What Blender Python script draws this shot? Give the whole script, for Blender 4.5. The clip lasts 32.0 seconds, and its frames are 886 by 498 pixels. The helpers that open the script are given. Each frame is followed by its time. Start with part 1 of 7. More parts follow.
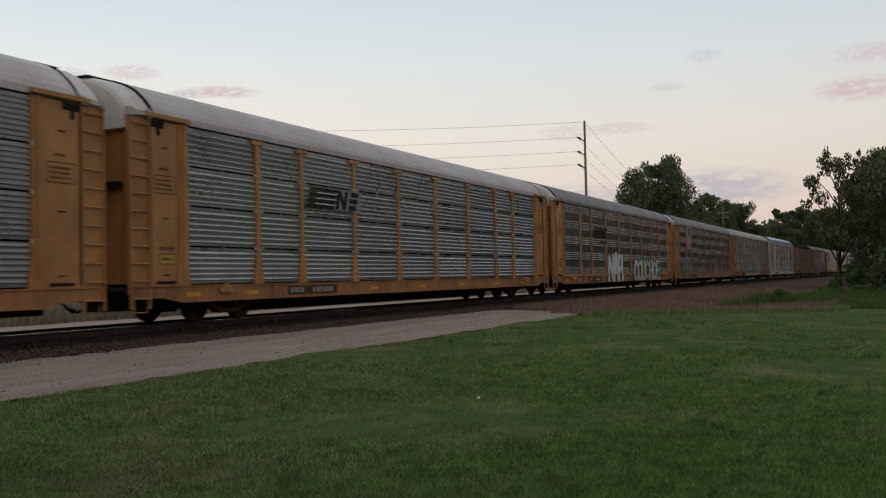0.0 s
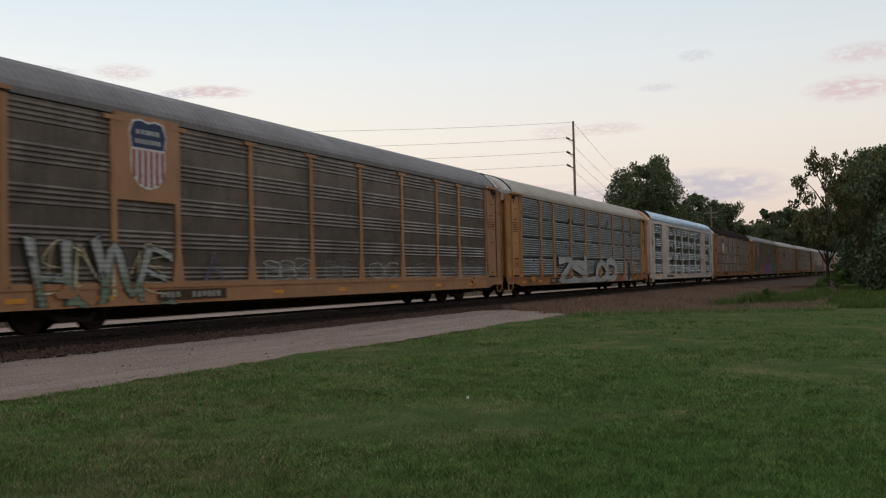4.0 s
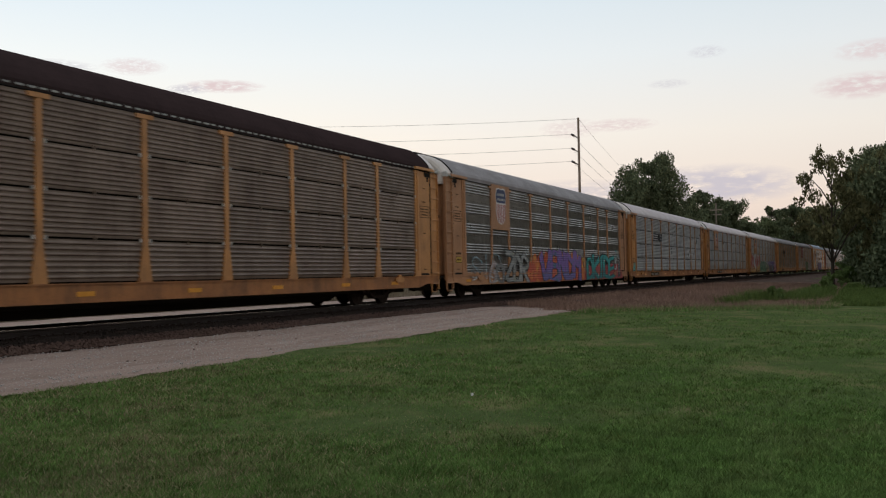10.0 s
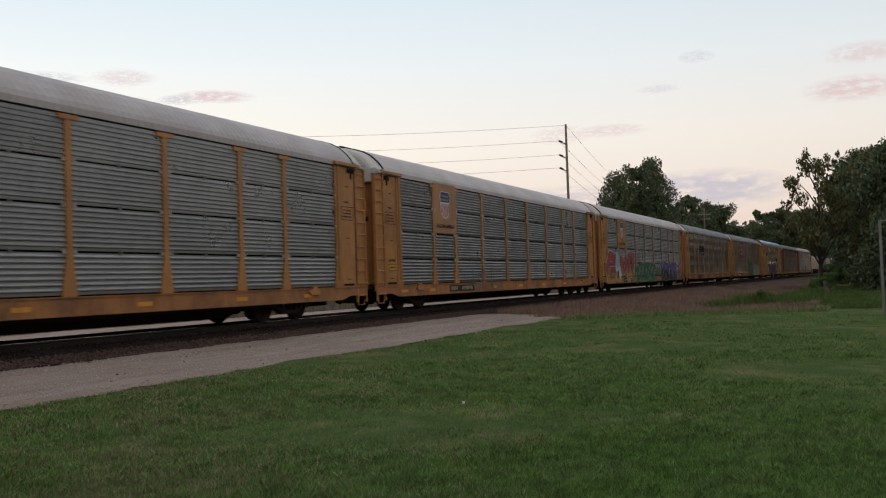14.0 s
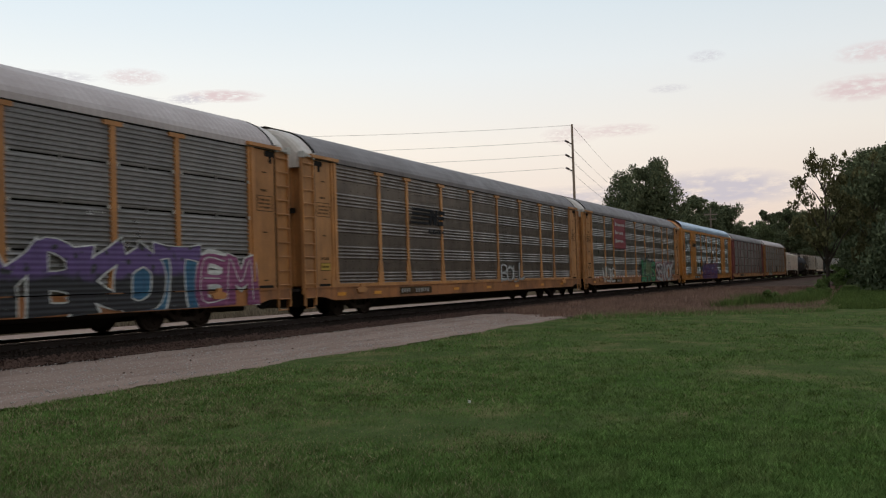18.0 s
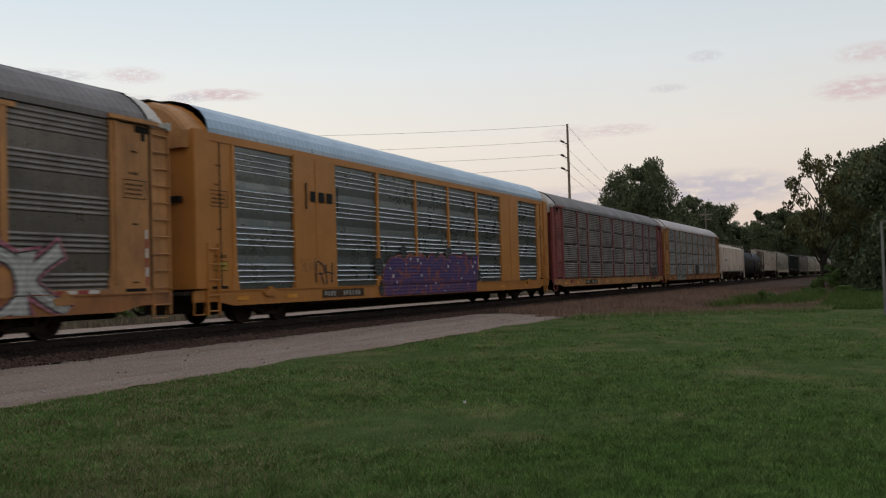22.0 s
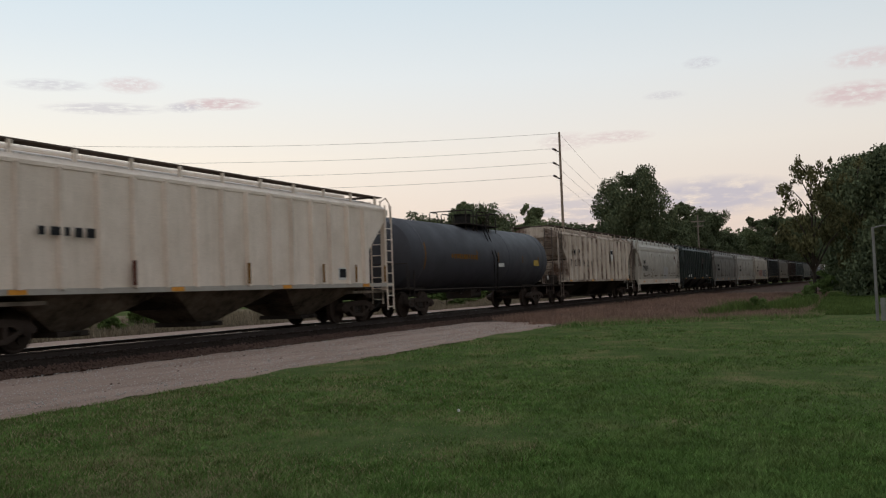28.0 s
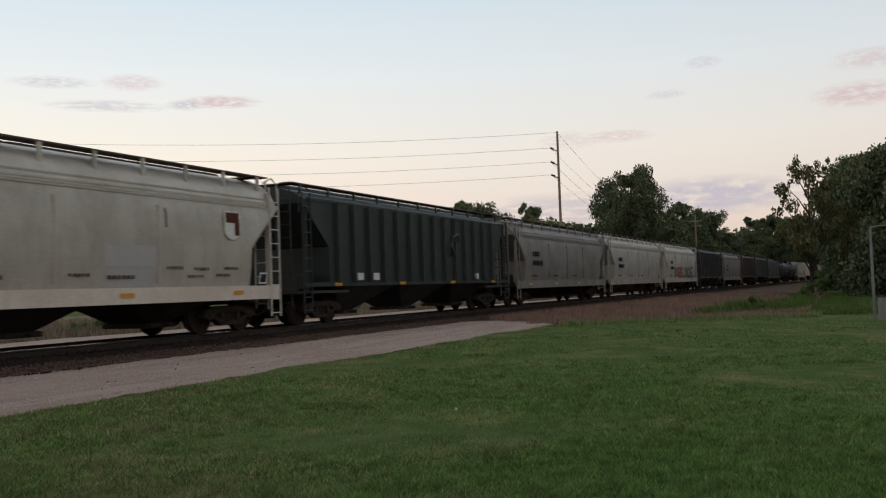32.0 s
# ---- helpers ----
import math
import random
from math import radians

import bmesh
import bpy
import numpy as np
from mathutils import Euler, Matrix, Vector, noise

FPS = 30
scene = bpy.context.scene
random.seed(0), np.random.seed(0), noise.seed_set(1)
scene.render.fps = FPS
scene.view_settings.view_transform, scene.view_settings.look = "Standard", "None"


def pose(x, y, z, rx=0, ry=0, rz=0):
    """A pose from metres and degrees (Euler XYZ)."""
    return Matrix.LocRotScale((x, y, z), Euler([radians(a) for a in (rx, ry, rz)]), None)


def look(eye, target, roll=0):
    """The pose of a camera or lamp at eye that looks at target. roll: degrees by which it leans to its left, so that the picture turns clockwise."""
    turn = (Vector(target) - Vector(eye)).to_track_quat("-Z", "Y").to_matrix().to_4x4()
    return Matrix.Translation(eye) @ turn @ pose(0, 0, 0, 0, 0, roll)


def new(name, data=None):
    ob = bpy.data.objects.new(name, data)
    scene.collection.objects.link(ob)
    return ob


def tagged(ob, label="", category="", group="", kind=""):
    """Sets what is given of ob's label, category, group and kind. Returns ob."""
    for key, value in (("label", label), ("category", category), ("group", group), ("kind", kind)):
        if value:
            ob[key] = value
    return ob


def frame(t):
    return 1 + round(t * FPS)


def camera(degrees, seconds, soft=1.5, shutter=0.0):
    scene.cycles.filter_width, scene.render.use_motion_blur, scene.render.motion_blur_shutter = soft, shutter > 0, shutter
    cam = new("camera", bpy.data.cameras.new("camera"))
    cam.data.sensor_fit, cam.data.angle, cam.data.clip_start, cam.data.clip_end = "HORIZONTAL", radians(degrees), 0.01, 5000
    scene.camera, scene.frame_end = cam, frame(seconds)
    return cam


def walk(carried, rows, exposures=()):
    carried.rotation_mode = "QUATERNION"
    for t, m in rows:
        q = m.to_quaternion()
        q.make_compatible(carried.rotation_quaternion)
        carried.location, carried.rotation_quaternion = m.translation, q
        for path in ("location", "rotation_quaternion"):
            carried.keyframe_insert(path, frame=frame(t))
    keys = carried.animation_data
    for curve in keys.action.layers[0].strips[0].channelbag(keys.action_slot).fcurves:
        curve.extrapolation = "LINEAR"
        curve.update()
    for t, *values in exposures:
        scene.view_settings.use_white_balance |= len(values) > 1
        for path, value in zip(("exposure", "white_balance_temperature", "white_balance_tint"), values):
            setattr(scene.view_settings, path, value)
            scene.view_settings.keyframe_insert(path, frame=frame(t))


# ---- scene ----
FOV = 49.92
SPEED = 15.486          # train, metres a second towards -x
GAP0 = 15.418            # first coupling at the start
TRACK_Y, BEND = 16.194, -8.8e-5
RAIL_Z, EYE = 0.657, 1.6
PI = math.pi

cam = camera(FOV, 32.0, soft=1.2, shutter=0.22)
PATH = [
    (0, -0.010, -0.013, 1.597, 24.73, 1.75, 1.20), (0.5, -0.009, -0.007, 1.601, 24.58, 1.46, 1.53), (1, -0.002, -0.010, 1.596, 24.42, 1.38, 1.73),
    (1.5, -0.009, -0.016, 1.596, 24.43, 1.49, 1.55), (2, -0.021, -0.014, 1.608, 24.40, 1.78, 1.35), (2.5, -0.008, -0.009, 1.599, 24.32, 1.97, 1.53),
    (3, -0.009, -0.016, 1.591, 24.58, 1.92, 1.52), (3.5, -0.000, -0.007, 1.599, 24.32, 1.81, 1.30), (4, 0.003, -0.007, 1.593, 24.08, 1.76, 1.31),
    (4.5, 0.003, -0.005, 1.596, 23.91, 1.81, 1.42), (6.5, -0.004, -0.006, 1.598, 24.19, 1.78, 1.38), (7, -0.008, -0.010, 1.599, 24.16, 1.59, 1.35),
    (7.5, -0.004, -0.003, 1.598, 24.32, 1.60, 1.21), (8, -0.008, -0.009, 1.605, 24.23, 1.80, 1.08), (8.5, -0.001, -0.003, 1.599, 23.99, 1.78, 0.98),
    (9, -0.008, -0.000, 1.603, 24.17, 1.65, 1.03), (9.5, -0.006, 0.003, 1.604, 24.22, 1.50, 1.03), (10, 0.005, 0.003, 1.599, 24.33, 1.53, 1.07),
    (10.5, -0.005, -0.004, 1.601, 24.27, 1.50, 1.18), (11, -0.006, -0.008, 1.601, 24.19, 1.43, 1.24), (11.5, 0.006, -0.003, 1.599, 23.94, 1.41, 1.13),
    (12, 0.007, 0.003, 1.599, 23.79, 1.68, 1.45), (12.5, 0.001, -0.001, 1.605, 23.91, 1.82, 1.72), (13, -0.005, -0.006, 1.607, 23.66, 1.96, 1.69),
    (13.5, 0.002, -0.005, 1.605, 23.76, 2.06, 1.75), (14, -0.003, -0.005, 1.607, 23.73, 1.99, 1.87), (14.5, 0.022, 0.011, 1.593, 23.73, 2.04, 1.95),
    (16.5, 0.008, 0.006, 1.594, 24.08, 1.53, 1.95), (17, -0.004, -0.004, 1.603, 23.96, 1.69, 1.84), (17.5, -0.006, 0.000, 1.598, 23.98, 1.83, 1.83),
    (18, -0.003, -0.001, 1.596, 24.08, 2.00, 1.78), (18.5, -0.009, -0.006, 1.601, 24.12, 2.07, 1.68), (19, -0.008, -0.000, 1.597, 24.03, 2.08, 1.63),
    (19.5, -0.009, -0.005, 1.598, 23.96, 1.93, 1.78), (20, -0.006, -0.001, 1.600, 24.09, 1.91, 1.89), (20.5, 0.007, 0.005, 1.598, 23.97, 1.91, 1.81),
    (21, 0.009, 0.010, 1.600, 24.04, 2.05, 1.59), (21.5, 0.017, 0.007, 1.595, 24.05, 2.03, 1.68), (22, 0.003, 0.005, 1.603, 23.79, 1.97, 1.71),
    (22.5, -0.001, 0.003, 1.605, 23.70, 1.87, 1.68), (23, 0.008, 0.001, 1.602, 23.60, 1.77, 1.70), (23.5, 0.009, 0.004, 1.601, 23.48, 1.92, 1.69),
    (24, 0.012, 0.012, 1.597, 23.49, 2.03, 1.72), (24.5, 0.003, 0.000, 1.601, 23.60, 2.04, 1.64), (25, 0.010, 0.009, 1.598, 23.62, 2.21, 1.91),
    (25.5, 0.008, -0.002, 1.603, 23.47, 2.27, 2.17), (26, 0.019, 0.008, 1.595, 23.33, 2.15, 2.31), (26.5, 0.025, 0.005, 1.597, 23.33, 2.14, 2.22),
    (28.5, -0.014, -0.000, 1.602, 23.34, 2.56, 2.06), (29, -0.016, -0.001, 1.598, 23.25, 2.56, 1.96), (29.5, -0.015, 0.001, 1.599, 23.55, 2.61, 1.75),
    (30, -0.008, 0.003, 1.598, 23.79, 2.97, 1.72), (30.5, 0.008, 0.012, 1.599, 23.42, 2.75, 1.69), (31, -0.007, 0.008, 1.605, 23.35, 2.56, 1.61),
    (31.5, -0.008, 0.006, 1.599, 23.32, 2.51, 1.79), (32, 0.008, 0.008, 1.594, 23.24, 2.41, 1.98),
]
EXPOSURES = [(0.0, -0.03), (2.0, 0.08), (3.0, 0.28), (4.0, 0.12), (9.0, 0.18), (13.0, 0.2), (17.0, 0.17), (18.0, 0.17), (19.0, 0.3), (20.0, 0.03), (21.0, 0.06), (22.0, 0.02), (22.5, 0.12), (23.0, 0.12), (24.0, 0.14), (25.0, 0.2), (26.0, 0.05), (27.5, 0.08), (32.0, 0.08)]
walk(cam, [(t, pose(x, y, z, 90 + p, r, yaw - 90)) for t, x, y, z, yaw, p, r in PATH], EXPOSURES)


def track_y(x):
    return TRACK_Y + BEND * x * abs(x)


# ---- world: the clear sky after sunset ----
def build_world():
    w = bpy.data.worlds.new("dusk_sky")
    scene.world = w
    w.use_nodes = True
    nt = w.node_tree
    n, l = nt.nodes, nt.links
    n.clear()
    out = n.new("ShaderNodeOutputWorld")
    bg = n.new("ShaderNodeBackground")
    tc = n.new("ShaderNodeTexCoord")
    sep = n.new("ShaderNodeSeparateXYZ")
    ramp = n.new("ShaderNodeValToRGB")
    sky = n.new("ShaderNodeTexSky")
    sky.sky_type, sky.sun_disc = "NISHITA", False
    sky.sun_elevation, sky.sun_rotation = radians(1.0), radians(200)
    sky.altitude, sky.dust_density = 200, 2.0
    l.new(tc.outputs["Generated"], sep.inputs[0])
    l.new(sep.outputs["Z"], ramp.inputs[0])
    e = ramp.color_ramp.elements
    stops = [(0.0, (0.66, 0.53, 0.49)), (0.06, (0.79, 0.66, 0.585)), (0.14, (0.825, 0.765, 0.705)),
             (0.22, (0.74, 0.772, 0.79)), (0.33, (0.58, 0.69, 0.77)), (0.5, (0.64, 0.73, 0.81)), (1.0, (0.82, 0.87, 0.94))]
    e[0].position, e[0].color = stops[0][0], (*stops[0][1], 1)
    e[1].position, e[1].color = stops[-1][0], (*stops[-1][1], 1)
    for pos, col in stops[1:-1]:
        el = e.new(pos)
        el.color = (*col, 1)
    mix = n.new("ShaderNodeMix")
    mix.data_type, mix.blend_type = "RGBA", "ADD"
    mix.inputs[0].default_value = 0.04
    l.new(ramp.outputs[0], mix.inputs[6])
    l.new(sky.outputs[0], mix.inputs[7])
    dot = n.new("ShaderNodeVectorMath")
    dot.operation = "DOT_PRODUCT"
    dot.inputs[1].default_value = (0.10, 0.19, 0.0)
    l.new(tc.outputs["Generated"], dot.inputs[0])
    glow = n.new("ShaderNodeMath")
    glow.operation = "ADD"
    glow.inputs[1].default_value = 0.80
    l.new(dot.outputs["Value"], glow.inputs[0])
    side, low, both = (n.new("ShaderNodeMath") for _ in range(3))
    side.operation, side.use_clamp = "MULTIPLY_ADD", True
    side.inputs[1].default_value, side.inputs[2].default_value = 2.4, -0.85
    low.operation, low.use_clamp = "MULTIPLY_ADD", True
    low.inputs[1].default_value, low.inputs[2].default_value = -4.0, 1.05
    both.operation = "MULTIPLY"
    l.new(sep.outputs["Y"], side.inputs[0])
    l.new(sep.outputs["Z"], low.inputs[0])
    l.new(side.outputs[0], both.inputs[0])
    l.new(low.outputs[0], both.inputs[1])
    warm = n.new("ShaderNodeMix")
    warm.data_type, warm.blend_type = "RGBA", "MULTIPLY"
    warm.inputs[7].default_value = (1.16, 1.10, 0.97, 1)
    l.new(both.outputs[0], warm.inputs[0])
    l.new(mix.outputs[2], warm.inputs[6])
    l.new(warm.outputs[2], bg.inputs[0])
    l.new(glow.outputs[0], bg.inputs[1])
    l.new(bg.outputs[0], out.inputs[0])


build_world()
sun = new("sun", bpy.data.lights.new("sun", "SUN"))
sun.data.energy, sun.data.angle, sun.data.color = 0.25, radians(40), (1.0, 0.86, 0.74)
sun.matrix_world = look((-60, -80, 50), (20, 15, 0))


# ---- materials ----
def node_material(name, rough=0.8, metal=0.0):
    m = bpy.data.materials.new(name)
    m.use_nodes = True
    nt = m.node_tree
    b = nt.nodes["Principled BSDF"]
    b.inputs["Roughness"].default_value, b.inputs["Metallic"].default_value = rough, metal
    b.inputs["Specular IOR Level"].default_value = 0.5 if rough < 0.7 else 0.0
    return m, nt, b


def coords(nt, scale, shift=True):
    """Object coordinates, scaled, moved by the object's own random number."""
    tc, mp = nt.nodes.new("ShaderNodeTexCoord"), nt.nodes.new("ShaderNodeMapping")
    mp.inputs["Scale"].default_value = scale
    nt.links.new(tc.outputs["Object"], mp.inputs[0])
    if shift:
        oi, mul = nt.nodes.new("ShaderNodeObjectInfo"), nt.nodes.new("ShaderNodeMath")
        mul.operation = "MULTIPLY"
        mul.inputs[1].default_value = 137.0
        nt.links.new(oi.outputs["Random"], mul.inputs[0])
        nt.links.new(mul.outputs[0], mp.inputs["Location"])
    return mp.outputs[0]


def noise_of(nt, vec, scale, detail=4.0, rough=0.6):
    t = nt.nodes.new("ShaderNodeTexNoise")
    t.inputs["Scale"].default_value, t.inputs["Detail"].default_value, t.inputs["Roughness"].default_value = scale, detail, rough
    nt.links.new(vec, t.inputs["Vector"])
    return t.outputs["Fac"]


def ramp_of(nt, fac, stops):
    r = nt.nodes.new("ShaderNodeValToRGB")
    e = r.color_ramp.elements
    e[0].position, e[0].color = stops[0][0], (*stops[0][1], 1)
    e[1].position, e[1].color = stops[-1][0], (*stops[-1][1], 1)
    for p, c in stops[1:-1]:
        e.new(p).color = (*c, 1)
    nt.links.new(fac, r.inputs[0])
    return r.outputs[0]


def mix_of(nt, fac, a, b, mode="MIX"):
    m = nt.nodes.new("ShaderNodeMix")
    m.data_type, m.blend_type = "RGBA", mode
    for sock, v in ((m.inputs[0], fac), (m.inputs[6], a), (m.inputs[7], b)):
        if isinstance(v, (int, float)):
            sock.default_value = v
        elif isinstance(v, tuple):
            sock.default_value = (*v, 1)
        else:
            nt.links.new(v, sock)
    return m.outputs[2]


def bump_of(nt, b, height, strength=0.3, dist=0.02):
    bp = nt.nodes.new("ShaderNodeBump")
    bp.inputs["Strength"].default_value, bp.inputs["Distance"].default_value = strength, dist
    nt.links.new(height, bp.inputs["Height"])
    nt.links.new(bp.outputs[0], b.inputs["Normal"])


def gray(v):
    return (v, v, v)


def weathered(name, base, grime=(0.05, 0.042, 0.035), amount=0.45, rough=0.6, metal=0.0, streak=True, lo=0.38, hi=0.75):
    """Painted or bare metal with blotches, vertical streaks and a slight tone of its own on each piece."""
    m, nt, b = node_material(name, rough, metal)
    blot = noise_of(nt, coords(nt, (1, 1, 1)), 0.9, 6, 0.65)
    fac = ramp_of(nt, blot, [(lo, gray(0.0)), (hi, gray(1.0))])
    if streak:
        st = noise_of(nt, coords(nt, (5, 5, 0.35)), 1.6, 5, 0.7)
        st = ramp_of(nt, st, [(0.42, gray(0.0)), (0.78, gray(1.0))])
        fac = mix_of(nt, 0.5, fac, st, "ADD")
    sc = nt.nodes.new("ShaderNodeMath")
    sc.operation = "MULTIPLY"
    sc.use_clamp = True
    sc.inputs[1].default_value = amount
    nt.links.new(fac, sc.inputs[0])
    tone = nt.nodes.new("ShaderNodeObjectInfo")
    tn = ramp_of(nt, tone.outputs["Random"], [(0.0, gray(0.86)), (1.0, gray(1.08))])
    col = mix_of(nt, sc.outputs[0], base, grime)
    fine = noise_of(nt, coords(nt, (1, 1, 1)), 28, 3)
    fr = ramp_of(nt, fine, [(0.3, gray(0.88)), (0.7, gray(1.1))])
    col = mix_of(nt, 1.0, mix_of(nt, 1.0, col, tn, "MULTIPLY"), fr, "MULTIPLY")
    nt.links.new(col, b.inputs["Base Color"])
    rr = ramp_of(nt, blot, [(0.3, gray(max(0.05, rough - 0.12))), (0.8, gray(min(1, rough + 0.2)))])
    nt.links.new(rr, b.inputs["Roughness"])
    if metal < 0.5:
        bump_of(nt, b, fine, 0.12, 0.004)
    return m


def plain(name, base, rough=0.6, metal=0.0):
    m, nt, b = node_material(name, rough, metal)
    f = noise_of(nt, coords(nt, (1, 1, 1)), 9, 5)
    c = ramp_of(nt, f, [(0.3, tuple(v * 0.8 for v in base)), (0.7, tuple(min(1, v * 1.12) for v in base))])
    nt.links.new(c, b.inputs["Base Color"])
    return m


def ground_material(name, stops, scale, fine_scale, fine=0.35, rough=0.95, bump=0.4, dist=0.03, stretch=(1, 1, 1)):
    m, nt, b = node_material(name, rough)
    vec = coords(nt, (1, 1, 1), False)
    a = noise_of(nt, coords(nt, stretch, False), scale, 6, 0.65)
    f = noise_of(nt, vec, fine_scale, 5, 0.7)
    col = ramp_of(nt, a, stops)
    fr = ramp_of(nt, f, [(0.25, gray(1 - fine)), (0.75, gray(1 + fine))])
    nt.links.new(mix_of(nt, 1.0, col, fr, "MULTIPLY"), b.inputs["Base Color"])
    bump_of(nt, b, f, bump, dist)
    return m


def leaf_material(name, dark, light):
    m, nt, b = node_material(name, 0.75)
    g = nt.nodes.new("ShaderNodeNewGeometry")
    col = ramp_of(nt, g.outputs["Random Per Island"], [(0.0, dark), (1.0, light)])
    big = noise_of(nt, coords(nt, (1, 1, 1)), 0.45, 5)
    bf = ramp_of(nt, big, [(0.3, gray(0.68)), (0.7, gray(1.3))])
    nt.links.new(mix_of(nt, 1.0, col, bf, "MULTIPLY"), b.inputs["Base Color"])
    b.inputs["Specular IOR Level"].default_value = 0.0
    return m


SILLY = weathered("grimy_yellow_sill", (0.40, 0.155, 0.045), (0.07, 0.04, 0.025), 0.75, 0.65)
YELLOW = weathered("yellow_paint", (0.45, 0.19, 0.05), (0.11, 0.055, 0.03), 0.55, 0.55)
YELLOW_B = weathered("bright_yellow_paint", (0.50, 0.225, 0.07), (0.11, 0.058, 0.034), 0.55, 0.55)
ORANGE = weathered("faded_orange_paint", (0.40, 0.19, 0.085), (0.12, 0.065, 0.04), 0.45, 0.6)
RED = weathered("faded_red_paint", (0.26, 0.055, 0.05), (0.07, 0.03, 0.03), 0.5, 0.6)
WHITEP = weathered("white_paint", (0.67, 0.57, 0.505), (0.30, 0.225, 0.18), 0.5, 0.55)
SILVER = weathered("galvanised_sheet", (0.44, 0.44, 0.44), (0.22, 0.217, 0.214), 0.5, 0.33, 0.85, lo=0.3, hi=0.9)
SILVER_DULL = weathered("dull_galvanised_sheet", (0.33, 0.315, 0.305), (0.16, 0.15, 0.145), 0.55, 0.36, 0.75, lo=0.3, hi=0.9)
DARKSHEET = weathered("grimy_sheet", (0.205, 0.18, 0.157), (0.075, 0.059, 0.047), 0.6, 0.36, 0.7)
BROWNSHEET = weathered("brown_grimy_sheet", (0.175, 0.135, 0.108), (0.048, 0.033, 0.025), 0.7, 0.40, 0.6)
RUSTSHEET = weathered("rust_brown_sheet", (0.225, 0.162, 0.124), (0.07, 0.040, 0.027), 0.6, 0.42, 0.5)
GREYSHEET = weathered("grey_sheet", (0.25, 0.23, 0.218), (0.105, 0.093, 0.086), 0.5, 0.36, 0.75, lo=0.3, hi=0.9)
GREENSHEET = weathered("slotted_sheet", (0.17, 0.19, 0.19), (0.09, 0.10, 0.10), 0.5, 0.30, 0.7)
# near-white colour in place of the sky's reflection on the ribs
RIB_GLINT = weathered("bright_slot_rib", (0.92, 0.93, 0.94), (0.7, 0.7, 0.7), 0.2, 0.25, 0.2)
ROOF_WHITE = weathered("white_roof_paint", (0.46, 0.395, 0.385), (0.29, 0.245, 0.235), 0.4, 0.6)
ROOF_GREY = weathered("grey_roof_sheet", (0.165, 0.142, 0.14), (0.10, 0.084, 0.082), 0.5, 0.6)
ROOF_BEIGE = weathered("beige_roof_paint", (0.32, 0.27, 0.21), (0.19, 0.155, 0.12), 0.4, 0.6)
ROOF_BROWN = weathered("rusty_brown_roof", (0.045, 0.03, 0.03), (0.025, 0.018, 0.018), 0.5, 0.7)
ROOF_STEEL = weathered("bright_steel_roof", (0.38, 0.47, 0.58), (0.28, 0.34, 0.42), 0.4, 0.35, 0.4)
DOME = weathered("dirty_white_dome", (0.56, 0.51, 0.47), (0.22, 0.16, 0.11), 0.5, 0.6)
# grime on real parts, and the painted shade inside the ribbed cars
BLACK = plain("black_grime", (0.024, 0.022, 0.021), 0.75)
UNDER = weathered("underframe_grime", (0.042, 0.037, 0.034), (0.06, 0.044, 0.036), 0.5, 0.8)
STEELDK = weathered("brown_cast_steel", (0.06, 0.045, 0.038), (0.025, 0.02, 0.018), 0.5, 0.7, 0.2)
CLIP = plain("pale_clip", (0.42, 0.40, 0.37), 0.6)
INKW = plain("white_stencil", (0.62, 0.60, 0.57), 0.7)
INKK = plain("black_stencil", (0.03, 0.03, 0.032), 0.7)
INKY = plain("yellow_label", (0.42, 0.27, 0.035), 0.6)
PALEINK = plain("faded_white_ink", (0.42, 0.41, 0.39), 0.7)
DIMW = plain("worn_white_stencil", (0.27, 0.26, 0.245), 0.7)
DIMK = plain("worn_dark_stencil", (0.075, 0.05, 0.032), 0.7)
REFL = plain("amber_reflector", (0.62, 0.26, 0.03), 0.35)
BLUEL = plain("navy_label", (0.018, 0.026, 0.08), 0.6)
REDL = plain("red_label", (0.30, 0.045, 0.04), 0.6)
CRIMSON = plain("faded_crimson_paint", (0.19, 0.026, 0.033), 0.65)
CHALK = plain("chalky_scratch", (0.36, 0.35, 0.33), 0.8)


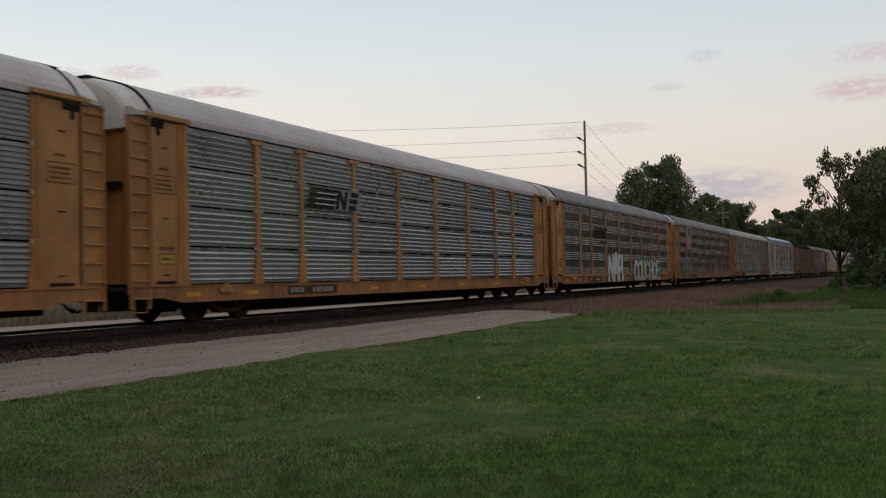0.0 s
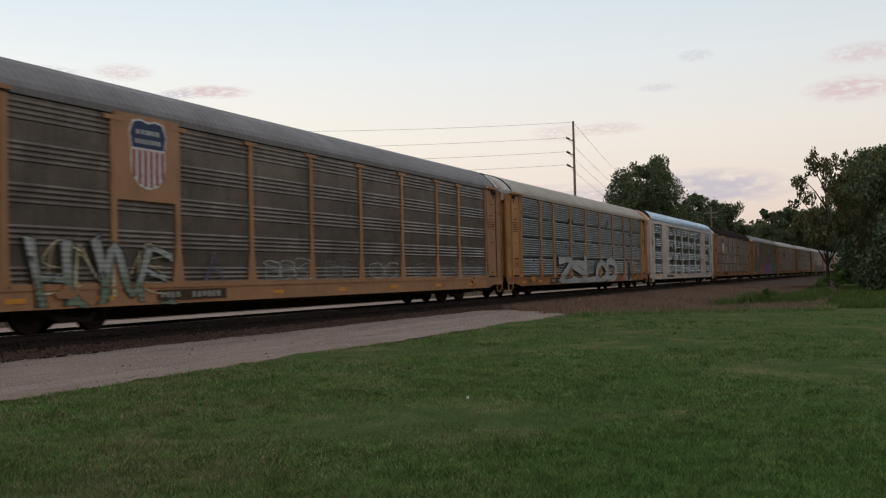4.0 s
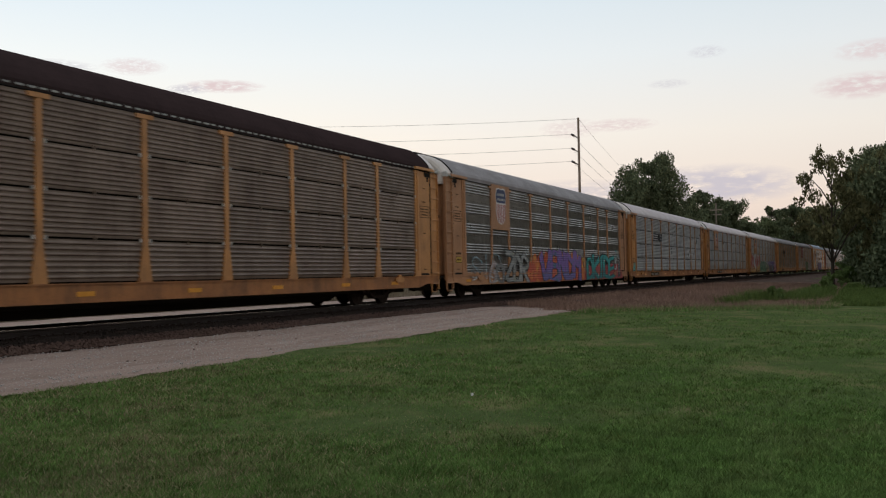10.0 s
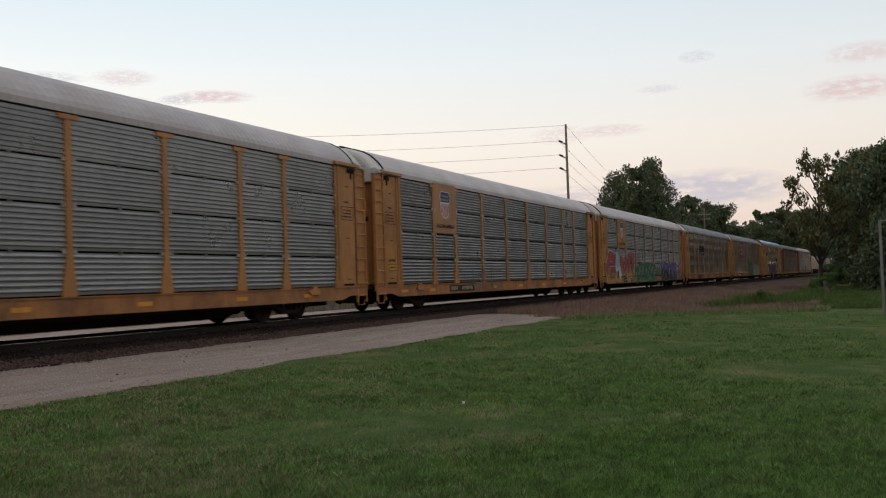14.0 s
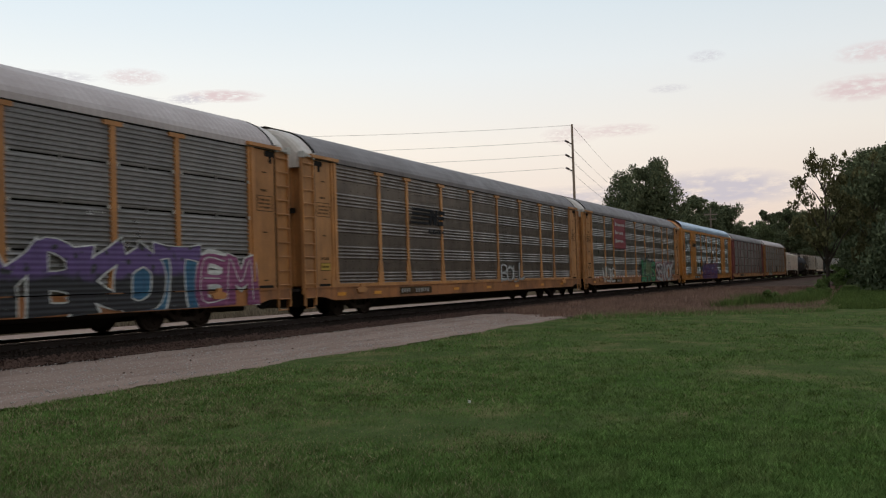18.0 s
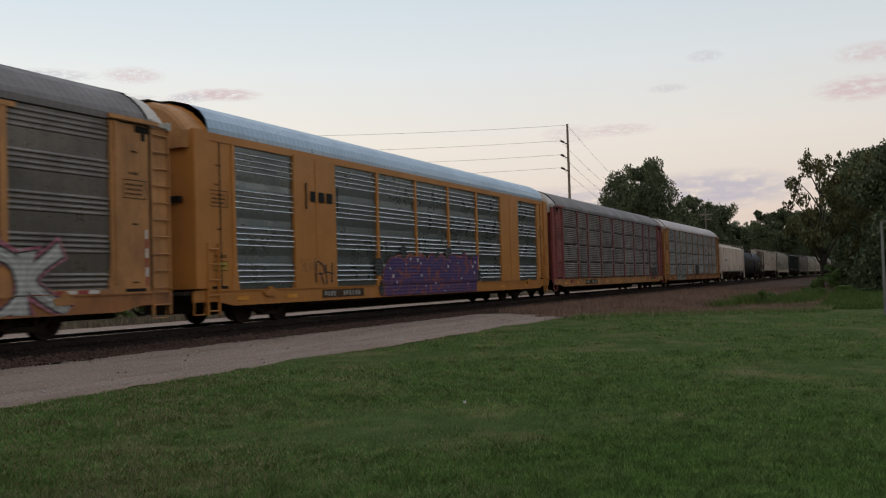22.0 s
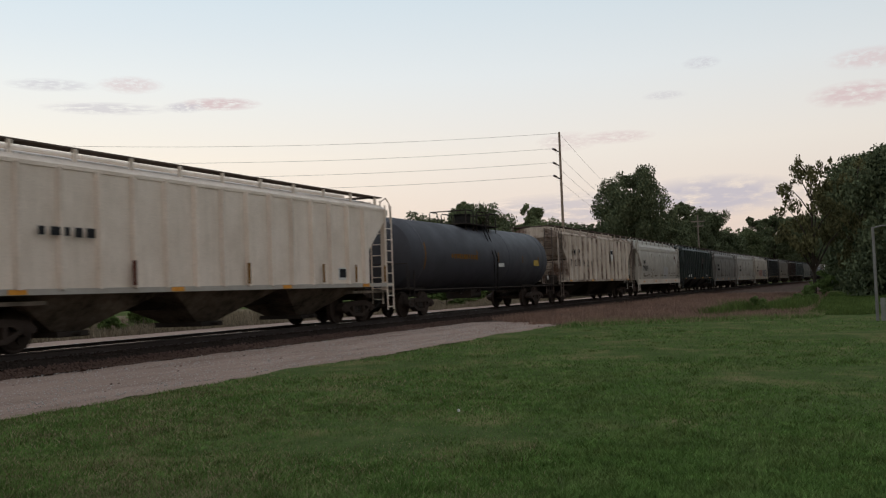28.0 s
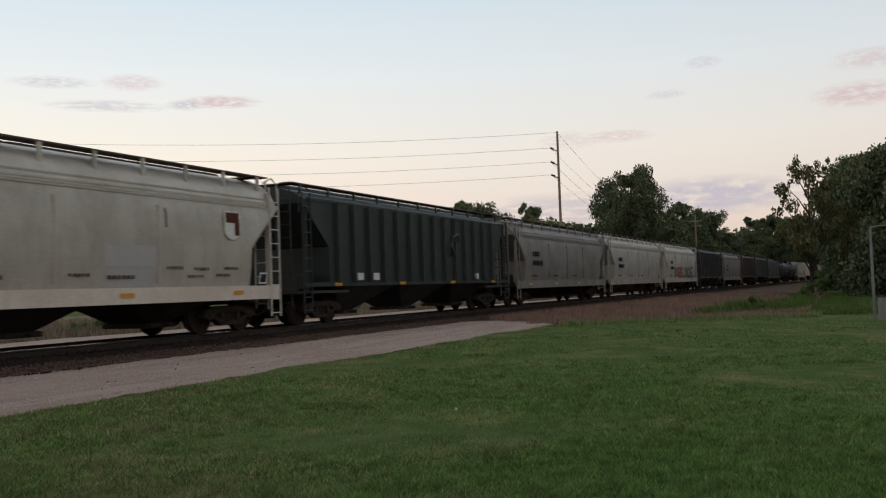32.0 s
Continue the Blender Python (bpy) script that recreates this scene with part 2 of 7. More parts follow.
# ---- mesh helpers ----
class Shape:
    """Collects vertices and faces for one mesh."""

    def __init__(self):
        self.v, self.f = [], []

    def add(self, verts, faces):
        o = len(self.v)
        self.v += [tuple(p) for p in verts]
        self.f += [tuple(i + o for i in f) for f in faces]
        return self

    def box(self, x0, x1, y0, y1, z0, z1, c=0.0):
        """A box; c cuts its four long edges along x."""
        if c <= 0:
            v = [(x, y, z) for x in (x0, x1) for y in (y0, y1) for z in (z0, z1)]
            return self.add(v, [(0, 1, 3, 2), (4, 6, 7, 5), (0, 4, 5, 1), (2, 3, 7, 6), (0, 2, 6, 4), (1, 5, 7, 3)])
        ring = [(y0 + c, z0), (y1 - c, z0), (y1, z0 + c), (y1, z1 - c), (y1 - c, z1), (y0 + c, z1), (y0, z1 - c), (y0, z0 + c)]
        return self.prism(ring, x0, x1, "x")

    def prism(self, ring, a, b, axis="x"):
        """A closed outline of two coordinates, drawn out along an axis from a to b."""
        n = len(ring)
        put = {"x": lambda p, d: (d, p[0], p[1]), "y": lambda p, d: (p[0], d, p[1]), "z": lambda p, d: (p[0], p[1], d)}[axis]
        v = [put(p, a) for p in ring] + [put(p, b) for p in ring]
        f = [(i, (i + 1) % n, n + (i + 1) % n, n + i) for i in range(n)]
        return self.add(v, f + [tuple(range(n))[::-1], tuple(range(n, 2 * n))])

    def sheet(self, line, a, b, axis="x", thick=None):
        """An open outline drawn out along x (points y, z) or y (points x, z)."""
        n = len(line)
        put = {"x": lambda p, d: (d, p[0], p[1]), "y": lambda p, d: (p[0], d, p[1])}[axis]
        v = [put(p, a) for p in line] + [put(p, b) for p in line]
        return self.add(v, [(i, i + 1, n + i + 1, n + i) for i in range(n - 1)])

    def tube(self, pts, r, n=6, r1=None):
        """A round bar along points; tapers from r to r1."""
        pts = [Vector(p) for p in pts]
        r1 = r if r1 is None else r1
        v, f = [], []
        for i, p in enumerate(pts):
            d = (pts[min(i + 1, len(pts) - 1)] - pts[max(i - 1, 0)]).normalized()
            a = d.cross(Vector((0, 0, 1)) if abs(d.z) < 0.9 else Vector((1, 0, 0))).normalized()
            c = d.cross(a)
            rr = r + (r1 - r) * i / max(1, len(pts) - 1)
            v += [p + (a * math.cos(2 * PI * k / n) + c * math.sin(2 * PI * k / n)) * rr for k in range(n)]
        for i in range(len(pts) - 1):
            f += [(i * n + k, i * n + (k + 1) % n, (i + 1) * n + (k + 1) % n, (i + 1) * n + k) for k in range(n)]
        f += [tuple(range(n))[::-1], tuple(range((len(pts) - 1) * n, len(pts) * n))]
        return self.add(v, f)

    def lathe(self, prof, n=20, axis="y", at=(0, 0, 0)):
        """Turns a profile of (distance along axis, radius) about the axis."""
        v, f = [], []
        for d, r in prof:
            for k in range(n):
                a = 2 * PI * k / n
                p = {"y": (r * math.cos(a), d, r * math.sin(a)), "x": (d, r * math.cos(a), r * math.sin(a)),
                     "z": (r * math.cos(a), r * math.sin(a), d)}[axis]
                v.append((p[0] + at[0], p[1] + at[1], p[2] + at[2]))
        m = len(prof)
        for i in range(m - 1):
            f += [(i * n + k, i * n + (k + 1) % n, (i + 1) * n + (k + 1) % n, (i + 1) * n + k) for k in range(n)]
        f += [tuple(range(n))[::-1], tuple(range((m - 1) * n, m * n))]
        return self.add(v, f)

    def mesh(self, name, smooth=False):
        me = bpy.data.meshes.new(name)
        me.from_pydata(self.v, [], self.f)
        bm = bmesh.new()
        bm.from_mesh(me)
        bmesh.ops.recalc_face_normals(bm, faces=bm.faces)
        bm.to_mesh(me)
        bm.free()
        me.materials.append(None)
        if smooth:
            me.polygons.foreach_set("use_smooth", [True] * len(me.polygons))
            me.set_sharp_from_angle(angle=radians(32))
        return me


MESHES = {}


def shared(key, make, smooth=False):
    if key not in MESHES:
        MESHES[key] = make().mesh(str(key).split("/")[0], smooth)
    return MESHES[key]


def part(name, me, material, parent=None, at=(0, 0, 0), turn=0.0, label=""):
    """One mesh object on (shared) mesh data, with its own material, under a thing or a part."""
    if isinstance(me, Shape):
        me = me.mesh(name)
    if not me.materials:
        me.materials.append(None)
    ob = new(name, me)
    ob.parent = parent
    ob.location, ob.rotation_euler = at, (0, 0, radians(turn))
    ob.material_slots[0].link, ob.material_slots[0].material = "OBJECT", material
    if label:
        ob["label"] = label
    return ob


def big_mesh(name, verts, tris, material):
    """A large mesh of triangles from arrays."""
    me = bpy.data.meshes.new(name)
    verts, tris = np.asarray(verts, np.float32), np.asarray(tris, np.int32)
    me.vertices.add(len(verts))
    me.vertices.foreach_set("co", verts.ravel())
    me.loops.add(tris.size)
    me.loops.foreach_set("vertex_index", tris.ravel())
    me.polygons.add(len(tris))
    me.polygons.foreach_set("loop_start", np.arange(0, tris.size, 3, dtype=np.int32))
    me.update(calc_edges=True)
    me.materials.append(material)
    return me


def glyphs(text, height, align="LEFT", bold=0.0, space=1.0):
    """Flat letters of Blender's own font as a mesh standing in the x-z plane."""
    key = ("glyphs", text, height, align, bold, space)
    if key not in MESHES:
        cu = bpy.data.curves.new("glyphs", "FONT")
        cu.body, cu.size, cu.align_x, cu.offset, cu.space_character, cu.resolution_u = text, height / 0.69, align, bold, space, 3
        ob = bpy.data.objects.new("glyphs", cu)
        scene.collection.objects.link(ob)
        bpy.context.view_layer.update()
        me = bpy.data.meshes.new_from_object(ob.evaluated_get(bpy.context.evaluated_depsgraph_get()))
        me.transform(Matrix.Rotation(PI / 2, 4, "X"))
        me.materials.clear()
        me.materials.append(None)
        bpy.data.objects.remove(ob)
        MESHES[key] = me
    return MESHES[key]


# ---- ground ----
def ground_z(x, y):
    """Height of the ground: lawn rising to the road, track bed, far side."""
    return np.interp(y, [-400, 0, 9.95, 14.1, 15.0, 17.5, 18.4, 24, 30, 600],
                     [0.0, 0.0, 0.20, 0.27, 0.46, 0.46, 0.30, 0.24, 0.2, 0.2])


def grid_mesh(name, xs, ys, zf, material):
    X, Y = np.meshgrid(xs, ys, indexing="ij")
    Z = zf(X, Y)
    v = np.stack([X, Y, Z], -1).reshape(-1, 3)
    n, m = len(xs), len(ys)
    i = (np.arange(n - 1)[:, None] * m + np.arange(m - 1)[None]).ravel()
    t = np.concatenate([np.stack([i, i + m, i + m + 1], 1), np.stack([i, i + m + 1, i + 1], 1)])
    me = big_mesh(name, v, t, material)
    me.polygons.foreach_set("use_smooth", [True] * len(me.polygons))
    return new(name, me)


def wob(x, y, s, k=0.0):
    return np.sin(x * s + k) * np.cos(y * s * 1.31 + 2 * k) + 0.5 * np.sin(x * s * 2.3 + y * s * 1.7 + k)


LAWN = ground_material("lawn_soil", [(0.3, (0.052, 0.076, 0.026)), (0.5, (0.074, 0.098, 0.036)), (0.62, (0.13, 0.122, 0.056)), (0.75, (0.175, 0.148, 0.082))], 0.8, 30)
ROADM = ground_material("gravel_road_dust", [(0.3, (0.22, 0.158, 0.130)), (0.55, (0.30, 0.222, 0.185)), (0.75, (0.355, 0.27, 0.23))], 0.7, 45, 0.3, bump=0.5, stretch=(0.3, 2.2, 1))
BALLASTM = ground_material("ballast_dust", [(0.3, (0.030, 0.020, 0.016)), (0.7, (0.068, 0.043, 0.034))], 2.5, 22, 0.5, bump=0.8, dist=0.04)
DIRTM = ground_material("dry_bank_soil", [(0.3, (0.07, 0.05, 0.042)), (0.7, (0.12, 0.087, 0.072))], 0.8, 18, 0.4)
STONEM = weathered("ballast_stone", (0.108, 0.070, 0.057), (0.045, 0.028, 0.023), 0.55, 0.9, 0.0, False)
PALESTONE = plain("pale_stone", (0.42, 0.38, 0.35), 0.9)


def axis_steps(*spans):
    out = []
    for a, b, n in spans:
        out += list(np.linspace(a, b, n, endpoint=False))
    return np.array(out + [spans[-1][1]])


gx = axis_steps((-1500, -60, 12), (-60, 120, 150), (120, 500, 60), (500, 2500, 14))
gy = axis_steps((-1500, -60, 12), (-60, -4, 30), (-4, 30, 80), (30, 120, 30), (120, 2000, 12))


def soil_z(x, y):
    yy = y - (BEND * x * np.abs(x)) * (np.abs(x) < 700)
    near = np.exp(-((x - 15) / 60) ** 2)
    return ground_z(x, yy) + 0.02 * wob(x, y, 0.5) * near - 0.03


ground = tagged(grid_mesh("ground", gx, gy, soil_z, LAWN), "green mown lawn and rough ground beside the railway", "ground", kind="structure")


def strip(name, x0, x1, nx, edges, lift, material, curved=True, ragged=0.0, ny=14):
    """A ribbon of ground along the track between two distances from it, with ragged edges."""
    xs = np.linspace(x0, x1, nx)
    tt = np.linspace(0, 1, ny)
    X = np.repeat(xs[:, None], ny, 1)
    lo = edges[0] + ragged * (0.6 * np.sin(xs * 0.9) * np.sin(xs * 0.37 + 1) + 0.5 * np.sin(xs * 3.1) * np.sin(xs * 1.7) + 0.25 * np.sin(xs * 9.7))
    hi = edges[1] + ragged * (0.5 * np.sin(xs * 0.7 + 2) + 0.5 * np.sin(xs * 2.9 + 1) * np.sin(xs * 1.3) + 0.25 * np.sin(xs * 8.3))
    Y0 = lo[:, None] * (1 - tt) + hi[:, None] * tt
    Y = Y0 + (BEND * X * np.abs(X) if curved else 0)
    Z = ground_z(X, Y0) + lift + 0.008 * wob(X, Y, 2.1) + 0.006 * wob(X, Y, 5.3, 1.0)
    Z[:, 0] -= 0.05
    Z[:, -1] -= 0.05
    v = np.stack([X, Y, Z], -1).reshape(-1, 3)
    i = (np.arange(nx - 1)[:, None] * ny + np.arange(ny - 1)[None]).ravel()
    t = np.concatenate([np.stack([i, i + ny, i + ny + 1], 1), np.stack([i, i + ny + 1, i + 1], 1)])
    me = big_mesh(name, v, t, material)
    me.polygons.foreach_set("use_smooth", [True] * len(me.polygons))
    return new(name, me)


tagged(strip("road", -40, 35, 400, (9.95, 14.15), 0.03, ROADM, False, 0.10), "pale dusty gravel track running beside the rails", "road", kind="structure")
tagged(strip("far_road", -60, 300, 240, (18.5, 27.5), 0.03, ROADM, True, 0.3), "pale gravel service road behind the train", "road", kind="structure")
tagged(strip("trackbed", -80, 700, 900, (14.05, 18.6), 0.03, BALLASTM, True, 0.06, 40), "dark brown ballast bed under the rails", "track bed", kind="structure")
# the train's shade round the rails, put into the ballast's colour
SHADEBEDM = ground_material("oily_ballast", [(0.3, (0.020, 0.016, 0.014)), (0.7, (0.042, 0.032, 0.027))], 2.5, 22, 0.5, bump=0.8, dist=0.04)
tagged(strip("oily_bed", -80, 200, 500, (14.50, 17.8), 0.042, SHADEBEDM, True, 0.05, 24), "ballast darkened for the train's shade round and between the rails", "track bed", kind="structure")
tagged(strip("dry_bank", 33, 420, 260, (9.0, 14.3), 0.012, DIRTM, True, 0.3, 20), "bare dry soil bank beside the track", "bank", kind="structure")



VERGEM = ground_material("dry_straw_soil", [(0.3, (0.12, 0.095, 0.065)), (0.7, (0.22, 0.18, 0.125))], 0.9, 14, 0.4)
tagged(strip("far_verge", -60, 240, 120, (27.0, 70.0), 0.012, VERGEM, True, 0.3, 30), "dry straw-coloured ground beyond the service road", "ground", kind="structure")


def bank_foot():
    """Dry soil beyond the lawn's slanting end, down to the lawn beside the trees."""
    ys, us = np.linspace(1.7, 9.3, 40), np.linspace(0, 1, 120) ** 2
    Y = np.repeat(ys[:, None], 120, 1)
    x0 = 42.3 - 0.9 * ys + 0.35 * np.sin(ys * 3.1) + 0.2 * np.sin(ys * 8.3)
    X = x0[:, None] + us[None] * 300
    Y = Y + 0.012 * (X - 40) * (ys[:, None] < 3)
    Z = ground_z(X, Y) + 0.012 + 0.02 * wob(X, Y, 1.7)
    Z[:, 0] -= 0.05
    v = np.stack([X, Y, Z], -1).reshape(-1, 3)
    i = (np.arange(39)[:, None] * 120 + np.arange(119)[None]).ravel()
    t = np.concatenate([np.stack([i, i + 120, i + 121], 1), np.stack([i, i + 121, i + 1], 1)])
    return new("bank_foot", big_mesh("bank_foot", v, t, DIRTM))


tagged(bank_foot(), "bare dry soil with sparse weeds beyond the lawn", "bank", kind="structure")


# ---- rails and sleepers ----
def rail_mesh(off):
    prof = [(-0.07, -0.17), (0.07, -0.17), (0.07, -0.15), (0.012, -0.135), (0.012, -0.045), (0.036, -0.03), (0.036, -0.004), (0.028, 0),
            (-0.028, 0), (-0.036, -0.004), (-0.036, -0.03), (-0.012, -0.045), (-0.012, -0.135), (-0.07, -0.15)]
    xs = list(np.linspace(-90, 60, 40)) + list(np.linspace(70, 750, 60))
    n, v, f = len(prof), [], []
    for x in xs:
        y = track_y(x) + off
        v += [(x, y + a, RAIL_Z + b) for a, b in prof]
    for i in range(len(xs) - 1):
        f += [(i * n + k, i * n + (k + 1) % n, (i + 1) * n + (k + 1) % n, (i + 1) * n + k) for k in range(n)]
    return Shape().add(v, f).mesh("rail")


RAILM = weathered("rusty_rail", (0.045, 0.03, 0.025), (0.02, 0.014, 0.012), 0.5, 0.6, 0.3, False)
RAILTOP = plain("polished_rail_head", (0.55, 0.53, 0.52), 0.22, 1.0)
for off in (-0.755, 0.755):
    r = tagged(part("rail", rail_mesh(off), RAILM), "long brown steel rail on wooden sleepers", "rail", "rails of the track", "structure")
    top = Shape()
    for a, b in zip(np.linspace(-90, 700, 160)[:-1], np.linspace(-90, 700, 160)[1:]):
        ya, yb = track_y(a) + off, track_y(b) + off
        top.add([(a, ya - 0.026, RAIL_Z + 0.003), (a, ya + 0.026, RAIL_Z + 0.003), (b, yb + 0.026, RAIL_Z + 0.003), (b, yb - 0.026, RAIL_Z + 0.003)], [(0, 1, 2, 3)])
    part("rail_head", top, RAILTOP, r, label="polished running surface")
SLEEPERM = weathered("creosoted_wood", (0.05, 0.038, 0.03), (0.02, 0.016, 0.014), 0.5, 0.9, 0.0, False)
sleeper_me = Shape().box(-0.115, 0.115, -1.3, 1.3, -0.16, 0.0, 0.02).mesh("sleeper")
sleepers = tagged(new("sleepers"), "dark creosoted wooden sleepers bedded in ballast", "sleepers", kind="structure")
for i in range(-30, 190):
    x = i * 0.52
    part("sleeper", sleeper_me, SLEEPERM, sleepers, (x, track_y(x) + random.uniform(-0.03, 0.03), RAIL_Z - 0.175), random.uniform(-1, 1))


def scatter_stones(name, n, place, size, material, label):
    """Loose stones, each a squashed eight-sided lump, joined."""
    rng = np.random.default_rng(7 + n)
    base = np.array([(1, 0, 0), (-1, 0, 0), (0, 1, 0), (0, -1, 0), (0, 0, 1), (0, 0, -1)], float)
    tri = np.array([(0, 2, 4), (2, 1, 4), (1, 3, 4), (3, 0, 4), (2, 0, 5), (1, 2, 5), (3, 1, 5), (0, 3, 5)])
    x, y, z = place(rng, n)
    s = size * rng.uniform(0.5, 1.4, n)
    b = base[None] * rng.uniform(0.6, 1.3, (n, 6, 1)) * s[:, None, None] * np.array([1, 1, 0.75])
    a = rng.uniform(0, 6.28, n)
    ca, sa = np.cos(a)[:, None], np.sin(a)[:, None]
    v = np.stack([b[..., 0] * ca - b[..., 1] * sa + x[:, None], b[..., 0] * sa + b[..., 1] * ca + y[:, None], b[..., 2] + z[:, None]], -1)
    t = tri[None] + 6 * np.arange(n)[:, None, None]
    return tagged(new(name, big_mesh(name, v.reshape(-1, 3), t.reshape(-1, 3), material)), label, "stones", kind="stuff")


def on_bed(rng, n):
    x = 6 + 54 * rng.random(n) ** 1.4
    y = np.where(rng.random(n) < 0.75, 13.95 + 0.65 * rng.random(n), rng.uniform(17.6, 18.5, n))
    return x, y + BEND * x * x, ground_z(x, y) + 0.04


def on_oily_bed(rng, n):
    x = 6 + 54 * rng.random(n) ** 1.4
    y = rng.uniform(14.48, 17.7, n)
    return x, y + BEND * x * x, ground_z(x, y) + 0.05


def on_road(rng, n):
    x = 6 + 28 * rng.random(n)
    y = 10.05 + 4.0 * np.where(rng.random(n) < 0.4, rng.beta(0.5, 0.5, n), rng.random(n))
    return x, y, ground_z(x, y) + 0.03


# stones given a darker colour where the train's shade falls
SHADESTONE = weathered("oily_stone", (0.048, 0.036, 0.031), (0.016, 0.013, 0.012), 0.55, 0.85, 0.0, False)
scatter_stones("ballast_stones", 14000, on_bed, 0.032, STONEM, "loose brown ballast stones on the shoulder of the bed")
scatter_stones("ballast_stones", 13000, on_oily_bed, 0.032, SHADESTONE, "ballast stones darkened for the train's shade round the rails")
scatter_stones("road_gravel", 9000, on_road, 0.014, PALESTONE, "small pale stones on the gravel track")
scatter_stones("dark_road_stones", 60, on_road, 0.026, STONEM, "scattered dark stones on the gravel track")


# ---- running gear, shared by all cars ----
WHEEL_R = 0.46


def wheelset_mesh():
    s = Shape()
    for sgn in (-1, 1):
        prof = [(-0.07, 0.10), (-0.07, 0.36), (-0.055, 0.40), (-0.065, WHEEL_R - 0.02), (-0.06, WHEEL_R), (0.04, WHEEL_R), (0.055, WHEEL_R + 0.025), (0.07, WHEEL_R + 0.02), (0.07, 0.38), (0.03, 0.34), (0.03, 0.10)]
        s.lathe([(sgn * (-1) * d, r) for d, r in prof][::1], 24, "y", (0, sgn * 0.755, 0))
        for k in range(5):
            a = 2 * PI * k / 5
            s.box(0.24 * math.cos(a) - 0.05, 0.24 * math.cos(a) + 0.05, sgn * 0.84 - 0.012, sgn * 0.84 + 0.012, 0.24 * math.sin(a) - 0.05, 0.24 * math.sin(a) + 0.05)
    s.lathe([(-0.75, 0.085), (0.75, 0.085)], 10, "y")
    return s


def cap_mesh():
    return Shape().lathe([(-0.13, 0.04), (-0.12, 0.07), (-0.10, 0.07), (-0.10, 0.12), (0.05, 0.14), (0.10, 0.10)], 12, "y")


def side_frame_mesh():
    """A cast side frame: top member dipping to the axles, spring window, lower truss."""
    s = Shape()
    y0, y1 = -0.11, 0.11
    s.prism([(-1.12, 0.50), (-0.95, 0.62), (-0.45, 0.70), (0.45, 0.70), (0.95, 0.62), (1.12, 0.50), (1.08, 0.40), (0.72, 0.42), (0.50, 0.54), (-0.50, 0.54), (-0.72, 0.42), (-1.08, 0.40)], y0, y1, "y")
    s.prism([(-0.80, 0.44), (-0.38, 0.20), (0.38, 0.20), (0.80, 0.44), (0.66, 0.46), (0.32, 0.30), (-0.32, 0.30), (-0.66, 0.46)], y0, y1, "y")
    for x in (-0.34, 0.34):
        s.box(x - 0.06, x + 0.06, y0, y1, 0.25, 0.56)
    return s


def spring_mesh():
    return Shape().lathe([(0.30 + 0.24 * i / 8, 0.075 if i % 2 else 0.055) for i in range(9)], 8, "z")


WHEELS = []


def bogie(car, u):
    """A two-axle bogie at u along the car."""
    b = part("bogie", shared("bolster", lambda: Shape().box(-0.2, 0.2, -1.05, 1.05, 0.50, 0.66, 0.03).box(-0.12, 0.12, -0.4, 0.4, 0.66, 0.8)), UNDER, car, (u, 0, 0))
    for y in (-1.03, 1.03):
        part("side_frame", shared("side_frame", side_frame_mesh), STEELDK, b, (0, y, 0))
        for x in (-0.17, 0.0, 0.17):
            part("spring", shared("spring", spring_mesh), UNDER, b, (x, y, 0))
    for x in (-0.865, 0.865):
        w = part("wheelset", shared("wheelset", wheelset_mesh), STEELDK, b, (x, 0, WHEEL_R))
        for y in (-1.05, 1.05):
            part("axle_cap", shared("axle_cap", cap_mesh), STEELDK, b, (x, y, WHEEL_R), 0 if y < 0 else 180)
        WHEELS.append((w, car, u + x))
    return b


def coupler(car, end, sgn):
    s = Shape().box(min(end, end - sgn * 0.9), max(end, end - sgn * 0.9), -0.10, 0.10, 0.76, 0.98, 0.02)
    s.box(min(end - sgn * 0.22, end + sgn * 0.12), max(end - sgn * 0.22, end + sgn * 0.12), -0.19, 0.19, 0.72, 1.02, 0.05)
    part("coupler", s, STEELDK, car)
    part("air_hose", Shape().tube([(end - sgn * 0.5, -0.35, 0.75), (end - sgn * 0.3, -0.36, 0.50), (end - sgn * 0.05, -0.32, 0.36), (end + sgn * 0.1, -0.2, 0.42)], 0.035, 6), BLACK, car)


CARS = []


def start_car(name, s0, length, label, category, group):
    """A car's root at its middle on the rail, keyed later."""
    car = tagged(new(name), label, category, group)
    CARS.append((car, s0 + length / 2))
    return car


# ---- autoracks ----
LEN, HALF = 28.6, 14.3
POSTS = [-9.3, -7.25, -4.37, -1.45, 1.45, 4.37, 7.25, 9.3]
EDGES = [-12.2] + POSTS + [12.2]
SILL0, SILL1, PANEL1, EAVE, PEAK = 0.50, 0.90, 4.62, 4.78, 5.77


